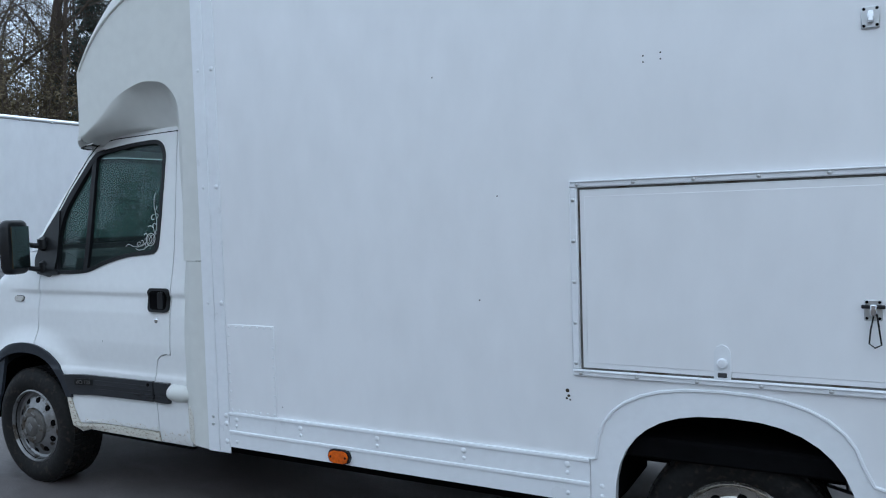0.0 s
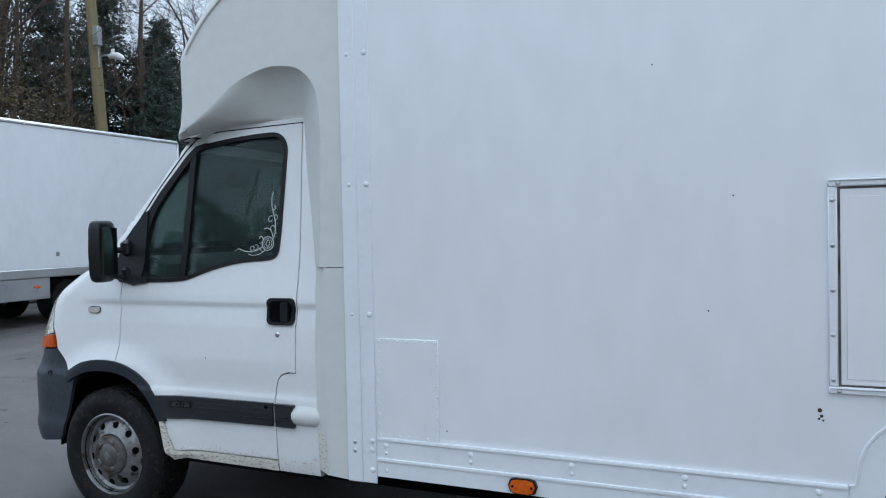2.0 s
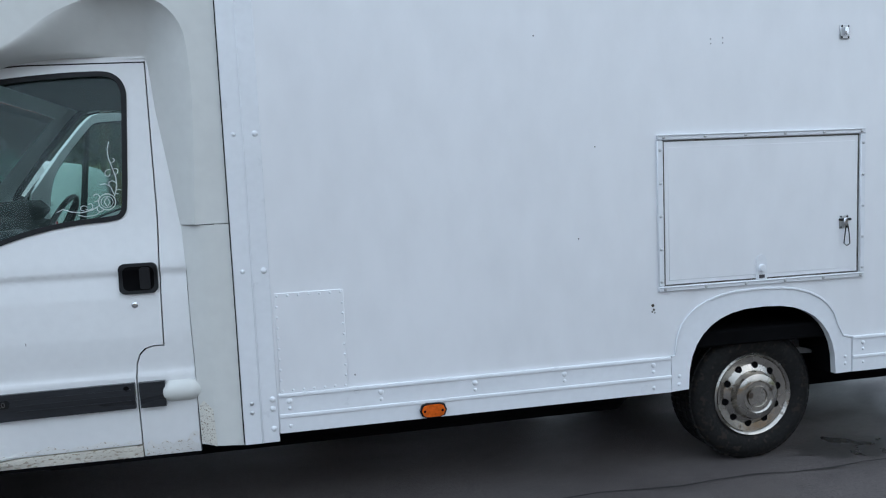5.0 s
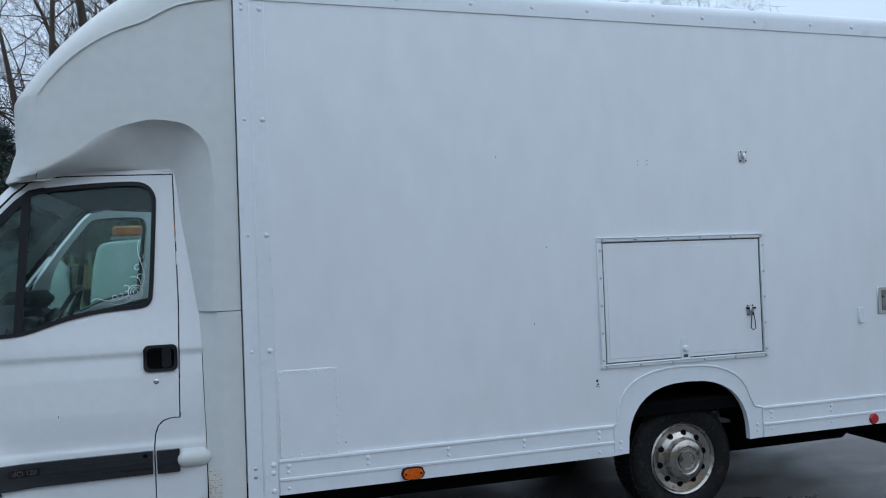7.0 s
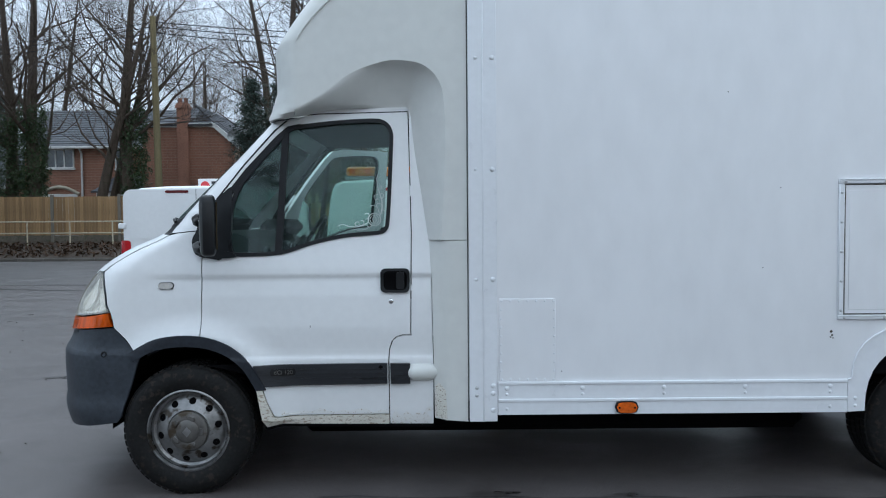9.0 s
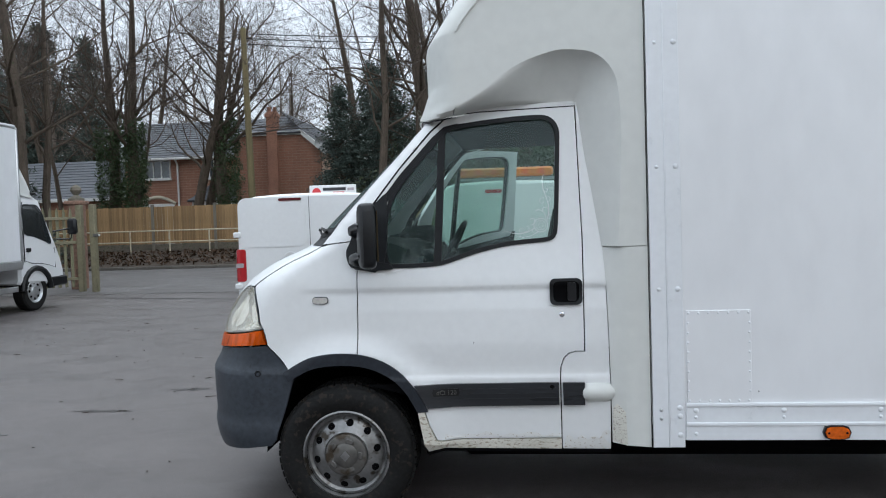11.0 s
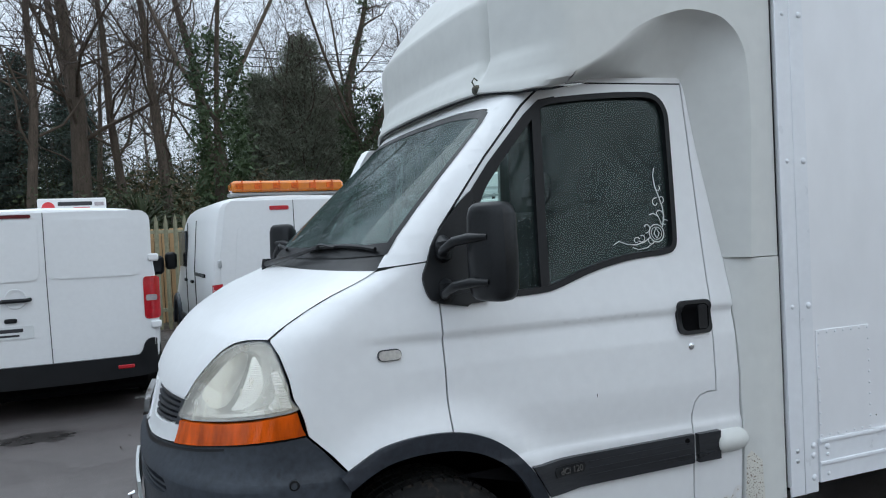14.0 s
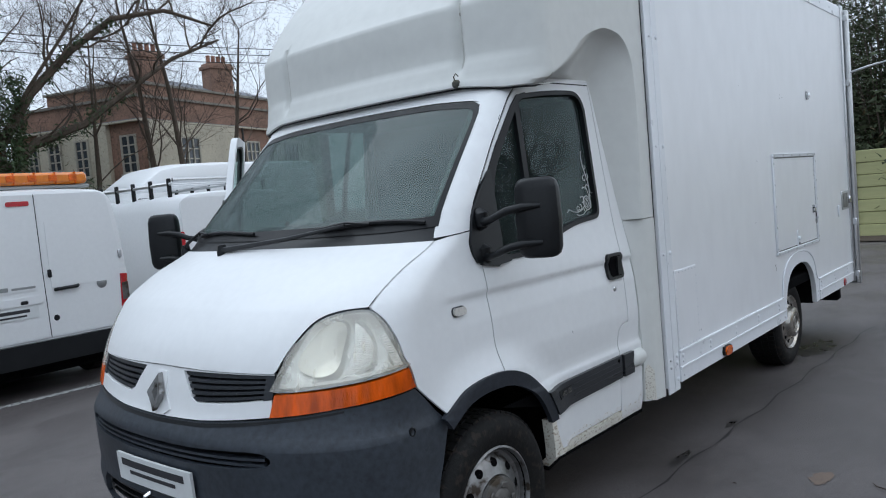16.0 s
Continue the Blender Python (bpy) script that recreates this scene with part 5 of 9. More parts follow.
INNER_ARCH = arch_loop(4.0, 0.405, 0.375, 0.437)
SIDE = [(FRONT + 0.005, SIDE_B)] + INNER_ARCH + [(REAR, 0.445), (REAR, 2.955), (FRONT + 0.005, 2.955)]
for s in (0, 1):
    place = (lambda u, v, t: (u, t, v)) if s == 0 else (lambda u, v, t: (u, 2 * MID - t, v))
    part("box_side", sheet(SIDE, place, 0.6, 0.6, 0.03), M_BOX, van, "smooth white box side")
part("corner_gap", Geo().box(1.4955, 0.0115, 0.40, 1.4985, 0.0200, 2.915), M_RUBBER, van, "dark gap behind the corner trim")
part("box_front", Geo().box(FRONT - 0.01, 0.03, 0.50, FRONT + 0.02, 2 * MID - 0.03, 2.95), M_GRP, van)
part("front_roof_trim", Geo().box(1.488, -0.003, 2.915, 1.532, 2 * MID + 0.003, 3.048, 0.006), M_ALU, van)
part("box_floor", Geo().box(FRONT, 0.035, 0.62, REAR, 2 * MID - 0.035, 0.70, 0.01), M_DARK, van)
part("box_roof", Geo().box(FRONT, 0.03, 2.97, REAR, 2 * MID - 0.03, 3.03, 0.02), M_BOX, van)
part("rear_wall", Geo().box(REAR - 0.04, 0.031, 0.45, REAR - 0.005, 2 * MID - 0.031, 2.97), M_BOX, van)
for s in (0, 1):
    def sd(y):
        return y if s == 0 else 2 * MID - y
    rail = Geo()
    prof = [(-0.006, 2.905), (-0.006, 2.972), (-0.002, 2.995), (0.012, 3.020), (0.035, 3.035), (0.07, 3.040), (0.07, 3.02), (0.028, 3.0), (0.002, 2.96), (0.002, 2.905)]
    rail.grid([[(x, sd(y), z) for y, z in prof] for x in (FRONT - 0.005, REAR + 0.01)], closed=True)
    rail.f += [tuple(range(len(prof))), tuple(range(2 * len(prof) - 1, len(prof) - 1, -1))]
    cant = part("roof_rail", rail, M_ALU, van, "white aluminium roof rail", fix=True)
    if s == 0:
        part("screw", Geo().dome((1.541, -0.006, 2.965), 0.011, 0.006), M_ALU, cant)
        for k in range(12):
            part("screw", Geo().dome((1.62 + 0.37 * k + 0.03 * math.sin(k * 2.3), -0.006, 2.955), 0.012, 0.006), M_ALU, cant)
    corner = part("corner_trim", Geo().box(1.502, min(sd(-0.006), sd(0.002)), 0.395, 1.577, max(sd(-0.006), sd(0.002)), 2.903, 0.002).box(1.579, min(sd(-0.004), sd(0.002)), 0.395, 1.650, max(sd(-0.004), sd(0.002)), 2.90, 0.002).box(1.574, min(sd(-0.009), sd(0.002)), 0.395, 1.581, max(sd(-0.009), sd(0.002)), 2.90, 0.002), M_ALU, van, "white aluminium corner trim")
    if s == 0:
        for z in (2.885, 2.855, 2.303, 1.726, 1.149, 0.575, 0.535):
            part("screw", Geo().dome((1.541, -0.006, z), 0.0095, 0.006), M_BARE if z < 0.6 else M_ALU, corner)
        for z in (2.86, 2.975, 2.303, 1.726, 1.149, 0.585, 0.545, 0.455):
            part("screw", Geo().dome((1.628, -0.004, z), 0.0135, 0.007), M_ALU, corner)
    def ribbed(x0, x1, dz):
        prof = [(0.001, 0.432), (-0.010, 0.432), (-0.010, 0.498), (-0.014, 0.500), (-0.016, 0.507), (-0.014, 0.514), (-0.008, 0.516), (-0.008, 0.590), (-0.013, 0.592), (-0.015, 0.600), (-0.012, 0.607), (0.001, 0.607)]
        g = Geo().grid([[(x, sd(y), z + dz * (1 if z < 0.52 else 1.8)) for y, z in prof] for x in (x0, x1)], closed=True)
        n = len(prof)
        g.f += [tuple(range(n)), tuple(range(2 * n - 1, n - 1, -1))]
        return tidy(g)

    RAIL = ribbed(1.656, 3.50, 0.0)
    skirt = part("skirt_rail", RAIL, M_ALU, van, "ribbed white aluminium skirt rail")
    rear_rail = ribbed(4.50, REAR, 0.008)
    rear_skirt = part("skirt_rail", rear_rail, M_ALU, van)
    if s == 0:
        for x in (1.70, 2.10, 2.53, 2.96, 3.41):
            for z in (0.572, 0.540):
                part("screw", Geo().dome((x, -0.008, z), 0.013 if z > 0.56 else 0.009, 0.006), M_ALU, skirt)
        for x in (1.70, 3.41):
            part("screw", Geo().dome((x, -0.010, 0.462), 0.009, 0.005), M_ALU, skirt)
        for x in (4.56, 5.0, 5.45):
            for z in (0.585, 0.553, 0.485):
                part("screw", Geo().dome((x, -0.008, z), 0.011 if z > 0.56 else 0.008, 0.006), M_ALU, rear_skirt)
    outer = arch_loop(3.975, 0.445, 0.285, 0.618, 16)
    sweep = [(3.505, 0.432), (3.505, 0.605), (3.525, 0.612)] + [p for p in outer[1:-1]] + [(4.445, 0.632), (4.495, 0.620), (4.495, 0.440), (4.405, 0.437)]
    plate_arch = part("arch_panel", sheet(sweep + INNER_ARCH[::-1], (lambda u, v, t: (u, t - 0.006, v)) if s == 0 else (lambda u, v, t: (u, 2 * MID + 0.006 - t, v)), 0.3, 0.3, 0.0055), M_ALU, van, "white pressed wheel arch panel")
    part("arch_bead", Geo().tube([(x, sd(-0.007), z) for x, z in [(3.505, 0.605), (3.525, 0.612)] + outer[1:-1] + [(4.445, 0.632), (4.495, 0.620)]], 0.0065, 6), M_ALU, plate_arch)
    if s == 0:
        for x, z in ((3.545, 0.505), (3.545, 0.465), (4.46, 0.52), (4.46, 0.485)):
            part("screw", Geo().dome((x, -0.006, z), 0.010, 0.005), M_ALU, plate_arch)
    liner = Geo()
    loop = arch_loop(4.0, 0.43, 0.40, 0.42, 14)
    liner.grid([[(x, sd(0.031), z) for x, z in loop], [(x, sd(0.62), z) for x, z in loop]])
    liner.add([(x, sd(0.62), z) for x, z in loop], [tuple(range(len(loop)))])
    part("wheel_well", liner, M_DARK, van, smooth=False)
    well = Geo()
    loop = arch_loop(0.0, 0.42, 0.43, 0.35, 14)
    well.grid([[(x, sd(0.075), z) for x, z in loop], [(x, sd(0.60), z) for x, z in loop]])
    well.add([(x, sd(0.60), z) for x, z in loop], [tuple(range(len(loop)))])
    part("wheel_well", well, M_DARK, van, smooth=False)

# riveted cover plate low on the box
cover = part("cover_plate", Geo().box(1.662, -0.006, 0.607, 1.958, 0.001, 1.046, 0.002), M_BOX, van, "riveted white cover plate")
for k in range(7):
    for x, z in ((1.674 + 0.0453 * k, 1.034), (1.674 + 0.0453 * k, 0.619)):
        part("rivet", Geo().dome((x, -0.006, z), 0.0058, 0.003, n=8), M_ALU, cover)
for k in range(1, 9):
    for x in (1.670, 1.950):
        part("rivet", Geo().dome((x, -0.006, 0.619 + 0.046 * k), 0.0058, 0.003, n=8), M_ALU, cover)

# locker hatch with its screwed frame, latch and clip
hatch = part("locker_hatch", Geo().box(3.482, -0.003, 0.955, 4.522, 0.002, 1.630, 0.0015).box(3.500, -0.0055, 0.974, 4.504, -0.002, 1.604, 0.002), M_BOX, van, "white side locker door in a screwed frame")
frame_z = ((1.638, 1.664), (0.923, 0.948))
part("hatch_shadow_gap", Geo().box(3.474, -0.0015, 0.947, 4.530, 0.003, 1.639), M_HUB, hatch)
for z0, z1 in frame_z:
    g = Geo().box(3.443, -0.014, z0, 4.560, 0.001, z1, 0.004).box(3.447, -0.020, z1 - 0.007, 4.556, -0.012, z1 - 0.001, 0.002)
    part("hatch_frame", g, M_ALU, hatch)
for x0, x1 in ((3.443, 3.472), (4.531, 4.560)):
    part("hatch_frame", Geo().box(x0, -0.0135, 0.949, x1, 0.001, 1.637, 0.004), M_ALU, hatch)
for k in range(6):
    for z in (1.650, 0.934):
        part("screw", Geo().dome((3.475 + 0.212 * k, -0.014, z), 0.0085, 0.005, n=8), M_BARE, hatch)
for k in range(5):
    for x in (3.457, 4.545):
        part("screw", Geo().dome((x, -0.0135, 0.972 + 0.155 * k), 0.0085, 0.005, n=8), M_BARE, hatch)
latch = part("latch_plate", sheet([(3.957, 0.948), (4.013, 0.948), (4.013, 1.040), (4.004, 1.062), (3.985, 1.070), (3.966, 1.062), (3.957, 1.040)], lambda u, v, t: (u, t - 0.012, v), 0, 0, 0.007), M_ALU, hatch, "white latch plate")
part("latch_knob", Geo().lathe([(0.0, -0.014), (0.014, -0.013), (0.018, -0.008), (0.018, 0.0)], (3.985, -0.012, 1.005), 16), M_ALU, latch)
part("latch_slot", Geo().box(3.97, -0.016, 0.955, 4.0, -0.011, 0.972, 0.002), M_SCREWHOLE, latch)


def bracket(x, z, ring):
    b = part("fixing_plate", Geo().box(x - 0.026, -0.009, z - 0.034, x + 0.026, 0.0, z + 0.034, 0.003), M_BARE, van, "worn metal fixing plate")
    part("bracket_eye", Geo().box(x - 0.010, -0.026, z - 0.018, x + 0.010, -0.008, z + 0.020, 0.004), M_CHROME, b)
    for dx in (-0.018, 0.018):
        for dz in (-0.026, 0.026):
            part("screw", Geo().dome((x + dx, -0.009, z + dz), 0.005, 0.003, n=8), M_DARK, b)
    if ring:
        part("staple", Geo().box(x - 0.034, -0.022, z + 0.006, x + 0.034, -0.010, z + 0.018, 0.003), M_BLACK, b)
        part("wire_clip", Geo().tube([(x + 0.002, -0.022, z - 0.01), (x - 0.008, -0.026, z - 0.06), (x - 0.012, -0.024, z - 0.105), (x + 0.004, -0.024, z - 0.118), (x + 0.022, -0.024, z - 0.108), (x + 0.016, -0.026, z - 0.06), (x + 0.010, -0.022, z - 0.01)], 0.0028, 5), M_BLACK, b)


bracket(4.440, 2.129, False)
bracket(4.443, 1.205, True)
marks = Geo()
for x, z in ((3.728, 2.10), (3.728, 2.078), (3.790, 2.105), (3.790, 2.082), (2.86, 2.12), (3.14, 1.62), (3.05, 1.20), (1.99, 0.66), (3.60, 1.62)):
    marks.dome((x, -0.0005, z), 0.0035, 0.0012, n=6)
part("old_screw_holes", marks, M_SCREWHOLE, van)["kind"] = "stuff"
chips = Geo()
for x, z, r in ((3.415, 0.86, 0.008), (3.42, 0.84, 0.006), (3.412, 0.83, 0.005), (3.425, 0.825, 0.004), (3.60, 1.03, 0.005), (3.61, 1.045, 0.003)):
    chips.dome((x, -0.0004, z), r, 0.0008, n=7)
part("paint_chips", chips, M_HUB, van)["kind"] = "stuff"

lampm = part("side_marker", sheet([(2.268, 0.470), (2.278, 0.495), (2.30, 0.503), (2.36, 0.503), (2.382, 0.495), (2.392, 0.470), (2.382, 0.445), (2.36, 0.437), (2.30, 0.437), (2.278, 0.445)], lambda u, v, t: (u, t - 0.026, v), 0, 0, 0.018), M_BLACK, van, "amber side marker lamp in a black surround")
part("lens", sheet([(2.276, 0.470), (2.285, 0.490), (2.302, 0.497), (2.358, 0.497), (2.375, 0.490), (2.384, 0.470), (2.375, 0.450), (2.358, 0.443), (2.302, 0.443), (2.285, 0.450)], lambda u, v, t: (u, t - 0.034, v), 0, 0, 0.012), M_ORANGE, lampm)
for x in (2.290, 2.370):
    part("screw", Geo().dome((x, -0.034, 0.470), 0.006, 0.002, n=8), M_DARK, lampm)

# rear corner: post, hinge bar, door latch, lamp
rear = part("rear_post", Geo().box(REAR - 0.03, -0.02, 0.43, REAR + 0.035, 0.05, 3.02, 0.008), M_BARE, van, "bare aluminium rear corner post")
part("open_rear_door", Geo().box(REAR + 0.045, -0.055, 0.40, REAR + 0.095, 0.30, 2.98, 0.01), M_BARE, van, "aluminium edge of the rear door")
part("rod", Geo().tube([(REAR + 0.02, -0.035, 0.42), (REAR + 0.02, -0.035, 2.96)], 0.013, 8), M_BARE, rear)
for z in (0.50, 1.0, 2.3, 2.9):
    part("rod_bracket", Geo().box(REAR + 0.0, -0.056, z - 0.03, REAR + 0.04, -0.01, z + 0.03, 0.006), M_BARE, rear)
lat = part("rear_latch", Geo().box(5.40, -0.008, 1.13, 5.69, 0.0, 1.30, 0.006), M_BARE, van, "metal door holder plate")
part("latch_recess", Geo().box(5.43, -0.012, 1.15, 5.58, -0.006, 1.28, 0.006), M_RIM, lat)
part("holder", Geo().box(5.60, -0.03, 1.18, 5.66, -0.006, 1.25, 0.008), M_CHROME, lat)
part("drip_tab", Geo().box(5.245, -0.012, 1.08, 5.285, 0.0, 1.18, 0.004), M_ALU, van)
part("rear_marker", Geo().lathe([(0.0, -0.012), (0.03, -0.01), (0.036, 0.0)], (5.32, -0.010, 0.475), 14), M_RED, van, "red side reflector")
part("aerial_bracket", Geo().tube([(REAR + 0.06, -0.05, 2.40), (REAR + 0.10, -0.22, 2.44), (REAR + 0.10, -0.36, 2.46), (REAR + 0.10, -0.37, 2.72)], 0.010, 6), M_BARE, van)
part("exhaust_box", Geo().box(5.2, 0.3, 0.30, 5.6, 0.9, 0.42, 0.04), M_DARK, van)
for y in (0.55, 1.45):
    part("chassis_rail", Geo().box(1.2, y - 0.04, 0.45, REAR - 0.1, y + 0.04, 0.62, 0.01), M_DARK, van)
part("axle", Geo().tube([(4.01, 0.30, 0.34), (4.01, 1.70, 0.34)], 0.05, 10), M_DARK, van)
part("spring_hanger", Geo().box(4.36, 0.30, 0.40, 4.44, 0.36, 0.56, 0.01).add([(4.30, 0.20, 0.545), (4.46, 0.20, 0.505), (4.46, 0.20, 0.495), (4.32, 0.20, 0.500), (4.30, 0.24, 0.545), (4.46, 0.24, 0.505), (4.46, 0.24, 0.495), (4.32, 0.24, 0.500)], [(0, 1, 2, 3), (7, 6, 5, 4), (0, 4, 5, 1), (2, 6, 7, 3)]), M_BARE, van, "bare metal spring hanger")
# unseen underbody shapes, tank included, added to keep light from under the van
part("spare_wheel", Geo().lathe([(0.20, -0.09), (0.33, -0.09), (0.345, 0.0), (0.33, 0.09), (0.20, 0.09)], (4.95, 1.0, 0.36), 24, "z", True), M_DARK, van)
part("fuel_tank", Geo().box(1.75, 1.05, 0.26, 2.75, 1.75, 0.60, 0.06), M_DARK, van)
part("gearbox", Geo().box(0.1, 0.7, 0.22, 1.5, 1.3, 0.55, 0.06), M_DARK, van)
part("silencer", Geo().box(2.6, 0.45, 0.24, 3.5, 0.95, 0.46, 0.06), M_DARK, van)
part("far_side_guard", Geo().box(1.7, 1.90, 0.20, 3.4, 1.93, 0.44, 0.01), M_DARK, van)
part("rear_underrun", Geo().box(5.55, 0.1, 0.26, 5.65, 1.9, 0.40, 0.02), M_DARK, van)
# plain unseen boxes that deepen the shadow beneath the van
part("underfloor", Geo().box(0.55, 0.34, 0.24, 3.45, 1.70, 0.60, 0.05), M_DARK, van, "unseen dark block added to darken the ground under the van")
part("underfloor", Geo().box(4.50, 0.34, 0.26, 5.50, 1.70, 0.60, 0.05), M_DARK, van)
part("side_frame", Geo().tube([(2.5, 0.35, 0.40), (3.45, 0.35, 0.40)], 0.03, 8), M_DARK, van)


def road_wheel(x, y, outward, trim, size=1.0):
    """A tyre with tread blocks on a steel rim with round holes; outward: the side that shows."""
    k = outward
    tyre_prof = [(0.215, 0.0), (0.235, -0.012), (0.270, -0.024), (0.305, -0.020), (0.330, -0.008), (0.343, 0.010), (0.348, 0.040), (0.348, 0.180), (0.343, 0.210), (0.320, 0.230), (0.25, 0.225), (0.215, 0.20)]
    z = 0.348
    base = part("road_wheel", Geo().lathe([(r, k * -o) for r, o in [(0.205, 0.005), (0.205, 0.19)]], (x, y, z), 48), M_DARK, van, "dusty tyre on a stainless trimmed rim" if trim else "dusty tyre on a silver steel rim", fix=False)
    part("tyre", Geo().lathe([(r, -k * o) for r, o in tyre_prof], (x, y, z), 72), M_TYRE, base, fix=True)
    tread = Geo()
    for i in range(60):
        a = 2 * math.pi * i / 60
        for j in range(4):
            o0 = 0.012 + 0.050 * j
            ca = a + (0.03 if j % 2 else 0)
            m = Matrix.Translation((x, y - k * (o0 + 0.021), z)) @ Matrix.Rotation(-ca, 4, "Y") @ Matrix.Translation((0.347, 0, 0))
            tread.box(-0.004, -0.020, -0.0145, 0.006, 0.020, 0.0145, 0.0, m)
    part("tread", tread, M_TYRE, base, smooth=False)
    face = M_STAINLESS if trim else M_RIM
    if trim:
        prof = [(0.222, -0.006), (0.222, 0.010), (0.214, 0.018), (0.205, 0.012), (0.198, 0.002), (0.160, -0.006), (0.130, 0.010), (0.118, 0.045), (0.100, 0.055), (0.085, 0.057), (0.078, 0.050), (0.0, 0.050)]
    else:
        prof = [(0.220, -0.004), (0.222, 0.006), (0.214, 0.010), (0.208, 0.0), (0.200, -0.030), (0.186, -0.038), (0.165, -0.016), (0.130, -0.006), (0.112, 0.004), (0.100, -0.004), (0.0, -0.004)]
    part("rim", Geo().lathe([(r, k * o) for r, o in prof], (x, y, z), 64), face, base, "polished stainless wheel trim" if trim else "silver steel rim", fix=True)
    def dish(r):
        for (r0, o0), (r1, o1) in zip(prof, prof[1:]):
            if r1 <= r <= r0:
                return o0 + (o1 - o0) * (r0 - r) / max(1e-6, r0 - r1)
        return prof[-1][1]

    for i in range(10):
        a = 2 * math.pi * (i + 0.3) / 10
        hole = Geo()
        rings = []
        for q, lift in ((1.0, -0.004), (1.0, 0.0015), (0.55, 0.0015), (0.05, 0.0015)):
            ring = []
            for j in range(16):
                b = 2 * math.pi * j / 16
                u, v = 0.157 + 0.017 * q * math.cos(b), 0.019 * q * math.sin(b)
                r, w = math.hypot(u, v), math.atan2(v, u) + a
                ring.append((x + r * math.cos(w), y + k * (dish(r) + lift), z + r * math.sin(w)))
            rings.append(ring)
        part("vent_hole", hole.grid(rings, closed=True), M_DARK, base)
    if not trim:
        part("hub_cap", Geo().lathe([(0.108, k * 0.004), (0.104, k * 0.018), (0.088, k * 0.026), (0.062, k * 0.024), (0.05, k * 0.032), (0.0, k * 0.034)], (x, y, z), 40), M_HUB, base, "worn grey hub cap")
        part("cap_emblem", Geo().add([(x + dx, y + k * 0.0365, z + dz) for dx, dz in ((-0.024, 0.0), (0.0, 0.028), (0.024, 0.0), (0.0, -0.028))] + [(x + dx, y + k * 0.030, z + dz) for dx, dz in ((-0.024, 0.0), (0.0, 0.028), (0.024, 0.0), (0.0, -0.028))], [(0, 1, 2, 3), (7, 6, 5, 4), (0, 4, 5, 1), (1, 5, 6, 2), (2, 6, 7, 3), (3, 7, 4, 0)]), M_RIM, base, fix=True)
        for i in range(5):
            a = 2 * math.pi * i / 5
            part("cap_lug", Geo().box(-0.012, -0.006, -0.02, 0.012, 0.006, 0.02, 0.004, Matrix.Translation((x + 0.075 * math.cos(a), y + k * 0.026, z + 0.075 * math.sin(a))) @ Matrix.Rotation(-a, 4, "Y")), M_HUB, base)
    else:
        base.matrix_basis = Matrix.Translation((x, y, 0)) @ Matrix.Diagonal((size, 1, size, 1)) @ Matrix.Translation((-x, -y, 0))
        part("trim_ring", Geo().lathe([(0.060, k * 0.052), (0.058, k * 0.058), (0.052, k * 0.058), (0.050, k * 0.051)], (x, y, z), 32), face, base)


road_wheel(0.0, 0.045, -1, False)
road_wheel(0.0, 1.955, 1, False)
road_wheel(4.01, 0.110, -1, True, 0.972)
road_wheel(4.01, 1.890, 1, True, 0.972)

# ---- ground, road, verge ----
ground = single("ground", Geo().box(-600, -600, -0.5, 600, 600, 0.0), M_ASPHALT, "damp dark grey asphalt yard with cracks and patches", "ground", kind="structure", smooth=False)
rng = random.Random(11)


def crack(x, y, ang, length, w):
    """A thin wandering tar seam lying on the asphalt."""
    g = Geo()
    left, right = [], []
    n = max(4, int(length / 0.18))
    for i in range(n + 1):
        k = 0.5 * w * (0.4 + 0.8 * rng.random())
        left.append((x - math.sin(ang) * k, y + math.cos(ang) * k, 0.004))
        right.append((x + math.sin(ang) * k, y - math.cos(ang) * k, 0.004))
        ang += rng.uniform(-0.35, 0.35)
        x += math.cos(ang) * length / n
        y += math.sin(ang) * length / n
    g.grid([left, right])
    return g


for x, y, a, l, w in ((-8.5, 1.2, 0.3, 5.0, 0.010), (-6.2, 3.4, -0.2, 3.6, 0.008), (-5.0, -0.4, 1.2, 2.6, 0.008), (-4.3, 6.6, 0.1, 3.2, 0.010), (-9.5, 12.6, -0.02, 8.5, 0.022), (5.4, -1.4, -0.35, 4.6, 0.018), (6.3, -0.2, -0.5, 3.0, 0.012), (2.4, -1.8, 0.2, 2.6, 0.007), (-2.6, -0.9, 0.5, 2.2, 0.007), (1.2, 5.2, 0.1, 3.0, 0.008)):
    single("tar_crack", crack(x, y, a, l, w), M_CRACK, "thin dark crack in the asphalt", "crack", group="cracks in the yard", kind="structure", smooth=False)
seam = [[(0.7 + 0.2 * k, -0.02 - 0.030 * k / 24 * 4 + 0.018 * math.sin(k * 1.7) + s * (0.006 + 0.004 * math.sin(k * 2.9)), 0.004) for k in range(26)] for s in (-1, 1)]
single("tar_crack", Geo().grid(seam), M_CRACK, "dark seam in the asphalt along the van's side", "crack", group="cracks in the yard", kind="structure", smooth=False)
single("bay_line", Geo().box(-0.95, 5.82, 0.0, 9.0, 5.92, 0.004), M_LINE, "worn white painted parking bay line", "line", kind="structure", smooth=False)
gutter = single("road", Geo().box(-70, 13.2, 0.0, 60, 23.2, 0.006), M_ROAD, "grey road beyond the yard gate", "road", kind="structure", smooth=False)
bank = Geo()
ys = [23.35, 24.2, 26.4, 29.0, 30.0, 34, 60, 120]
zs = [0.11, 0.16, 0.28, 0.42, 0.50, 0.5, 0.6, 1.0]
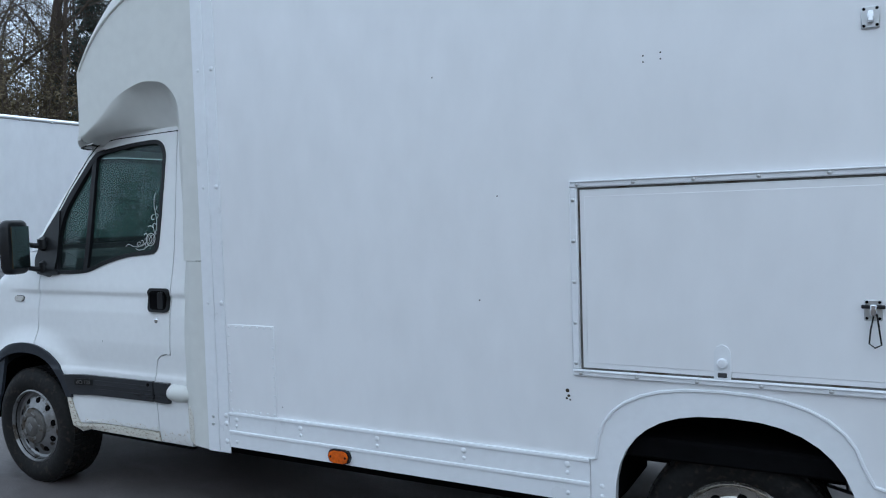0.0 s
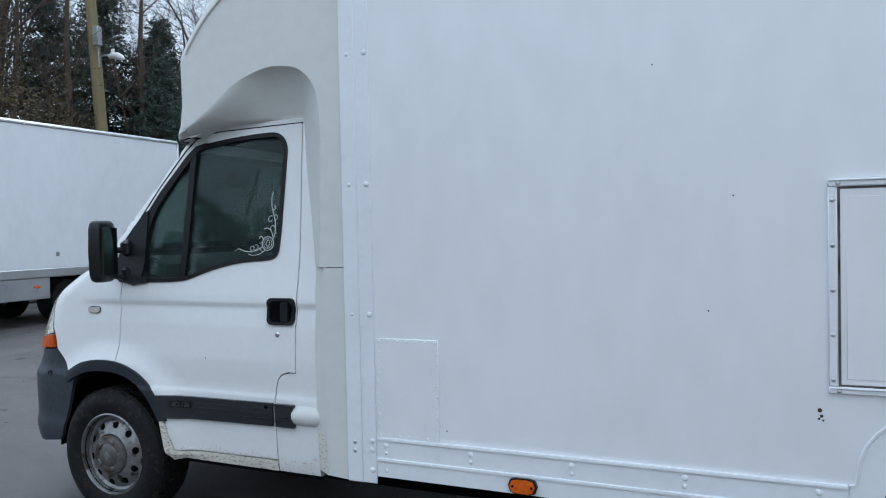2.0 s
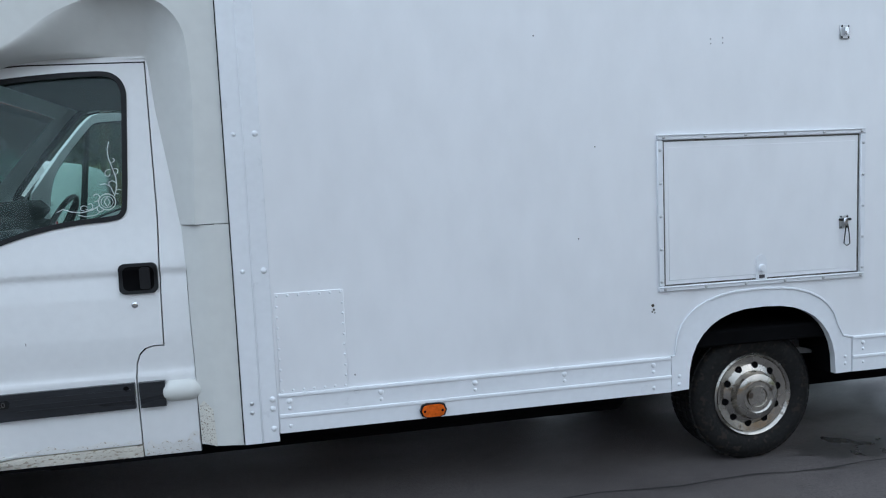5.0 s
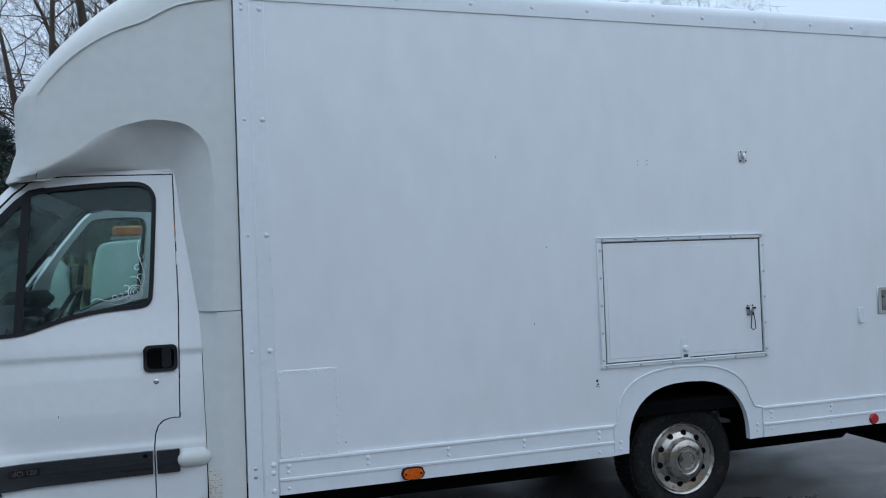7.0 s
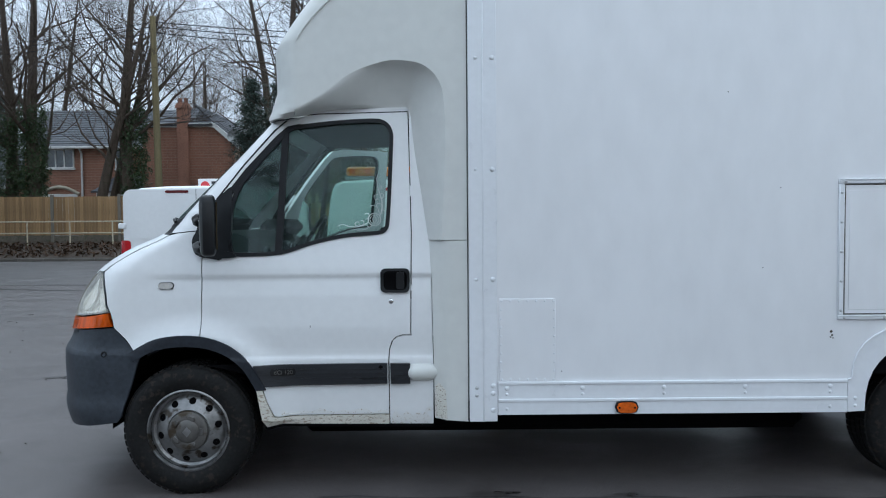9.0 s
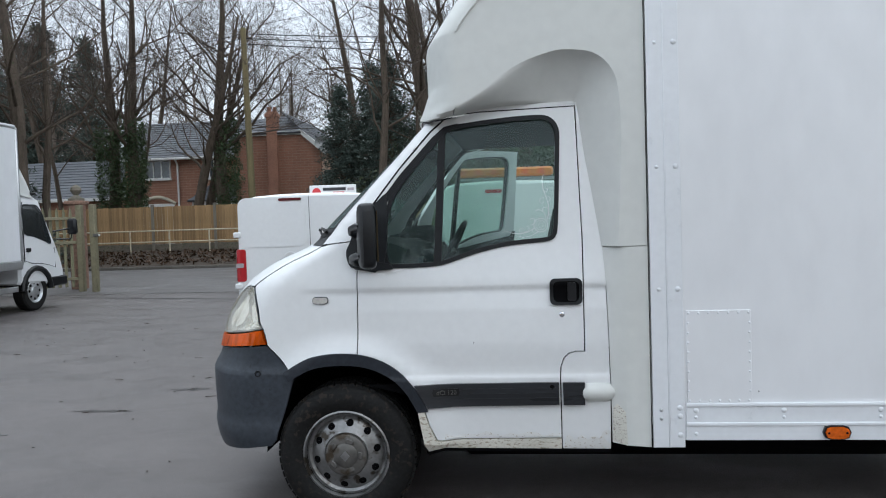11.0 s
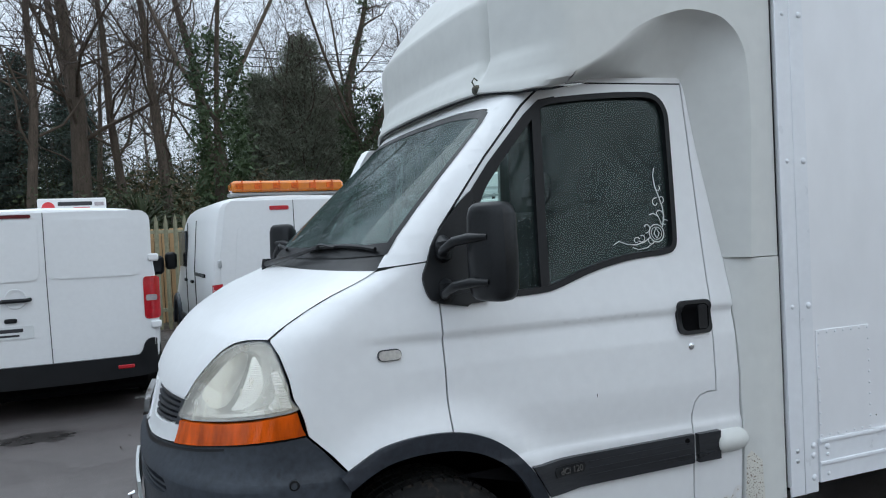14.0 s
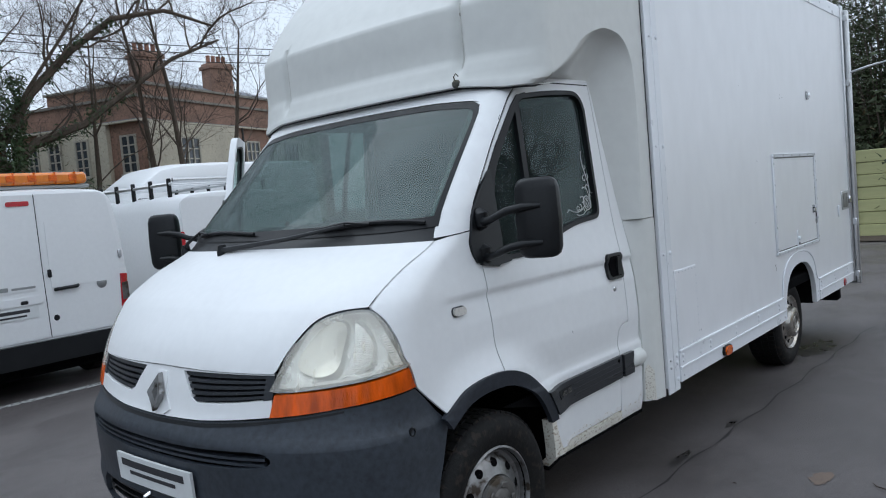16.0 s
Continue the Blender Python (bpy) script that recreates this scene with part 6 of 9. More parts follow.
bank.grid([[(-90 + 1.5 * i, y, z + (0.05 * noise.noise((i * 0.6, y, 0)) if y < 31 else 0)) for i in range(121)] for y, z in zip(ys, zs)])
single("verge", bank, M_EARTH, "bare earth verge with fallen leaves below the fence", "verge", kind="structure")
fallen = Geo()
rl = random.Random(83)
for _ in range(5200):
    x, y = rl.uniform(-27, 1), rl.uniform(23.4, 28.8)
    z = 0.14 + 0.065 * (y - 23.4) + 0.03
    c = Vector((x, y, z + rl.uniform(-0.02, 0.05)))
    a = Vector((rl.uniform(-1, 1), rl.uniform(-1, 1), rl.uniform(-0.2, 0.9))).normalized() * rl.uniform(0.05, 0.13)
    b = Vector((-a.y, a.x, rl.uniform(-0.05, 0.05))) * 0.6
    fallen.add([c - a, c + b, c + a, c - b], [(0, 1, 2, 3)])
single("fallen_leaves", fallen, M_FALLEN, "deep brown fallen leaves along the verge", "leaves", kind="stuff", smooth=False)
for p, q, w in (((-9.2, 12.55), (1.5, 9.9), 0.09), ((-7.9, 13.42), (2.0, 11.2), 0.05)):
    p, q = Vector((*p, 0.0072)), Vector((*q, 0.0072))
    n = Vector((p.y - q.y, q.x - p.x, 0)).normalized() * w
    single("threshold_joint", Geo().add([p - n * 0.5, q - n * 0.5, q + n * 0.5, p + n * 0.5], [(0, 1, 2, 3)]), M_CRACK, "dark joint where the yard meets the road", "joint", kind="structure", smooth=False)
wood_floor = Geo().grid([[(-4 + 2.0 * i, y, 0.05 + 0.06 * noise.noise((i * 0.7, y, 3))) for i in range(28)] for y in (13.0, 15.0, 17, 20, 24, 27)])
single("woodland_floor", wood_floor, M_EARTH, "leaf-covered woodland ground behind the railings", "ground", kind="structure")
side_floor = Geo().grid([[(x, -14 + 2.0 * i, 0.03 + 0.04 * noise.noise((x, i * 0.7, 5))) for i in range(22)] for x in (14.2, 14.9, 16, 20, 30)])
single("leaf_litter_strip", side_floor, M_EARTH, "strip of fallen leaves at the foot of a fence", "ground", kind="structure")
left_floor = Geo().grid([[(x, -12 + 2.0 * i, 0.03 + 0.04 * noise.noise((x, i * 0.7, 8))) for i in range(13)] for x in (-40, -30, -20, -12.6)])
single("woodland_floor", left_floor, M_EARTH, "leaf-covered ground under the trees", "ground", kind="structure")
back_floor = Geo().grid([[(-40 + 4 * i, y, 0.02 + 0.04 * noise.noise((i, y, 9))) for i in range(21)] for y in (-40, -25, -13)])
single("woodland_floor", back_floor, M_EARTH, "leaf-covered ground behind the yard", "ground", kind="structure")



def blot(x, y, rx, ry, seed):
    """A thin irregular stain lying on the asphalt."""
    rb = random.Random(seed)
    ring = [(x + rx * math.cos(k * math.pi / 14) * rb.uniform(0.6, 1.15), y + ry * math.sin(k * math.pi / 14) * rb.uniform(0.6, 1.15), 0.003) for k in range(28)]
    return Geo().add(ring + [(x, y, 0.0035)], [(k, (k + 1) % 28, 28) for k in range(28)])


single("sandy_patch", blot(1.68, -0.69, 0.10, 0.055, 3), M_SAND, "small patch of spilt sand on the asphalt", "stain", kind="structure")
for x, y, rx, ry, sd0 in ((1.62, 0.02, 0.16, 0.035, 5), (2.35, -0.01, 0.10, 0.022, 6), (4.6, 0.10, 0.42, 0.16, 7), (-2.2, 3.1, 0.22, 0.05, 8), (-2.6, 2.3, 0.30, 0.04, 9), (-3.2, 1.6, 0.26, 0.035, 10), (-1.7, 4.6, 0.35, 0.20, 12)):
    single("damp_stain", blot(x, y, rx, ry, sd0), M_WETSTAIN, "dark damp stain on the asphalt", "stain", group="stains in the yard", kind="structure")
litter = Geo()
rl = random.Random(23)
for _ in range(120):
    x, y = rl.choice(((-3.4, 3.6, 1.6), (-2.4, 1.4, 1.0), (-5.5, 6.5, 3.0), (0.0, -1.6, 2.2), (4.5, -1.2, 2.2), (-3.0, 5.0, 1.2)))[:2]
    x, y = x + rl.gauss(0, 1.2), y + rl.gauss(0, 1.1)
    if -0.95 < x < 5.8 and -0.3 < y < 2.2:
        continue
    a, s = rl.uniform(0, 6.28), rl.uniform(0.008, 0.022)
    if rl.random() < 0.30:
        p = [(x + math.cos(a) * k * s * 1.5 + rl.uniform(-0.01, 0.01), y + math.sin(a) * k * s * 1.5 + rl.uniform(-0.01, 0.01), 0.006 + 0.004 * rl.random()) for k in range(4)]
        litter.tube(p, [0.004, 0.004, 0.003, 0.002], 4)
    else:
        c, n = math.cos(a) * s, math.sin(a) * s
        litter.add([(x, y, 0.004), (x + c - n * 0.5, y + n + c * 0.5, 0.012), (x + 1.9 * c, y + 1.9 * n, 0.006), (x + c + n * 0.5, y + n - c * 0.5, 0.010)], [(0, 1, 2, 3)])
single("leaf_litter", litter, M_LITTER, "scattered brown leaf bits and twigs on the asphalt", "litter", kind="stuff", smooth=False)
kerb_mesh = mesh_of("kerb_stone", Geo().box(0, 23.2, 0.0, 0.905, 23.34, 0.11, 0.015), M_KERB)
kerb = thing("kerb", "low grey concrete kerb along the road", "kerb", kind="structure")
for i in range(60):
    ob = new("kerb_stone", kerb_mesh)
    ob.parent = kerb
    ob.matrix_basis = Matrix.Translation((-44 + 0.915 * i, 0, 0))

# ---- trees ----


def limb(g, p, d, length, r, rnd, level, twigs, bend=0.25, up=0.0):
    """One branch with its own branches."""
    n = 5 if level < 2 else 3 if level < 3 else 1
    pts, rs = [p.copy()], [r]
    for i in range(n):
        d = (d + Vector((rnd.uniform(-1, 1), rnd.uniform(-1, 1), rnd.uniform(-1, 1) + up)) * bend).normalized()
        p = p + d * (length / n)
        pts.append(p.copy())
        rs.append(r * (1 - 0.72 * (i + 1) / n) if level else r * (1 - 0.84 * ((i + 1) / n) ** 1.3))
    (g if level < 2 else twigs).tube(pts, rs, 9 if level == 0 else 6 if level == 1 else 4 if level == 2 else 3, cap=False)
    return pts, rs


def grow(g, twigs, p, d, length, r, rnd, level, top, spread=0.9):
    pts, rs = limb(g, p, d, length, r, rnd, level, twigs, 0.10 if level == 0 else 0.36, 0.20 if level else 0.1)
    if level >= top:
        return
    count = (17, 8, 7, 5)[min(level, 3)] if top < 4 else (12, 6, 5, 5)[min(level, 3)]
    for i in range(count):
        k = rnd.uniform(0.30 if level == 0 else 0.25, 1.0) * (len(pts) - 1)
        j = min(int(k), len(pts) - 2)
        q = pts[j].lerp(pts[j + 1], k - j)
        dirn = (pts[j + 1] - pts[j]).normalized()
        side = dirn.orthogonal().normalized()
        side.rotate(Matrix.Rotation(rnd.uniform(0, 2 * math.pi), 3, dirn))
        nd = (dirn * (0.44 if level == 0 else 0.62) + side * spread * rnd.uniform(0.7, 1.3) + Vector((0, 0, 0.22 if level < 2 else -0.05))).normalized()
        grow(g, twigs, q, nd, length * (rnd.uniform(0.26, 0.46) if level == 0 else rnd.uniform(0.40, 0.64)), max(0.004, rs[j] * (rnd.uniform(0.18, 0.33) if level == 0 and top < 4 else rnd.uniform(0.32, 0.52) if top < 4 else rnd.uniform(0.26, 0.42))), rnd, level + 1, top, spread)


def leaves(g, centre, spread, count, size, rnd, droop=0.0):
    """A clump of single pointed leaves."""
    cx, cy, cz = centre
    for _ in range(count):
        c = Vector((cx + rnd.gauss(0, 0.5) * spread[0], cy + rnd.gauss(0, 0.5) * spread[1], cz + rnd.gauss(0, 0.5) * spread[2]))
        a = Vector((rnd.uniform(-1, 1), rnd.uniform(-1, 1), rnd.uniform(-0.6, 0.6) - droop)).normalized()
        b = Vector((rnd.uniform(-1, 1), rnd.uniform(-1, 1), rnd.uniform(-1, 1)))
        s = size * rnd.uniform(0.6, 1.3)
        g.add([c - b * s * 0.22, c + a * s, c + b * s * 0.22], [(0, 1, 2)])


def bare_tree(seed, height, r, ivy, lean=(0, 0), fork=False, label="bare winter tree with grey-brown bark", depth=3, boughs=()):
    rnd = random.Random(seed)
    t = thing("bare_tree", label, "tree", group="trees round the yard")
    g, tw, iv = Geo(), Geo(), Geo()
    base = Vector((0, 0, -0.1))
    d = Vector((lean[0], lean[1], 1)).normalized()
    g.tube([base, base + Vector((0, 0, 0.4))], [r * 1.45, r * 1.0], 10, cap=False)
    if fork:
        trunk = height * 0.30
        pts, rs = limb(g, base + Vector((0, 0, 0.3)), d, trunk, r, rnd, 0, tw, 0.06, 0.1)
        for a in (0.3, 2.4, 4.4):
            dd = (Vector((math.cos(a + seed), math.sin(a + seed), 0)) * 0.55 + Vector((0, 0, 1))).normalized()
            grow(g, tw, pts[-1], dd, height * 0.62, rs[-1] * 0.95, rnd, 0, depth)
    else:
        grow(g, tw, base + Vector((0, 0, 0.3)), d, height * 0.92, r, rnd, 0, depth)
    for k in boughs:
        pts = [Vector(q) for q in k]
        g.tube(pts, [r * 0.42 * (1 - 0.75 * i / (len(pts) - 1)) for i in range(len(pts))], 7, cap=False)
        for i in range(1, len(pts)):
            for _ in range(3):
                q = pts[i - 1].lerp(pts[i], rnd.random())
                nd = Vector((rnd.uniform(-0.5, 1), rnd.uniform(-1, 1), rnd.uniform(0.1, 1.2))).normalized()
                grow(g, tw, q, nd, rnd.uniform(1.3, 2.7), r * 0.11, rnd, 1, 3)
    part("trunk", g, M_BARK, t)
    part("leafless_crown", tw, M_TWIG, t, "fine dark leafless twigs", smooth=False)
    if ivy:
        top = height * ivy
        for k in boughs:
            for i in range(1, min(4, len(k))):
                for _ in range(34):
                    c = Vector(k[i - 1]).lerp(Vector(k[i]), rnd.random()) + Vector((rnd.gauss(0, 0.1), rnd.gauss(0, 0.1), rnd.gauss(0, 0.1)))
                    leaves(iv, tuple(c), (0.16, 0.16, 0.16), 8, 0.14, rnd, 0.5)
        n = int(150 * top)
        for _ in range(n):
            z = rnd.uniform(0, top)
            a = rnd.uniform(0, 6.28)
            rr = r * 1.02 + 0.05 + abs(rnd.gauss(0, 0.11))
            c = (d.x * z + rr * math.cos(a), d.y * z + rr * math.sin(a), z)
            leaves(iv, c, (0.18, 0.18, 0.25), 9, 0.15, rnd, 0.5)
        part("ivy", iv, M_IVY, t, "dark ivy climbing the trunk", smooth=False)
    return t


def conifer(seed, height, radius, material, label, start=0.06, tight=1.0, rise=-0.15, leaf=0.21, clump=13, taper=0.75):
    rnd = random.Random(seed)
    t = thing("conifer", label, "tree", group="trees round the yard")
    part("trunk", Geo().tube([(0, 0, -0.1), (0, 0, height * 0.5), (0.05, 0, height * 0.97)], [height * 0.026, height * 0.017, 0.02], 8), M_BARK, t)
    g, br = Geo(), Geo()
    n = int(300 * tight)
    for i in range(n):
        k = (i + rnd.random()) / n
        z = height * (start + (1 - start) * k)
        reach = radius * (1 - k) ** taper * rnd.uniform(0.65, 1.15) + 0.12
        a = rnd.uniform(0, 6.28)
        tip = Vector((math.cos(a) * reach, math.sin(a) * reach, z + rise * reach + rnd.uniform(-0.1, 0.2)))
        root = Vector((0, 0, z))
        br.tube([root, tip], [0.03, 0.006], 3, cap=False)
        m = max(5, int(reach * 9))
        for j in range(m):
            q = root.lerp(tip, 0.30 + 0.72 * (j + rnd.random()) / m)
            leaves(g, q, (0.30, 0.30, 0.22), clump, leaf, rnd, 0.3 if rise < 0 else -0.6)
    part("bough_frame", br, M_TWIG, t, smooth=False)
    part("crown", g, material, t, "dense evergreen foliage", smooth=False)
    return t


def shrub(seed, w, h, material, label, dense=1.0, leaf=0.125):
    rnd = random.Random(seed)
    t = thing("shrub", label, "shrub", group="undergrowth")
    st, g = Geo(), Geo()
    for i in range(int(26 * dense)):
        a, k = rnd.uniform(0, 6.28), rnd.uniform(0.2, 1)
        tip = Vector((math.cos(a) * w * k, math.sin(a) * w * k, h * rnd.uniform(0.35, 1.0) * (1.15 - 0.5 * k)))
        st.tube([(0.2 * tip.x, 0.2 * tip.y, 0), tuple(tip * 0.6), tuple(tip)], [0.025, 0.015, 0.004], 3, cap=False)
        for j in range(9):
            q = tip * rnd.uniform(0.35, 1.05)
            leaves(g, q, (0.42, 0.42, 0.34), 22, leaf, rnd)
    part("branchwork", st, M_TWIG, t, smooth=False)
    part("foliage", g, material, t, smooth=False)
    return t


def stand(ob, x, y, turn=0.0, scale=1.0, z=0.0):
    ob.matrix_basis = Matrix.Translation((x, y, z)) @ Matrix.Rotation(radians(turn), 4, "Z") @ Matrix.Diagonal((scale, scale, scale, 1))
    return ob


def again(ob, x, y, turn, scale=1.0, z=0.0):
    c = copy_thing(ob, Matrix.Translation((x, y, z)) @ Matrix.Rotation(radians(turn), 4, "Z"))
    c.scale = (scale, scale, scale)
    return c


tall = stand(bare_tree(3, 15, 0.30, 0.0, (0.03, 0)), -2.2, 22.0)
slim = stand(bare_tree(5, 14, 0.15, 0.0, (-0.05, 0.0), label="slender bare tree with pale bark"), -3.3, 20.0)
ivied = stand(bare_tree(8, 15, 0.33, 0.42, (0.0, 0), label="tall bare tree with its trunk wrapped in ivy"), -17.3, 31.0, z=0.4)
forked = stand(bare_tree(21, 14, 0.40, 0.46, (-0.04, 0), fork=True, label="large forked bare tree with ivy on its trunk"), 1.3, 16.5)
wide = stand(bare_tree(14, 13, 0.36, 0.46, (0.03, 0), fork=True, label="wide spreading bare tree with ivied limbs", boughs=([(0.1, 0, 3.2), (1.0, -0.1, 4.1), (2.3, -0.3, 4.6), (3.6, -0.5, 5.6), (5.0, -0.8, 6.6), (6.6, -1.0, 7.3)], [(0.1, 0, 4.0), (0.9, -0.3, 5.4), (2.0, -0.5, 6.6), (3.2, -0.8, 7.6), (4.8, -1.0, 8.0), (6.2, -1.4, 7.6)], [(0, 0, 4.2), (-0.3, -0.3, 6), (0.2, -0.6, 8), (0.6, -0.6, 10)])), 5.6, 20.5)
bushy = stand(bare_tree(31, 9, 0.12, 0.0, (0, 0), label="small twiggy bare tree without leaves", depth=4), -12.5, 48.5, z=0.4)
leaning = stand(bare_tree(77, 12, 0.26, 0.15, (0.16, 0.0), label="leaning bare tree with a crooked trunk"), -14.7, 32.6, z=0.4)
for src, x, y, a, s in ((ivied, -12.75, 31.2, 80, 1.0), (ivied, -18.7, 31.2, 300, 0.95), (leaning, -14.6, 31.0, 0, 1.0),  (slim, -1.1, 22.5, 130, 1.0), (slim, 0.1, 20.0, 90, 1.0), (bushy, -19.5, 35.0, 160, 1.1),
                        (bushy, -24, 36, 20, 1.2), (tall, -27.0, 33.0, 300, 1.0), (slim, 11.4, 22.5, 60, 0.8), (bushy, 9.3, 23.0, 30, 0.9), (bushy, 3.2, 24.0, 110, 1.0), (tall, -15.1, 19.5, 20, 0.95), (slim, -15.9, 22.0, 20, 1.0), (slim, -17.0, 14.0, 30, 1.0), (bushy, -16.5, 10.5, 80, 1.1), (bushy, -18.5, 8.0, 10, 1.2), (tall, -19.5, 12.0, 80, 1.0), (slim, -18.0, 5.5, 170, 1.0),
                        (bushy, -2.0, 26.0, 210, 1.1), (bushy, 1.0, 27.0, 300, 1.1), (bushy, -9.5, 43, 10, 1.3), (bushy, -14, 46, 60, 1.4), (bushy, -19, 45, 110, 1.7), (bushy, -24, 45, 150, 1.9), (bushy, -4, 42, 210, 1.4), (bushy, 1, 40, 260, 1.4), (bushy, 6, 38, 300, 1.3), (bushy, -29, 43, 340, 1.8), (tall, -3, 36, 15, 1.1), (tall, 2.5, 34, 75, 1.1), (tall, -8.5, 41, 115, 1.1), (bushy, -20, 24, 45, 1.3), (bushy, -18.2, 10.0, 130, 1.25), (bushy, -17.0, 12.0, 250, 1.2), (bushy, -20.5, 11.5, 330, 1.35), (bushy, -24, 18, 95, 1.3), (bushy, -26, 12, 145, 1.3), (bushy, -22, 4, 195, 1.3), (tall, -23, 16, 235, 1.1), (tall, -24, 8, 285, 1.1), (slim, -16.5, 16.5, 25, 1.0), (bushy, 19, 22, 65, 1.1), (bushy, 18.5, 1.5, 85, 0.9), (bushy, 19.0, -1.5, 185, 0.9), (slim, 11.2, 20.4, 40, 0.75), (bushy, 13.9, 22.6, 75, 1.0)):
    again(src, x, y, a, s, 0.4 if y > 30.5 and x < -4 else 0.0)
fir = stand(conifer(41, 9.2, 2.3, M_CONIFER, "dark green conifer behind the railings", leaf=0.15, clump=11, tight=1.0), -4.9, 31.2)
for x, y, a, s in ((-7.3, 31.6, 70, 0.86), (-6.0, 33.0, 10, 1.0),  (-17.2, 18.0, 30, 0.92), (-15.0, 16.2, 120, 0.78), (-18.8, 15.0, 230, 1.1), (-18.3, 16.8, 330, 1.15), (-19.2, 20.5, 300, 1.1), (-21.5, 10.0, 190, 1.0), (-2.6, 29.5, 160, 0.8), (-20.0, 24.0, 140, 1.1), (-22.0, 26.0, 260, 1.05), (-28.5, 46.5, 80, 1.6), (-32.5, 47.5, 10, 1.75), (-16.2, 17.4, 300, 0.84), (-33.0, 46.5, 0, 1.6), (-36.5, 47.0, 45, 1.7), (-3.4, 33.5, 30, 0.95), (6.8, 27.0, 150, 0.8)):
    again(fir, x, y, a, s)
yew = stand(conifer(44, 8.2, 1.9, M_YEW, "broad olive-green yew with upright sprays", tight=1.7, rise=0.9, start=0.03, leaf=0.095, clump=17, taper=0.52), 4.75, 24.0)
for x, y, a, s in ((3.4, 25.0, 100, 0.86), (5.7, 25.2, 200, 0.82), (4.6, 26.5, 300, 0.9)):
    again(yew, x, y, a, s)
laurel = stand(shrub(51, 1.5, 2.6, M_SHRUB, "evergreen shrub at the edge of the trees", 1.4), -1.2, 15.5)
brown = stand(shrub(52, 1.6, 3.2, M_DRYLEAF, "brown-leaved winter hedge shrub", 1.5), -15.0, 7.2)
for x, y, a, s in ((0.6, 24.5, 20, 1.4), (2.0, 25.5, 90, 1.4), (-0.8, 25.5, 160, 1.4), (0.8, 28.0, 230, 1.4), (2.6, 28.5, 300, 1.4), (-1.2, 29.0, 60, 1.4), (0.4, 15.0, 40, 0.9), (2.6, 15.2, 100, 1.0), (4.6, 16.0, 200, 1.0), (-2.8, 15.2, 260, 1.0), (6.6, 17.0, 10, 1.0), (-5.2, 29.0, 90, 1.1), (-6.6, 28.8, 190, 0.9), (8.4, 18.5, 60, 0.9), (3.0, 19.0, 150, 1.3), (-0.6, 19.0, 250, 1.3), (-15.2, 12.6, 30, 1.3), (-14.8, 14.4, 140, 1.2), (16.9, -0.6, 0, 1.3), (17.0, 1.6, 70, 1.4), (16.8, 3.6, 140, 1.3), (17.4, 5.8, 210, 1.4), (16.8, -2.6, 260, 1.2)):
    again(laurel, x, y, a, s)
for x, y, a, s in ((1.2, 22.5, 30, 1.4), (0.0, 23.5, 140, 1.5), (2.2, 23.8, 250, 1.5), (-15.4, 5.0, 50, 1.1), (-15.2, 9.4, 130, 1.15), (-15.6, 3.0, 200, 1.1), (-16.4, 8.2, 280, 1.4), (-16.4, 5.6, 10, 1.4), (17.6, 0.4, 100, 1.5)):
    again(brown, x, y, a, s)
thicket = stand(shrub(57, 2.3, 7.6, M_DRYLEAF, "tall olive-brown thicket of leafy winter shrubs", 4.2, 0.11), -15.6, 9.6)
for x, y, a, s in ((-17.2, 11.4, 60, 1.0), (-14.9, 12.0, 130, 0.8), (-18.6, 9.0, 200, 1.1), (-16.4, 7.2, 290, 0.95), (-19.4, 12.8, 20, 1.2), (-17.4, 14.2, 100, 0.9), (-20.5, 10.4, 170, 1.25)):
    again(thicket, x, y, a, s)
dusky = stand(shrub(58, 2.1, 7.0, M_SHRUB, "tall dark evergreen thicket behind a board fence", 3.6, 0.11), 17.6, 1.6)
for x, y, a, s in ((18.4, 3.8, 60, 1.0), (18.8, -0.6, 140, 1.05), (20.2, 2.2, 220, 1.25), (17.6, 5.8, 300, 0.9), (21.0, 5.0, 30, 1.2)):
    again(dusky, x, y, a, s)
misty = stand(bare_tree(37, 13, 0.16, 0.0, (0, 0), label="distant twiggy bare tree beyond the houses, paled as by haze", depth=4), -15.6, 49.0, z=0.4)
# the far trees take the paler colour in place of haze
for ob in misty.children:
    ob.data.materials[0] = M_HAZETWIG
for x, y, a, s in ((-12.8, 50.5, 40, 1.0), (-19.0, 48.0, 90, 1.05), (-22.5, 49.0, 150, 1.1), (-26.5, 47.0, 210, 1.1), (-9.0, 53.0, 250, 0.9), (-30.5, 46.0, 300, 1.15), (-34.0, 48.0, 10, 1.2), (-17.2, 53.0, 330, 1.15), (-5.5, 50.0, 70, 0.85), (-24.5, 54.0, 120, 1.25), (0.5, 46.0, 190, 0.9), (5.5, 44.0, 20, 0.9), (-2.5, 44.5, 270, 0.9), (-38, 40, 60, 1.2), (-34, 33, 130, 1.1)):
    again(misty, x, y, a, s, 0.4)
# the trees on the camera's side of the yard, seen in the windows and paint
for x, a in ((-13, 10), (9, 160)):
    again(forked if a % 20 else tall, x, -17.5 + 0.1 * a % 3, a, 0.9)
for src, x, y, a in ((forked, 23.0, -15.5, 40), (tall, 28.5, -18.0, 200), (tall, 17.0, -16.5, 310)):
    again(src, x, y, a)
for x, y, a, s in ((-1.6, 27.0, 20, 0.78), (0.7, 29.0, 90, 0.9), (2.7, 27.4, 170, 0.8), (1.6, 32.5, 240, 1.0), (-3.6, 29.6, 310, 0.85), (-0.6, 32.0, 50, 0.95), (4.4, 30.5, 130, 0.95)):
    again(dusky, x, y, a, s)
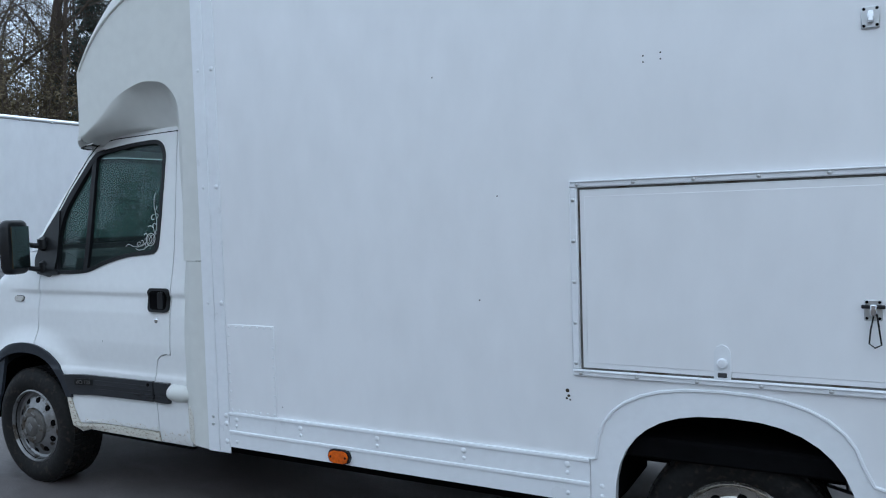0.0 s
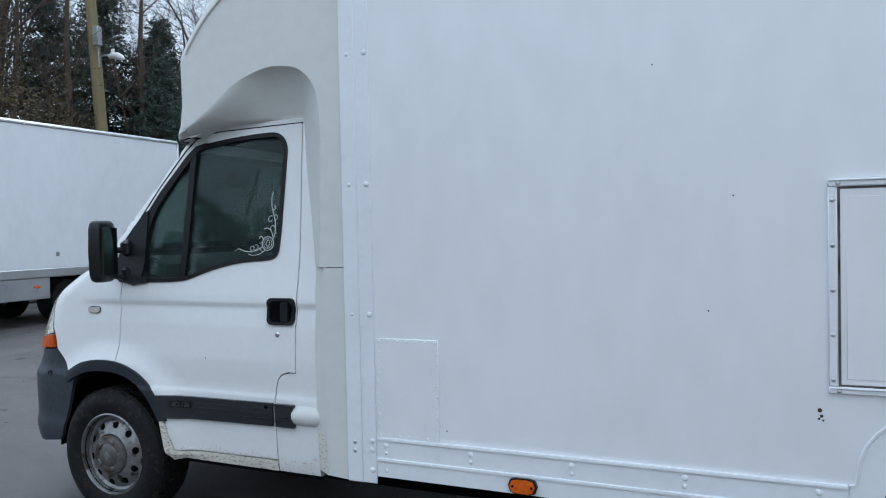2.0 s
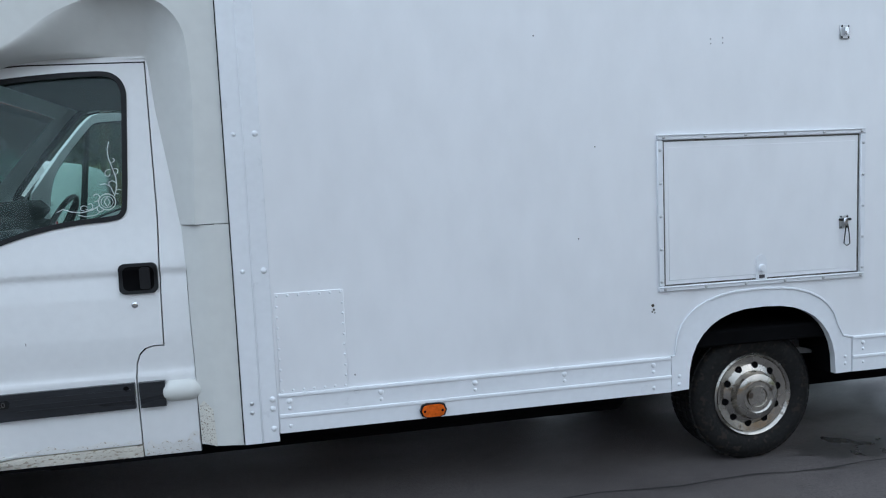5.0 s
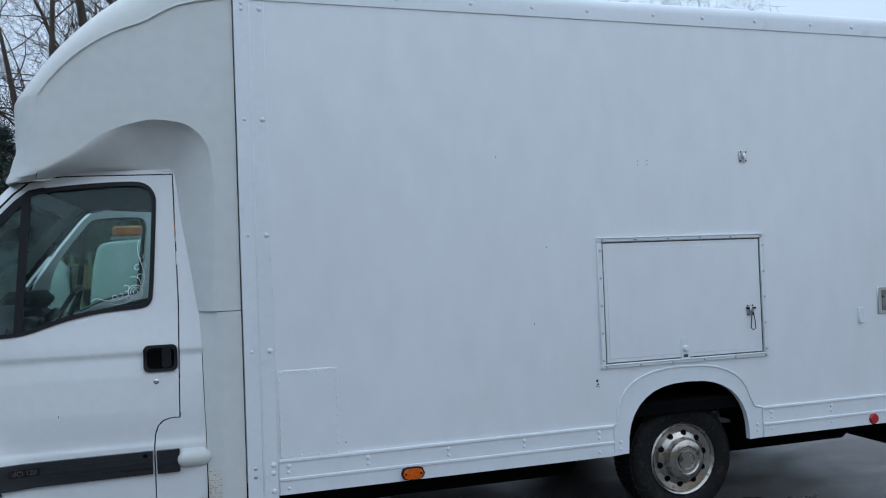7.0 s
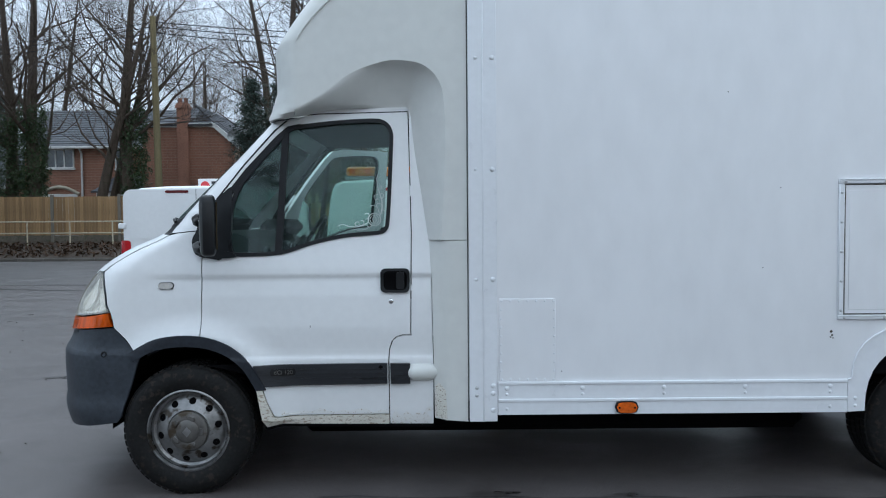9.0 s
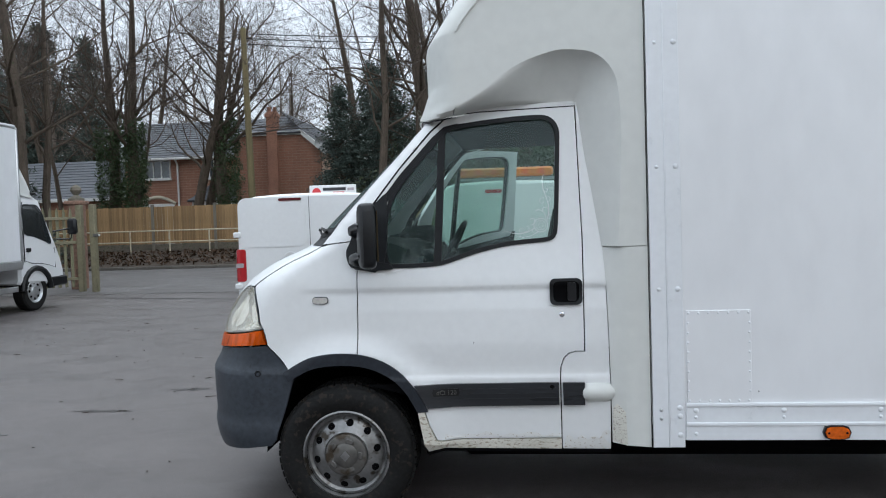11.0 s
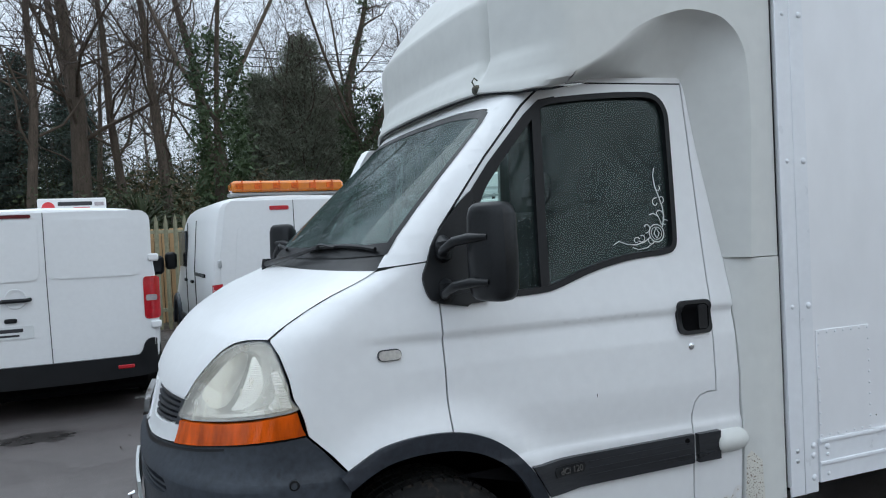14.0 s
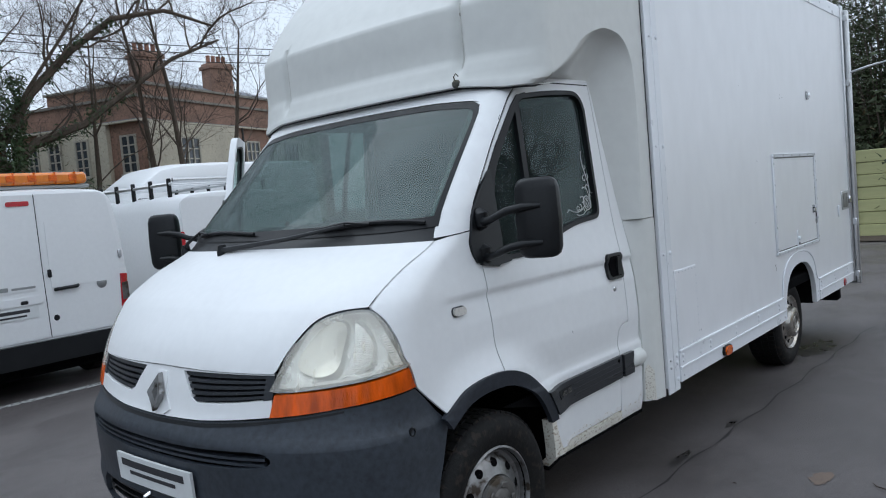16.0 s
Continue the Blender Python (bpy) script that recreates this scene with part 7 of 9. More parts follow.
# unseen hedge on the camera's side, added so the windows reflect something dark
reflection_hedge = stand(shrub(59, 2.1, 7.0, M_SHRUB, "unseen dark hedge added to darken reflections in glass and paint", 1.9, 0.34), -17.5, -15.0)
for i in range(9):
    again(reflection_hedge, -16.0 + 3.1 * i + 0.6 * math.sin(i * 2.1), -15.2 - 0.5 * (i % 3), 47 * i, 0.85 + 0.12 * math.sin(i * 1.7))
palm = thing("palm_shrub", "spiky green palm-like shrub among the trees", "shrub")
pg = Geo()
rp = random.Random(9)
for i in range(70):
    a, e = rp.uniform(0, 6.28), rp.uniform(0.15, 1.4)
    d = Vector((math.cos(a) * math.cos(e), math.sin(a) * math.cos(e), math.sin(e)))
    w = d.cross(Vector((0, 0, 1))).normalized() * 0.03
    c = Vector((0, 0, 1.9))
    pg.add([c + w, c - w, c + d * 0.55 - w, c + d * 0.55 + w, c + d * 1.0 + Vector((0, 0, -0.1))], [(0, 1, 2, 3), (3, 2, 4)])
part("stem", Geo().tube([(0, 0, 0), (0, 0, 1.9)], [0.10, 0.08], 8), M_BARK, palm)
part("fronds", pg, M_SHRUB, palm, smooth=False)
stand(palm, -0.75, 16.5)

# ---- boundary fences, gate and rail ----
fence_board = mesh_of("board", Geo().box(0, 0, 0, 0.122, 0.022, 1.72, 0.004), M_FENCE)
post_mesh = mesh_of("post", Geo().box(-0.06, -0.05, 0, 0.06, 0.06, 2.15, 0.012), M_POSTC)
gravel_mesh = mesh_of("gravel_board", Geo().box(0.06, -0.02, 0.0, 2.94, 0.03, 0.32, 0.01), M_GRAVELBOARD)


def board_fence(name, x0, bays, y, z, skip, label):
    f = thing(name, label, "fence", kind="structure")
    for b in range(bays):
        x = x0 + 3.0 * b
        for mesh, at in ((post_mesh, (x, y, z)), (gravel_mesh, (x, y, z))):
            ob = new(mesh.name.split(".")[0], mesh)
            ob.parent = f
            ob.matrix_basis = Matrix.Translation(at)
        if b in skip:
            g = Geo()
            for i in range(22):
                g.box(x + 0.07 + 0.131 * i, y, z + 0.33, x + 0.195 + 0.131 * i, y + 0.022, z + 2.05)
            part("boarding", g, M_FENCE, f, smooth=False)["kind"] = "stuff"
            continue
        for i in range(22):
            ob = new("board", fence_board)
            ob.parent = f
            ob.matrix_basis = Matrix.Translation((x + 0.07 + 0.131 * i, y + (0.006 if i % 2 else 0), z + 0.33 + 0.006 * math.sin(i * 5 + b)))
    return f


board_fence("fence_road", -40.0, 12, 30.0, 0.48, (0, 1, 2, 3), "upright larch board fence between concrete posts")
board_fence("fence_behind", -3.9, 2, 12.5, -0.25, (), "upright board fence behind steel railings")
board_fence("fence_back", -21.0, 12, -13.0, -0.1, tuple(range(12)), "upright board fence behind the yard")
rail = thing("roadside_rail", "cream painted tubular handrail with rust spots", "railing", kind="structure")
for z in (0.92, 1.42):
    part("rail_bar", Geo().tube([(-30, 28.9, z), (-7.0, 28.9, z)], 0.028, 8), M_RAILPAINT, rail)
for i in range(13):
    part("rail_post", Geo().tube([(-29.5 + 1.85 * i, 28.9, 0.3), (-29.5 + 1.85 * i, 28.9, 1.44)], 0.032, 8), M_RAILPAINT, rail)

pale = Geo()
for x0, x1 in ((0.0, 0.07),):
    pale.add([(0, 0, 0.05), (0.035, -0.018, 0.05), (0.07, 0, 0.05), (0, 0, 1.86), (0.035, -0.018, 1.90), (0.07, 0, 1.86), (0.006, 0, 1.92), (0.035, -0.012, 2.04), (0.064, 0, 1.92), (0.0, 0.004, 0.05), (0.035, -0.012, 0.05), (0.07, 0.004, 0.05), (0.0, 0.004, 1.86), (0.035, -0.012, 1.90), (0.07, 0.004, 1.86)],
             [(0, 1, 4, 3), (1, 2, 5, 4), (3, 4, 7, 6), (4, 5, 8, 7), (9, 12, 13, 10), (10, 13, 14, 11), (0, 3, 12, 9), (2, 11, 14, 5)])
pale_mesh = mesh_of("pale", pale, M_PALISADE, smooth=False)
palisade = thing("palisade_fence", "mossy steel palisade fence with pointed pales", "fence", kind="structure")
for i in range(42):
    ob = new("pale", pale_mesh)
    ob.parent = palisade
    ob.matrix_basis = Matrix.Translation((-4.3 + 0.155 * i, 11.6, 0))
for z in (0.35, 1.70):
    part("palisade_rail", Geo().box(-4.4, 11.606, z, 2.2, 11.65, z + 0.06, 0.006), M_PALISADE, palisade)
for i in range(3):
    part("palisade_post", Geo().box(-4.4 + 2.6 * i, 11.62, 0, -4.28 + 2.6 * i, 11.72, 1.95, 0.008), M_PALISADE, palisade)
gate = thing("yard_gate", "open weathered steel palisade gate on square posts", "gate")
for x, y in ((-9.53, 14.05), (-9.97, 14.2)):
    part("gate_post", Geo().box(x - 0.07, y - 0.07, 0, x + 0.07, y + 0.07, 2.16, 0.012), M_GATEPOST, gate)
leaf = Matrix.Translation((-10.05, 14.2, 0)) @ Matrix.Rotation(radians(215), 4, "Z")
for i in range(16):
    ob = new("pale", pale_mesh)
    ob.parent = gate
    ob.matrix_basis = leaf @ Matrix.Translation((0.1 + 0.15 * i, 0, 0.08))
for z in (0.30, 1.20, 1.80):
    part("gate_bar", Geo().box(0.0, 0.006, z, 2.5, 0.06, z + 0.07, 0.006, leaf), M_GATEPOST, gate)
part("gate_bolt", Geo().box(-9.50, 13.95, 1.36, -9.36, 14.01, 1.44, 0.01), M_HUB, gate)
part("gate_bolt", Geo().tube([(-9.36, 13.98, 1.40), (-9.32, 13.95, 1.40)], 0.025, 8), M_TRIM, gate)
part("gate_finial", Geo().lathe([(0.0, 0.0), (0.20, 0.0), (0.20, 0.06), (0.12, 0.10), (0.06, 0.15), (0.10, 0.20), (0.14, 0.27), (0.12, 0.35), (0.05, 0.40), (0.0, 0.42)], (-10.52, 15.0, 2.30), 16, "z"), M_GRAVELBOARD, gate)
part("gate_pier", Geo().box(-10.68, 14.84, 0, -10.36, 15.16, 2.24, 0.02).box(-10.74, 14.78, 2.20, -10.30, 15.22, 2.30, 0.02), M_OLDBRICK, gate, "stone gate pier with a ball finial")

slat = mesh_of("slat", Geo().box(0, 0, 0, 0.035, 2.95, 0.250, 0.012), M_GREENFENCE)
green = thing("fence_side", "yellow-green horizontal board fence", "fence", kind="structure")
for b in range(8):
    for k in range(7):
        ob = new("slat", slat)
        ob.parent = green
        ob.matrix_basis = Matrix.Translation((15.3 + (0.012 if k % 2 else 0), -10 + 3.0 * b, 0.02 + 0.256 * k))
    part("fence_post", Geo().box(15.26, -10.05 + 3.0 * b, 0, 15.34, -9.97 + 3.0 * b, 1.84, 0.01), M_POSTC, green)

# ---- poles and overhead wires ----
pole = thing("utility_pole", "weathered wooden utility pole with overhead wires", "pole")
part("shaft", Geo().tube([(-10.9, 29.3, 0.3), (-11.05, 29.3, 10.3)], [0.17, 0.12], 12), M_POLE, pole)
for dz in (0.25, 0.45, 0.7):
    pts = []
    for k in range(25):
        s = k / 24
        pts.append((-11.05 + 46 * s, 29.3 - 3 * s, 10.3 - dz + 0.6 * s - 1.6 * 4 * s * (1 - s) * (0.8 + dz * 0.3)))
    part("wire", Geo().tube(pts, 0.022, 4, cap=False), M_WIRE, pole)
    pts = [(-11.05 - 30 * k / 12, 29.3 + 2 * k / 12, 10.3 - dz - 1.2 * 4 * (k / 12) * (1 - k / 12)) for k in range(13)]
    part("wire", Geo().tube(pts, 0.016, 4, cap=False), M_WIRE, pole)
lamp_pole = thing("street_lamp", "wooden pole carrying a small white street lamp", "street lamp")
part("shaft", Geo().tube([(-13.93, 13.0, 0), (-14.62, 13.0, 9.6)], [0.19, 0.14], 12), M_POLE, lamp_pole)
part("arm", Geo().tube([(-14.16, 12.9, 6.38), (-14.10, 12.88, 6.50), (-14.06, 12.87, 6.575), (-13.95, 12.86, 6.60), (-13.62, 12.85, 6.585)], 0.026, 8), M_LEADCLOTH, lamp_pole)
part("lantern", Geo().tube([(-13.72, 12.85, 6.56), (-13.60, 12.85, 6.565), (-13.40, 12.84, 6.53), (-13.24, 12.84, 6.47), (-13.16, 12.84, 6.43)], [0.05, 0.085, 0.10, 0.075, 0.03], 12), M_TRIM, lamp_pole, "white lamp head")
part("photocell", Geo().lathe([(0.0, 0.12), (0.045, 0.11), (0.055, 0.0)], (-13.58, 12.85, 6.63), 10, "z"), M_TRIM, lamp_pole)
part("meter_box", Geo().box(-14.20, 12.72, 6.88, -14.00, 12.90, 7.42, 0.02), M_LEADCLOTH, lamp_pole)
part("conduit", Geo().tube([(-14.10, 12.82, 6.90), (-14.08, 12.83, 6.30)], 0.020, 6), M_LEADCLOTH, lamp_pole)

# ---- houses ----


def wall_of_bricks(owner, corner, along, width, height, near_rows, seen=(0, 0)):
    """A brick skin: courses joined in one mesh over a mortar face."""
    a = Vector(along).normalized()
    nrm = Vector((a.y, -a.x, 0))
    c = Vector(corner)
    g = Geo()
    ch, cw = 0.150, 0.45
    for r in range(int(height / ch)):
        x = -0.225 if r % 2 else 0.0
        while x < width - 0.02:
            x0, x1 = max(0.0, x), min(width, x + cw - 0.02)
            if x1 - x0 > 0.05:
                z0 = r * ch + 0.01
                p = [c + a * u + Vector((0, 0, z)) + nrm * d for d in (0.0, 0.012) for u, z in ((x0, z0), (x1, z0), (x1, z0 + ch - 0.02), (x0, z0 + ch - 0.02))]
                g.add(p, [(4, 5, 6, 7), (0, 1, 5, 4), (1, 2, 6, 5), (2, 3, 7, 6), (3, 0, 4, 7)])
            x += cw
    b = part("brick_facing", g, M_BRICK, owner, "orange-red brick courses", smooth=False)
    b["kind"] = "stuff"


def box_between(g, p, a, n, u0, u1, z0, z1, d0, d1):
    """A block in a wall's own directions: u along it, d out of it."""
    pts = [p + a * u + n * d + Vector((0, 0, z)) for z in (z0, z1) for u, d in ((u0, d0), (u1, d0), (u1, d1), (u0, d1))]
    return g.add(pts, [(3, 2, 1, 0), (4, 5, 6, 7), (0, 1, 5, 4), (1, 2, 6, 5), (2, 3, 7, 6), (3, 0, 4, 7)])


def window(owner, p, along, u, z, w, h, lights=3, bars=1, trim=M_TRIM):
    """A framed window set on a wall; bars: how many cross bars."""
    a = Vector(along).normalized()
    n = Vector((a.y, -a.x, 0))
    p = Vector(p)
    pane = Geo()
    box_between(pane, p, a, n, u, u + w, z, z + h, 0.0, 0.035)
    win = part("window", tidy(pane), M_PANE, owner, "white framed window", smooth=False)
    fr = Geo()
    for u0, u1, z0, z1 in ((u - 0.07, u + w + 0.07, z - 0.07, z), (u - 0.07, u + w + 0.07, z + h, z + h + 0.07), (u - 0.07, u, z, z + h), (u + w, u + w + 0.07, z, z + h)):
        box_between(fr, p, a, n, u0, u1, z0, z1, 0.0, 0.09)
    part("frame", tidy(fr), trim, win, smooth=False)
    for i in range(1, lights):
        g = Geo()
        box_between(g, p, a, n, u + w * i / lights - 0.035, u + w * i / lights + 0.035, z, z + h, 0.03, 0.08)
        part("mullion", tidy(g), trim, win, smooth=False)
    for i in range(1, bars + 1):
        g = Geo()
        zz = z + h * i / (bars + 1)
        box_between(g, p, a, n, u, u + w, zz - 0.025, zz + 0.025, 0.03, 0.07)
        part("glazing_bar", tidy(g), trim, win, smooth=False)
    g = Geo()
    box_between(g, p, a, n, u - 0.12, u + w + 0.12, z - 0.16, z - 0.07, 0.0, 0.14)
    part("sill", tidy(g), trim, win, smooth=False)


def slate_slope(owner, quad, rows=14):
    """A roof slope of lapped courses between an eave and a ridge line."""
    e0, e1, r1, r0 = [Vector(q) for q in quad]
    g = Geo()
    up = ((r0 + r1) / 2 - (e0 + e1) / 2)
    nrm = (e1 - e0).cross(up).normalized()
    if nrm.z < 0:
        nrm = -nrm
    for k in range(rows):
        a, b = k / rows, (k + 1) / rows
        l0, l1 = e0.lerp(r0, a), e1.lerp(r1, a)
        u0, u1 = e0.lerp(r0, b), e1.lerp(r1, b)
        n = max(2, int((l1 - l0).length / 0.42))
        for i in range(n):
            s0, s1 = (i + (0.5 if k % 2 else 0)) / n, (i + 0.97 + (0.5 if k % 2 else 0)) / n
            s1 = min(s1, 1.0)
            if s1 - s0 < 0.1 / n:
                continue
            p = [l0.lerp(l1, s0) + nrm * 0.045, l0.lerp(l1, s1) + nrm * 0.045, u0.lerp(u1, s1) + nrm * 0.012, u0.lerp(u1, s0) + nrm * 0.012, l0.lerp(l1, s0), l0.lerp(l1, s1)]
            g.add(p, [(0, 1, 2, 3), (4, 5, 1, 0)])
    b = part("slate_covering", g, M_SLATE, owner, "lapped grey slates", smooth=False)
    b["kind"] = "stuff"
    base = Geo().add([e0, e1, r1, r0, e0 - nrm * 0.06, e1 - nrm * 0.06, r1 - nrm * 0.06, r0 - nrm * 0.06], [(0, 1, 2, 3), (7, 6, 5, 4), (0, 4, 5, 1), (1, 5, 6, 2), (2, 6, 7, 3), (3, 7, 4, 0)])
    part("roof_deck", base, M_SLATE, owner, smooth=False)


house = thing("brick_house", "two-storey orange brick house with slate roof and gable chimney", "house")
HX0, HX1, HY = -15.0, -9.95, 38.0
gable = Geo().add([(HX0, HY, 0), (HX1, HY, 0), (HX1, HY, 5.55), (HX1 - 1.25, HY, 6.55), (HX0 + 0.4, HY, 6.55), (HX0, HY, 6.2), (HX0, HY + 9, 0), (HX1, HY + 9, 0), (HX1, HY + 9, 5.55), (HX1 - 1.25, HY + 9, 6.55), (HX0 + 0.4, HY + 9, 6.55), (HX0, HY + 9, 6.2)],
                  [(0, 1, 2, 3, 4, 5), (11, 10, 9, 8, 7, 6), (1, 7, 8, 2), (0, 5, 11, 6)])
part("wall", gable, M_MORTAR, house, smooth=False)
g = Geo()
for r in range(41):
    z0 = 0.4 + r * 0.15
    xr = HX1 if z0 < 5.4 else HX1 - (z0 - 5.4) * 0.92
    x = HX0 - (0.225 if r % 2 else 0)
    while x < xr - 0.03:
        x0, x1 = max(HX0, x), min(xr, x + 0.43)
        if x1 - x0 > 0.06:
            g.add([(u, HY - d, z) for d in (0.0, 0.014) for u, z in ((x0, z0), (x1, z0), (x1, z0 + 0.13), (x0, z0 + 0.13))], [(4, 5, 6, 7), (0, 1, 5, 4), (1, 2, 6, 5), (2, 3, 7, 6), (3, 0, 4, 7)])
        x += 0.45
part("brick_facing", g, M_BRICK, house, "orange-red brick courses", smooth=False)["kind"] = "stuff"
part("bargeboard", Geo().add([(HX1 + 0.25, HY - 0.2, 5.35), (HX1 - 1.15, HY - 0.2, 6.57), (HX0 + 0.2, HY - 0.2, 6.57), (HX0 + 0.2, HY - 0.2, 6.75), (HX1 - 1.05, HY - 0.2, 6.75), (HX1 + 0.38, HY - 0.2, 5.55), (HX1 + 0.25, HY + 0.1, 5.35), (HX1 - 1.15, HY + 0.1, 6.57), (HX0 + 0.2, HY + 0.1, 6.57), (HX0 + 0.2, HY + 0.1, 6.75), (HX1 - 1.05, HY + 0.1, 6.75), (HX1 + 0.38, HY + 0.1, 5.55)],
                            [(0, 1, 4, 5), (1, 2, 3, 4), (0, 6, 7, 1), (1, 7, 8, 2), (3, 9, 10, 4), (4, 10, 11, 5)]), M_TRIM, house, smooth=False, fix=True)
slate_slope(house, [(HX0 + 0.1, HY - 0.25, 6.65), (HX1 - 1.1, HY - 0.25, 6.65), (HX1 - 2.4, HY + 2.4, 7.95), (HX0 + 1.4, HY + 2.4, 7.95)], 6)
slate_slope(house, [(HX1 + 0.35, HY - 0.2, 5.5), (HX1 + 0.35, HY + 9, 5.5), (HX1 - 2.4, HY + 8.8, 7.95), (HX1 - 2.4, HY + 0.6, 7.95)], 12)
stack = part("chimney", Geo().box(-13.0, HY - 0.30, 0.4, -12.42, HY + 0.3, 7.85, 0.01).box(-13.06, HY - 0.36, 7.55, -12.36, HY + 0.36, 7.75, 0.01), M_BRICK, house, "tall brick chimney stack")
for x in (-12.87, -12.56):
    part("chimney_pot", Geo().lathe([(0.12, 0.0), (0.10, 0.25), (0.13, 0.27), (0.10, 0.29)], (x, HY, 7.85), 12, "z"), M_BRICK, stack)
part("satellite_dish", Geo().lathe([(0.0, 0.0), (0.2, -0.03), (0.36, -0.10), (0.36, -0.08), (0.0, 0.03)], (HX1 + 0.1, HY - 0.35, 6.0), 18), M_LEADCLOTH, house)
WX0, WX1, WY = -22.6, -15.0, 40.0
part("wall", Geo().box(WX0, WY, 0, WX1, WY + 7, 5.72), M_MORTAR, house, smooth=False)
wall_of_bricks(house, (WX0, WY, 0.4), (1, 0, 0), WX1 - WX0, 5.3, 0)
slate_slope(house, [(WX0 - 0.6, WY - 0.4, 5.70), (WX1 + 0.2, WY - 0.4, 5.70), (WX1 + 0.2, WY + 3.6, 8.3), (WX0 - 0.6, WY + 3.6, 8.3)], 16)
part("gutter", Geo().box(WX0 - 0.6, WY - 0.52, 5.56, WX1 + 0.2, WY - 0.38, 5.70, 0.03), M_TRIM, house)
for x in (-19.27, -16.7):
    part("drainpipe", Geo().tube([(x, WY - 0.40, 5.58), (x, WY - 0.12, 5.3), (x, WY - 0.12, 0.4)], 0.06, 8), M_TRIM, house)
window(house, (WX0, WY, 0), (1, 0, 0), 1.30, 4.55, 1.50, 0.98, 3, 0)
window(house, (WX0, WY, 0), (1, 0, 0), 5.30, 4.50, 0.55, 1.0, 2, 1)
part("garage_door", Geo().box(WX0 + 1.0, WY - 0.05, 0.2, WX0 + 3.0, WY + 0.02, 3.0, 0.02), M_TRIM, house)
part("garage_arch", Geo().tube([(WX0 + 0.8 + 2.3 * k / 12, WY - 0.05, 2.98 + 0.42 * math.sin(math.pi * k / 12)) for k in range(13)], 0.10, 8), M_STUCCO, house)
slate_slope(house, [(-18.1, WY - 1.6, 3.05), (-15.1, WY - 1.6, 3.05), (-15.7, WY, 4.0), (-17.4, WY, 4.0)], 6)
part("porch", Geo().box(-17.9, WY - 1.4, 0.3, -15.2, WY, 3.03, 0.02), M_TRIM, house)
annex = thing("garage_block", "low brick garage with a broad slate roof", "building")
part("wall", Geo().box(-34.0, 38.4, 0, -22.6, 45.0, 3.3), M_BRICK, annex, smooth=False)
slate_slope(annex, [(-34.3, 38.0, 3.35), (-22.4, 38.0, 3.35), (-23.0, 42.0, 5.9), (-34.3, 42.0, 5.9)], 14)
part("fascia", Geo().box(-34.3, 37.9, 3.22, -22.4, 38.02, 3.40, 0.01), M_TRIM, annex)

M_SASH = mat("dull_cream_sash_paint", (0.40, 0.375, 0.31), 0.7, vary=0.15, grain=30, wear=5, bump=0.05)
villa = thing("stucco_villa", "old brown brick and cream stucco villa with sash windows and chimneys", "house")
V0, V1, V2 = Vector((10.45, 32.65, 0)), Vector((12.86, 26.30, 0)), Vector((26.0, 30.3, 0))
la, ra = (V1 - V0).normalized(), (V2 - V1).normalized()
ln, rn = Vector((la.y, -la.x, 0)), Vector((ra.y, -ra.x, 0))


def prism(inset, z0, z1, top_inset=None):
    """The villa's footprint as a block, moved in or out from its two street walls."""
    def plan(d):
        c = V1 - (ln + rn).normalized() * d * 1.35
        a, b = V0 - ln * d + la * max(d, 0), V2 - rn * d - ra * max(d, 0)
        return [a, c, b, b - rn * (8 - d), a - ln * (8 - d)]
    lo, hi = plan(inset), plan(inset if top_inset is None else top_inset)
    n = len(lo)
    g = Geo().add([p + Vector((0, 0, z0)) for p in lo] + [p + Vector((0, 0, z1)) for p in hi], [tuple(range(n)), tuple(range(2 * n - 1, n - 1, -1))] + [(k, (k + 1) % n, n + (k + 1) % n, n + k) for k in range(n)])
    return tidy(g)


part("wall", prism(0.0, 0, 5.62), M_OLDBRICK, villa, "weathered brick walls", smooth=False)
for p, a, n, u0, u1 in ((V0, la, ln, 1.75, 5.30), (V1, ra, rn, 0.25, 5.7), (V1, ra, rn, 8.2, 12.5)):
    g = Geo()
    box_between(g, p, a, n, u0, u1, 0, 5.60, 0.0, 0.22)
    part("stucco_face", tidy(g), M_STUCCO, villa, "stained cream stucco", smooth=False)
part("cornice", prism(-0.22, 5.62, 5.69), M_STUCCO, villa, "stone cornice", smooth=False)
part("lead_apron", prism(-0.20, 5.695, 5.80, 0.25), M_SLATE, villa, smooth=False)
part("parapet", prism(0.25, 5.80, 6.62), M_OLDBRICK, villa, "brown brick parapet", smooth=False)
part("coping", prism(0.16, 6.62, 6.72), M_STONE, villa, smooth=False)
part("attic_wall", prism(1.10, 6.72, 7.35), M_OLDBRICK, villa, "brick attic storey", smooth=False)
part("coping", prism(1.0, 7.35, 7.45), M_STONE, villa, smooth=False)
part("roof", prism(1.2, 7.45, 8.25, 3.4), M_SLATE, villa, "low slate roof", smooth=False)
for u, w in ((0.98, 0.50), (2.36, 0.55), (3.78, 0.55), (5.88, 0.62)):
    window(villa, V0 + ln * (0.22 if 1.75 < u < 5.3 else 0.0), la, u, 3.70, w, 1.38, 2, 3, M_SASH)
for u, w in ((1.9, 1.0), (6.4, 0.9), (9.2, 1.0)):
    window(villa, V1 + rn * (0.0 if 5.7 < u < 8.2 else 0.22), ra, u, 3.75, w, 1.25, 3, 2, M_SASH)
for u in (2.36, 3.78, 5.88):
    window(villa, V0 + ln * (0.22 if u < 5.3 else 0.0), la, u, 0.9, 0.6, 1.6, 2, 3, M_SASH)
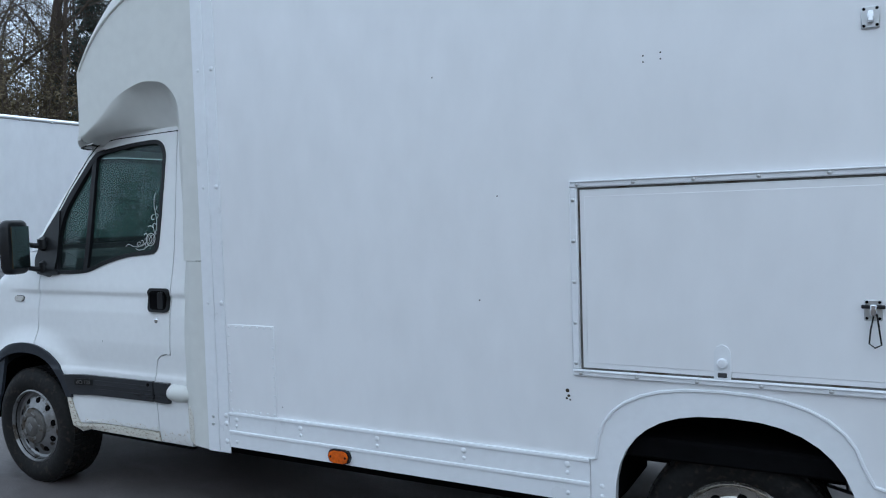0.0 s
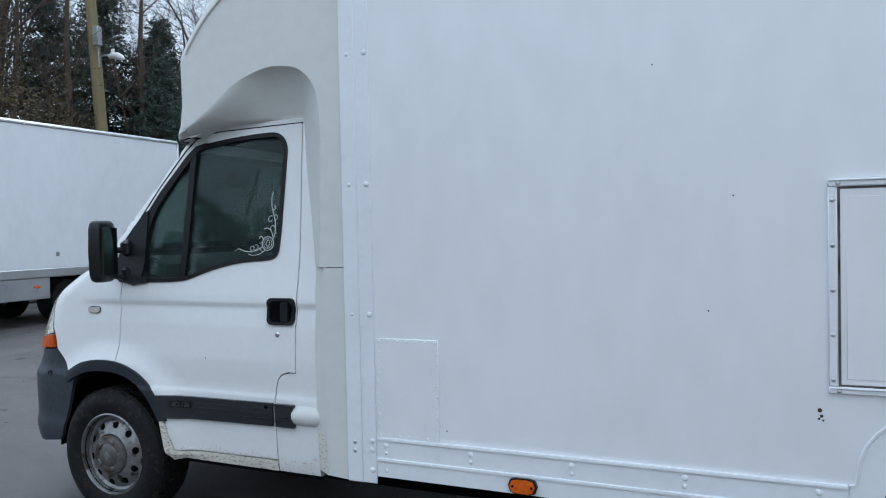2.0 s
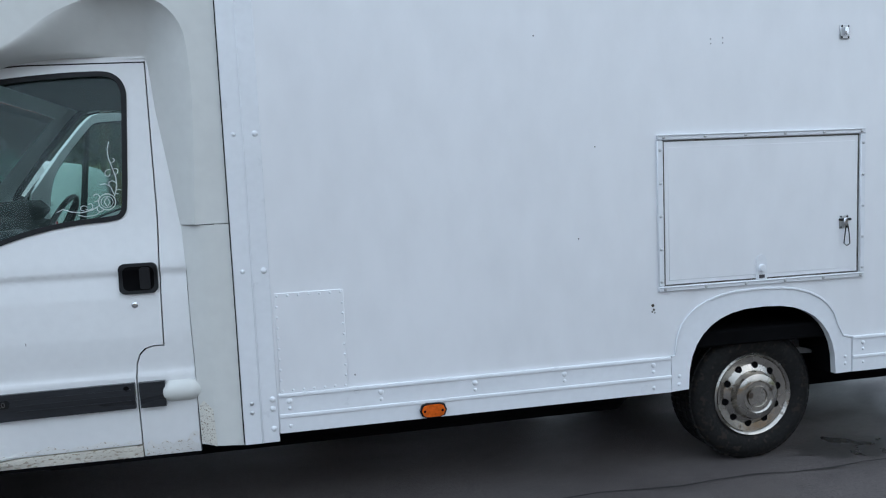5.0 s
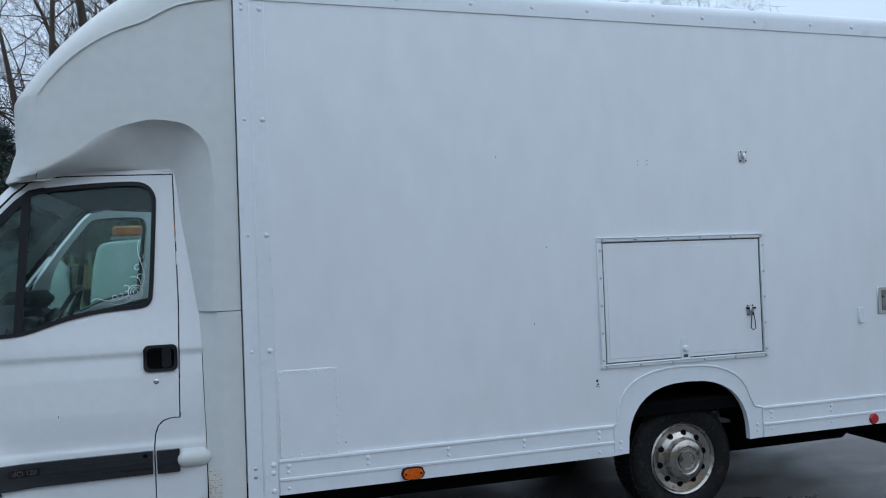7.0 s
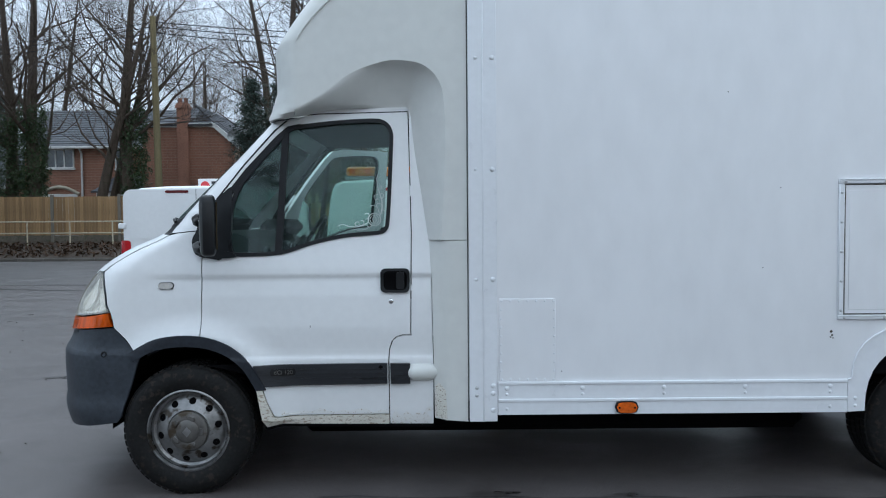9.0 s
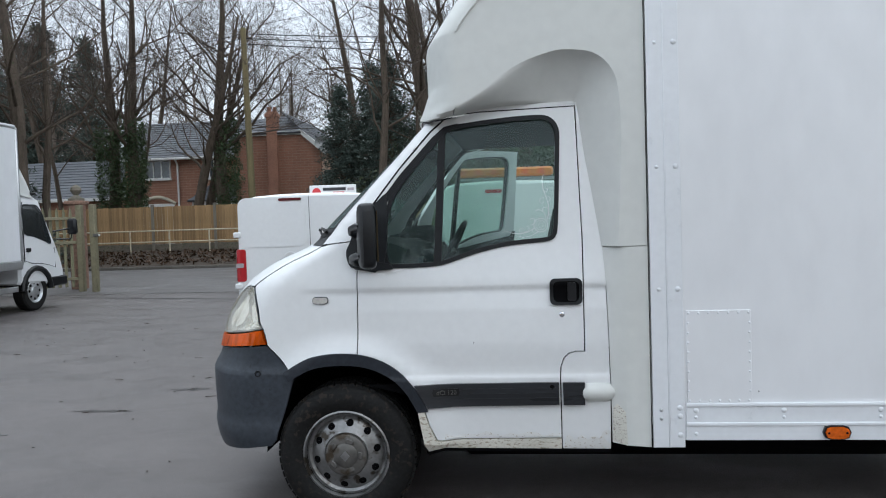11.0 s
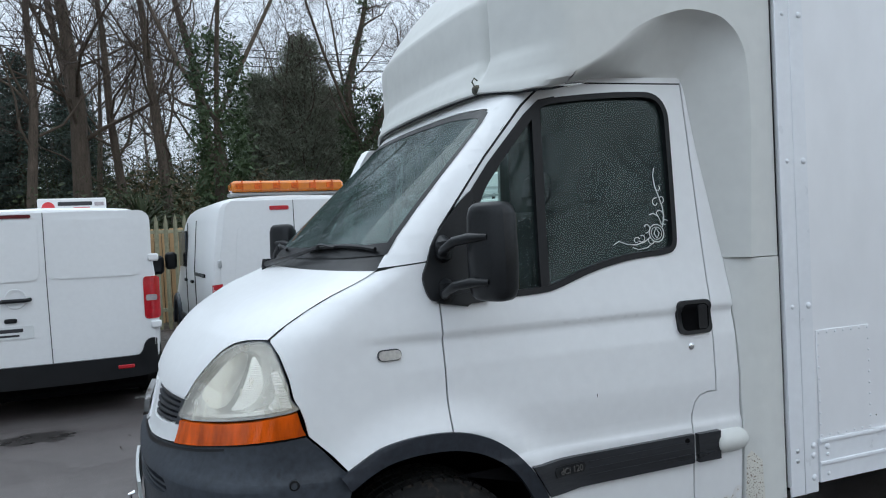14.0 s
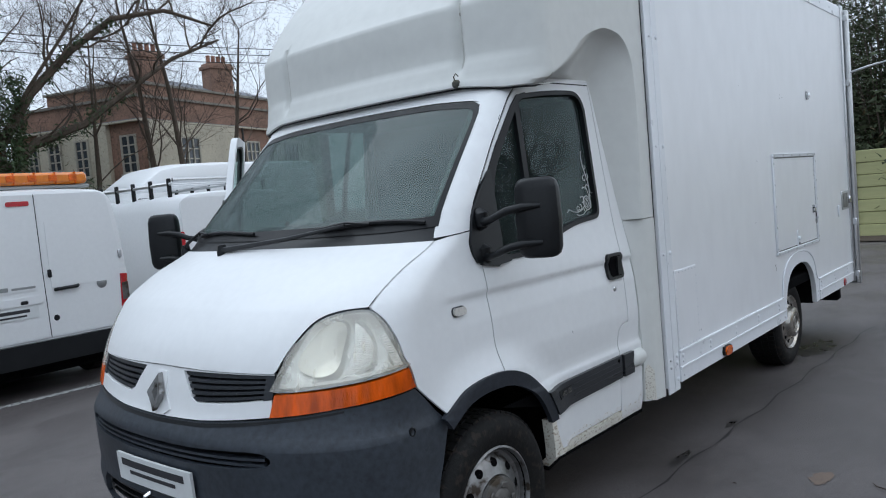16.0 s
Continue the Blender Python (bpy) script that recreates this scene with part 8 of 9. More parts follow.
for cx, cy, hz in ((15.0, 29.2, 9.0), (19.2, 30.2, 9.0)):
    st = part("chimney", Geo().box(cx - 0.6, cy - 0.4, 7.2, cx + 0.6, cy + 0.4, hz, 0.02).box(cx - 0.68, cy - 0.48, hz - 0.30, cx + 0.68, cy + 0.48, hz - 0.12, 0.02), M_OLDBRICK, villa, "brown brick chimney stack")
    for k in range(4):
        part("chimney_pot", Geo().lathe([(0.11, 0.0), (0.09, 0.32), (0.12, 0.35), (0.08, 0.38)], (cx - 0.42 + 0.28 * k, cy, hz), 10, "z"), M_BRICK, st)
for u in (0.12, 5.9):
    q = V1 + ra * u + rn * 0.28
    part("drainpipe", Geo().tube([(q.x, q.y, 0), (q.x, q.y, 5.6)], 0.05, 6), M_WIRE, villa)

# ---- parked vans ----


def simple_wheel(owner, x, y, r, width, side, rim=M_RIM):
    w = part("road_wheel", Geo().lathe([(r * 0.60, 0.0), (r * 0.68, -0.010 * side), (r * 0.92, -0.012 * side), (r, 0.015 * side), (r, (width - 0.02) * side), (r * 0.9, width * side), (r * 0.6, width * side)][::1], (x, y, r), 36, "x"), M_TYRE, owner, "black tyre on a silver wheel", fix=True)
    part("rim", Geo().lathe([(r * 0.62, 0.004 * side), (r * 0.60, -0.008 * side), (r * 0.56, 0.006 * side), (r * 0.50, 0.022 * side), (r * 0.24, 0.012 * side), (r * 0.20, -0.002 * side), (0.0, -0.004 * side)], (x, y, r), 36, "x"), rim, w, fix=True)
    for k in range(8):
        a = 2 * math.pi * k / 8
        part("vent_hole", Geo().lathe([(0.0, -0.001 * side), (r * 0.07, -0.001 * side), (r * 0.075, 0.006 * side)], (x + 0.014 * side, y + r * 0.40 * math.cos(a), r + r * 0.40 * math.sin(a)), 10, "x"), M_DARK, w)
    return w


def van_body(owner, hw, height, length, floor, nose):
    """A smooth van shell: upright tail, tumblehome sides, raked windscreen and short bonnet."""
    sec = [(0.0, 0.0), (0.90, 0.0), (0.97, 0.03), (0.995, 0.12), (1.0, 0.25), (1.0, 0.42), (0.985, 0.55), (0.955, 0.72), (0.92, 0.86), (0.885, 0.94), (0.84, 0.975), (0.74, 0.995), (0.4, 1.008), (0.0, 1.012)]
    stations = [(0.0, 0.955, height - 0.05), (0.015, 0.985, height - 0.02), (0.06, 1.0, height), (0.8, 1.0, height + 0.01), (length * 0.45, 1.0, height + 0.01), (length * 0.62, 1.0, height - 0.02), (length * 0.70, 0.995, height - 0.10), (length * 0.78, 0.99, height - 0.42), (length * 0.86, 0.985, nose + 0.10), (length * 0.93, 0.96, nose), (length * 0.985, 0.90, nose - 0.10), (length, 0.80, nose - 0.25)]
    rows = []
    for y, k, top in stations:
        half = [(hw * k * fx, y, floor + (top - floor) * fz) for fx, fz in sec]
        rows.append(half + [(-x, yy, z) for x, yy, z in half[::-1][1:]])
    g = Geo().grid(rows)
    n = len(rows[0])
    g.f.append(tuple(range(n)))
    g.f.append(tuple(len(g.v) - 1 - i for i in range(n)))
    return part("body", g, M_PAINT, owner, fix=True, angle=32)


def back(d):
    return lambda u, v, t: (u, t - d, v)


def groove(owner, pts, w=0.006, d=0.004):
    g = Geo().tube([(x, -d + 0.002, z) for x, z in pts], w * 0.6, 6)
    part("panel_gap", g, M_RUBBER, owner)


def plate_on(owner, x, z, d, w=0.52):
    p = part("number_plate", sheet(rounded(x - w / 2, z - 0.056, x + w / 2, z + 0.056, 0.01), back(d), 0, 0, 0.008), M_PLATE, owner, "pale plate with dark bars")
    part("plate_bar", sheet(rounded(x - w * 0.34, z + 0.002, x + w * 0.34, z + 0.034, 0.004), back(d + 0.001), 0, 0, 0.001), M_INK, p)
    part("plate_bar", sheet(rounded(x - w * 0.28, z - 0.036, x + w * 0.28, z - 0.018, 0.004), back(d + 0.001), 0, 0, 0.001), M_INK, p)


# medium van with a roof sign
v1 = thing("panel_van", "white medium panel van with a roof sign, tail towards the yard", "van", group="parked vans")
van_body(v1, 0.93, 1.87, 4.95, 0.34, 1.12)
part("tail_door_panel", sheet(rounded(-0.885, 0.50, 0.885, 1.845, 0.10), back(0.012), 0.3, 0.3, 0.03), M_PAINT, v1)
part("door_pressing", sheet(rounded(-0.79, 1.245, -0.045, 1.780, 0.08), back(0.020), 0, 0, 0.010), M_PAINT, v1)
part("door_pressing", sheet(rounded(0.045, 1.245, 0.79, 1.780, 0.08), back(0.020), 0, 0, 0.010), M_PAINT, v1)
groove(v1, [(0.0, 1.845), (0.005, 1.2), (0.02, 0.50)], d=0.014)
part("plate_recess", sheet(rounded(-0.70, 0.66, -0.02, 0.955, 0.07), back(0.0135), 0, 0, 0.004), M_PAINT, v1)
plate_on(v1, -0.375, 0.80, 0.022)
for x in (-0.56, -0.29):
    part("plate_lamp", Geo().box(x - 0.05, -0.034, 0.885, x + 0.05, -0.012, 0.925, 0.012), M_BLACK, v1)
hd = part("door_handle", Geo().tube([(-0.36, -0.015, 1.075), (-0.34, -0.045, 1.08), (-0.15, -0.045, 1.08), (-0.13, -0.015, 1.085)], 0.018, 10), M_BLACK, v1, "black tail door handle")
part("handle_dish", Geo().lathe([(0.06, 0.0), (0.09, 0.0), (0.085, -0.008), (0.06, -0.003)], (-0.245, -0.013, 1.095), 20), M_PAINT, hd)
part("brake_lamp", sheet(rounded(-0.37, 1.800, -0.09, 1.832, 0.014), back(0.022), 0, 0, 0.02), mat("dark_red_lens", (0.10, 0.012, 0.015), 0.2, vary=0.1, bump=0.0, coat=0.4), v1, "dark red high brake lamp")
for s in (-1, 1):
    lens = sorted((s * 0.80, s * 0.945))
    tl = part("tail_lamp", sheet(rounded(lens[0], 0.830, lens[1], 1.225, 0.035), lambda u, v, t: (u, t - 0.020 + 0.06 * max(0, (abs(u) - 0.86) / 0.08) ** 2, v), 0.02, 0.05, 0.05), M_RED, v1, "red tail lamp with a clear band")
    part("clear_band", sheet(rounded(lens[0] + 0.02, 1.00, lens[1] - 0.03, 1.055, 0.015), back(0.024), 0, 0, 0.006), M_LENSCLEAR, tl)
    for z in (1.40, 0.775, ):
        part("hinge", Geo().box(min(s * 0.85, s * 0.945), -0.035, z - 0.035, max(s * 0.85, s * 0.945), 0.03, z + 0.035, 0.012), M_PAINT, v1)
    part("door_mirror", Geo().box(min(s * 0.98, s * 1.16), 3.60, 1.10, max(s * 0.98, s * 1.16), 3.72, 1.36, 0.04), M_BLACK, v1)
    part("side_window", Geo().box(min(s * 0.90, s * 0.935), 3.0, 1.28, max(s * 0.90, s * 0.935), 3.8, 1.72, 0.01), M_DARKGLASS, v1)
    for y in (0.95, 4.05):
        simple_wheel(v1, s * 0.935, y, 0.335, 0.21, -s)
bp = part("rear_bumper", sheet(soften([(-0.93, 0.65), (-0.80, 0.655), (-0.76, 0.52), (-0.70, 0.50), (0.70, 0.50), (0.76, 0.52), (0.80, 0.655), (0.93, 0.65), (0.93, 0.38), (0.86, 0.30), (-0.86, 0.30), (-0.93, 0.38)]), lambda u, v, t: (u, t - 0.06 + 0.12 * max(0, (abs(u) - 0.78) / 0.16) ** 2, v), 0.08, 0.08, 0.10), M_BLACK, v1, "black plastic rear bumper")
for s in (-1, 1):
    part("reflector", Geo().box(s * 0.62 - 0.07, -0.068, 0.395, s * 0.62 + 0.07, -0.055, 0.430, 0.006), M_RED, bp)
part("windscreen", Geo().box(-0.72, 3.86, 1.25, 0.72, 3.88, 1.72, 0.01, Matrix.Translation((0, 3.87, 1.3)) @ Matrix.Rotation(radians(48), 4, "X") @ Matrix.Translation((0, -3.87, -1.3))), M_DARKGLASS, v1)
sign = part("roof_sign", Geo().box(-0.06, 0.28, 1.865, 0.52, 0.34, 1.985, 0.008), M_SIGN, v1, "white roof sign with a red mark and dark bars")
part("sign_mark", sheet([(-0.03 + 0.06 + 0.06 * math.cos(math.pi * k / 10), 1.88 + 0.075 * math.sin(math.pi * k / 10)) for k in range(11)], lambda u, v, t: (u, t + 0.278, v), 0, 0, 0.002), M_SIGNRED, sign)
part("sign_bar", sheet(rounded(0.11, 1.915, 0.40, 1.952, 0.005), lambda u, v, t: (u, t + 0.278, v), 0, 0, 0.002), M_INK, sign)
part("sign_bar", sheet(rounded(0.24, 1.888, 0.38, 1.900, 0.003), lambda u, v, t: (u, t + 0.278, v), 0, 0, 0.002), M_SIGNRED, sign)
part("sign_bar", sheet(rounded(0.42, 1.91, 0.50, 1.945, 0.003), lambda u, v, t: (u, t + 0.278, v), 0, 0, 0.002), M_LENSCLEAR, sign)
# unseen box added to stop light leaking under this van
part("underbody", Geo().box(-0.80, 0.12, 0.17, 0.80, 4.5, 0.40, 0.04), M_DARK, v1)
v1.matrix_basis = pose(-1.62, 5.30, 0, 0, 0, 1.0)

# tall compact van with an amber light bar
v2 = thing("compact_van", "tall white compact van with an amber roof light bar", "van", group="parked vans")
van_body(v2, 0.89, 1.97, 4.45, 0.34, 1.15)
part("tail_door_panel", sheet([(-0.79, 0.54), (0.79, 0.54), (0.80, 1.30), (0.72, 1.88), (0.66, 1.935), (-0.66, 1.935), (-0.72, 1.88), (-0.80, 1.30)], back(0.010), 0.3, 0.3, 0.03), M_PAINT, v2)
for s in (-1, 1):
    part("door_pressing", sheet(([(-0.66, 1.02), (-0.07, 1.02), (-0.07, 1.66), (-0.58, 1.66), (-0.61, 1.62)] if s < 0 else [(0.07, 1.02), (0.66, 1.02), (0.61, 1.62), (0.58, 1.66), (0.07, 1.66)]), back(0.017), 0, 0, 0.009), M_PAINT, v2)
    lens = [(s * u, z) for u, z in ((0.785, 1.07), (0.885, 1.06), (0.895, 0.70), (0.765, 0.69), (0.775, 0.85))]
    tl = part("tail_lamp", sheet(lens, lambda u, v, t: (u, t - 0.02 + 0.05 * max(0, (abs(u) - 0.80) / 0.09) ** 2, v), 0.03, 0.05, 0.06), M_RED, v2, "dull red tail lamp with a grey grid")
    part("clear_band", sheet([(s * u, z) for u, z in ((0.79, 0.97), (0.855, 0.98), (0.862, 0.80), (0.785, 0.79))], back(0.022), 0, 0, 0.006), M_HUB, tl)
    for z in (1.28, 0.60):
        part("hinge", Geo().box(s * 0.805 - 0.02, -0.03, z - 0.04, s * 0.805 + 0.02, 0.01, z + 0.04, 0.008), M_BARE, v2)
    for y in (0.80, 3.55):
        simple_wheel(v2, s * 0.885, y, 0.32, 0.20, -s)
        part("arch_trim", Geo().tube([(s * 0.892, y + 0.40 * math.cos(math.pi * k / 12), 0.34 + 0.42 * math.sin(math.pi * k / 12)) for k in range(13)], 0.045, 8), M_GREY, v2, "grey plastic arch trim")
    part("side_window", Geo().box(min(s * 0.845, s * 0.888), 2.35, 1.20, max(s * 0.845, s * 0.888), 3.15, 1.68, 0.01), M_DARKGLASS, v2)
    part("side_rail", Geo().box(min(s * 0.88, s * 0.90), 0.55, 1.12, max(s * 0.88, s * 0.90), 1.35, 1.16, 0.006), M_RUBBER, v2)
    part("door_seam", Geo().tube([(s * 0.892, 1.40, 0.60), (s * 0.895, 1.40, 1.2), (s * 0.845, 1.40, 1.78)], 0.005, 6), M_RUBBER, v2)
    part("door_seam", Geo().tube([(s * 0.892, 2.30, 0.60), (s * 0.895, 2.30, 1.2), (s * 0.845, 2.30, 1.78)], 0.005, 6), M_RUBBER, v2)
    part("lower_cladding", Geo().box(min(s * 0.87, s * 0.905), 1.22, 0.42, max(s * 0.87, s * 0.905), 3.15, 0.56, 0.02), M_GREY, v2)
    for y in (1.52, 2.20):
        part("door_handle", Geo().box(min(s * 0.89, s * 0.925), y, 1.02, max(s * 0.89, s * 0.925), y + 0.16, 1.06, 0.012), M_BLACK, v2)
    part("door_mirror", Geo().box(min(s * 0.93, s * 1.09), 3.02, 1.16, max(s * 0.93, s * 1.09), 3.12, 1.40, 0.035), M_BLACK, v2)
groove(v2, [(0.0, 1.935), (0.005, 1.2), (0.02, 0.54)], d=0.013)
part("plate_panel", sheet(rounded(-0.64, 0.885, -0.02, 0.96, 0.02), back(0.024), 0, 0, 0.012), M_PAINT, v2)
for x in (-0.47, -0.20):
    part("plate_lamp", Geo().box(x - 0.035, -0.034, 0.895, x + 0.035, -0.014, 0.930, 0.01), M_BLACK, v2)
plate_on(v2, -0.335, 0.815, 0.018)
part("badge_bar", sheet(rounded(-0.66, 1.035, -0.33, 1.075, 0.006), back(0.019), 0, 0, 0.004), M_LEADCLOTH, v2, "grey maker's lettering as a plain bar")
part("badge_bar", sheet(rounded(-0.30, 1.04, -0.08, 1.062, 0.006), back(0.019), 0, 0, 0.004), M_LEADCLOTH, v2)
part("door_handle", Geo().tube([(0.10, -0.012, 0.995), (0.12, -0.04, 1.0), (0.31, -0.04, 1.005), (0.33, -0.012, 1.01)], 0.017, 10), M_BLACK, v2)
part("lock_cover", Geo().lathe([(0.0, -0.006), (0.026, -0.005), (0.03, 0.0)], (0.09, -0.011, 0.72), 14), M_BLACK, v2)
part("oval_badge", Geo().lathe([(0.0, -0.006), (0.05, -0.004), (0.055, 0.0)], (0.58, -0.011, 1.0), 18), M_LEADCLOTH, v2)
part("latch_cover", Geo().box(0.045, -0.03, 1.12, 0.085, -0.01, 1.20, 0.01), M_BLACK, v2)
part("brake_lamp", sheet(rounded(-0.26, 1.83, -0.05, 1.875, 0.015), back(0.018), 0, 0, 0.02), M_RED, v2, "red high brake lamp")
part("rear_bumper", sheet([(-0.88, 0.52), (0.88, 0.52), (0.87, 0.36), (0.78, 0.30), (-0.78, 0.30), (-0.87, 0.36)], lambda u, v, t: (u, t - 0.07 + 0.12 * max(0, (abs(u) - 0.72) / 0.16) ** 2, v), 0.08, 0.08, 0.12), M_BLACK, v2, "dark plastic rear bumper")
bar = part("light_bar", Geo().box(-0.62, 0.10, 2.035, 0.62, 0.36, 2.155, 0.03), M_BEACON, v2, "amber roof light bar")
for k in range(6):
    part("beacon_rib", Geo().box(-0.62 + 0.20 * k + 0.105, 0.096, 2.040, -0.62 + 0.20 * k + 0.115, 0.364, 2.158, 0.003), M_ORANGE, bar)
    part("beacon_core", Geo().box(-0.58 + 0.20 * k, 0.092, 2.065, -0.50 + 0.20 * k, 0.102, 2.13, 0.003), M_ORANGE, bar)
part("bar_base", Geo().box(-0.64, 0.12, 1.995, 0.64, 0.34, 2.03, 0.01), M_LEADCLOTH, bar)
# added block, out of sight, for a darker shadow below
part("underbody", Geo().box(-0.76, 0.12, 0.17, 0.76, 4.0, 0.40, 0.04), M_DARK, v2)
v2.matrix_basis = pose(0.74, 6.0, 0, 0, 0, 3.0)

# van with a roof rack farther back
v3 = thing("panel_van", "white panel van with an aluminium roof rack", "van", group="parked vans")
van_body(v3, 0.95, 1.93, 4.9, 0.34, 1.12)
part("tail_door_panel", sheet(rounded(-0.86, 0.50, 0.86, 1.87, 0.10), back(0.012), 0.3, 0.3, 0.03), M_PAINT, v3)
groove(v3, [(0.0, 1.86), (0.0, 0.50)], d=0.014)
for s in (-1, 1):
    part("tail_lamp", sheet(rounded(min(s * 0.84, s * 0.95), 0.85, max(s * 0.84, s * 0.95), 1.42, 0.03), lambda u, v, t: (u, t - 0.018 + 0.05 * max(0, (abs(u) - 0.88) / 0.07) ** 2, v), 0.02, 0.08, 0.05), M_RED, v3, "red tail lamp")
    for y in (0.95, 4.0):
        simple_wheel(v3, s * 0.945, y, 0.335, 0.21, -s)
rack = part("roof_rack", Geo().box(-0.80, 0.3, 2.06, -0.75, 3.0, 2.10, 0.01), M_BARE, v3, "aluminium roof rack")
part("rack_rail", Geo().box(0.75, 0.3, 2.06, 0.80, 3.0, 2.10, 0.01), M_BARE, rack)
for k in range(6):
    part("rack_bar", Geo().tube([(-0.80, 0.35 + 0.5 * k, 2.11), (0.80, 0.35 + 0.5 * k, 2.11)], 0.02, 8), M_BARE, rack)
    for s in (-1, 1):
        part("rack_foot", Geo().box(s * 0.78 - 0.025, 0.33 + 0.5 * k, 1.90, s * 0.78 + 0.025, 0.38 + 0.5 * k, 2.16, 0.008), M_RUBBER, rack)
part("rear_roller", Geo().tube([(-0.80, 0.22, 2.13), (0.80, 0.22, 2.13)], 0.028, 10), M_BARE, rack)
part("rear_bumper", Geo().box(-0.94, -0.07, 0.32, 0.94, 0.10, 0.52, 0.03), M_BLACK, v3)
# hidden box added only to shade the ground underneath
part("underbody", Geo().box(-0.80, 0.12, 0.17, 0.80, 4.4, 0.40, 0.04), M_DARK, v3)
v3.matrix_basis = pose(4.02, 7.5, 0, 0, 0, 0.0)
# tall van seen side-on behind them
v4 = thing("high_roof_van", "white high-roofed van standing side-on behind the others", "van", group="parked vans")
van_body(v4, 1.0, 2.82, 5.9, 0.4, 1.25)
part("side_stripe", Geo().box(-1.012, 0.3, 1.20, -0.995, 4.6, 1.24, 0.004), M_LEADCLOTH, v4)
part("cab_window", Geo().box(-0.97, 4.0, 1.55, -0.93, 4.75, 2.1, 0.01), M_DARKGLASS, v4)
for s in (-1, 1):
    for y in (1.2, 4.9):
        simple_wheel(v4, s * 0.99, y, 0.35, 0.22, -s)
v4.matrix_basis = pose(10.2, 13.9, 0, 0, 0, 90.0)

# ---- box truck by the gate ----
truck = thing("box_truck", "white box truck with a cab roof deflector parked by the gate", "truck")
TX, TB, TF, TT = -8.35, 2.6, 9.62, 3.52
part("box_body", Geo().box(TX - 2.3, TB, 0.98, TX, TF, TT - 0.03, 0.02), M_BOX, truck, "plain white truck box")
part("roof_rail", Geo().box(TX - 2.32, TB - 0.01, TT - 0.10, TX + 0.02, TF + 0.02, TT, 0.04), M_BARE, truck)
part("corner_post", Geo().box(TX - 0.05, TF - 0.04, 0.90, TX + 0.025, TF + 0.025, TT - 0.06, 0.02), M_BARE, truck)
part("floor_rail", Geo().box(TX - 0.04, TB, 0.83, TX + 0.02, TF, 0.99, 0.015), M_BARE, truck, "grey aluminium floor rail")
for k in range(12):
    part("rail_screw", Geo().dome((TX + 0.021, TB + 0.4 + 0.6 * k, TT - 0.075), 0.02, 0.01, (1, 0, 0), 8), M_BARE, truck)
part("side_guard", Geo().box(TX - 0.05, TB + 0.3, 0.46, TX - 0.005, 6.42, 0.83, 0.01), M_BARE, truck, "grey side guard panel")
part("guard_bar", Geo().box(TX - 0.05, 7.3, 0.42, TX - 0.01, 9.5, 0.52, 0.01), M_BARE, truck)
part("guard_post", Geo().box(TX - 0.05, 8.1, 0.45, TX - 0.01, 8.2, 0.90, 0.008), M_BARE, truck)
part("amber_marker", Geo().box(TX - 0.01, 6.1, 0.66, TX + 0.012, 6.22, 0.70, 0.006), M_ORANGE, truck)
part("amber_marker", Geo().box(TX - 0.01, 8.5, 0.76, TX + 0.012, 8.62, 0.81, 0.006), M_ORANGE, truck)
part("box_fixing", Geo().box(TX - 0.002, 6.55, 1.20, TX + 0.014, 6.62, 1.27, 0.006), M_LEADCLOTH, truck)
cab_rows = []
for y, z0, z1, w in ((9.72, 0.55, 2.20, 0.96), (9.78, 0.52, 2.26, 1.0), (10.35, 0.50, 2.26, 1.0), (10.55, 0.48, 2.16, 1.0), (10.95, 0.45, 1.36, 1.0), (11.12, 0.42, 1.05, 0.97), (11.16, 0.42, 0.75, 0.95)):
    hw = 0.98 * w
    cx = TX - 1.12
    sec = [(0, z0), (hw * 0.96, z0), (hw, z0 + 0.06), (hw, z0 + (z1 - z0) * 0.5), (hw * 0.95, z0 + (z1 - z0) * 0.85), (hw * 0.88, z1 - 0.03), (hw * 0.78, z1), (0, z1 + 0.02)]
    cab_rows.append([(cx + x, y, z) for x, z in sec] + [(cx - x, y, z) for x, z in sec[::-1][1:]])
cg = Geo().grid(cab_rows)
n = len(cab_rows[0])
cg.f.append(tuple(range(n)))
cg.f.append(tuple(len(cg.v) - 1 - i for i in range(n)))
cabt = part("cab", cg, M_PAINT, truck, fix=True, angle=30)
SX = TX - 1.12 + 0.985


def cab_side(y, z, t):
    """A point of the truck cab's right-hand skin."""
    rows = ((9.78, 0.52, 2.26), (10.35, 0.50, 2.26), (10.55, 0.48, 2.16), (10.95, 0.45, 1.36))
    i = max([k for k in range(3) if rows[k][0] <= y] or [0])
    f = (y - rows[i][0]) / (rows[i + 1][0] - rows[i][0])
    z0, z1 = (rows[i][k] + (rows[i + 1][k] - rows[i][k]) * f for k in (1, 2))
    u = min(1.0, max(0.0, (z - z0) / (z1 - z0)))
    half = 1.0 if u < 0.5 else 1.0 - 0.05 * (u - 0.5) / 0.35 if u < 0.85 else 0.95 - 0.07 * (u - 0.85) / 0.14
    return (TX - 1.12 + 0.98 * half + 0.012 - t, y, z)


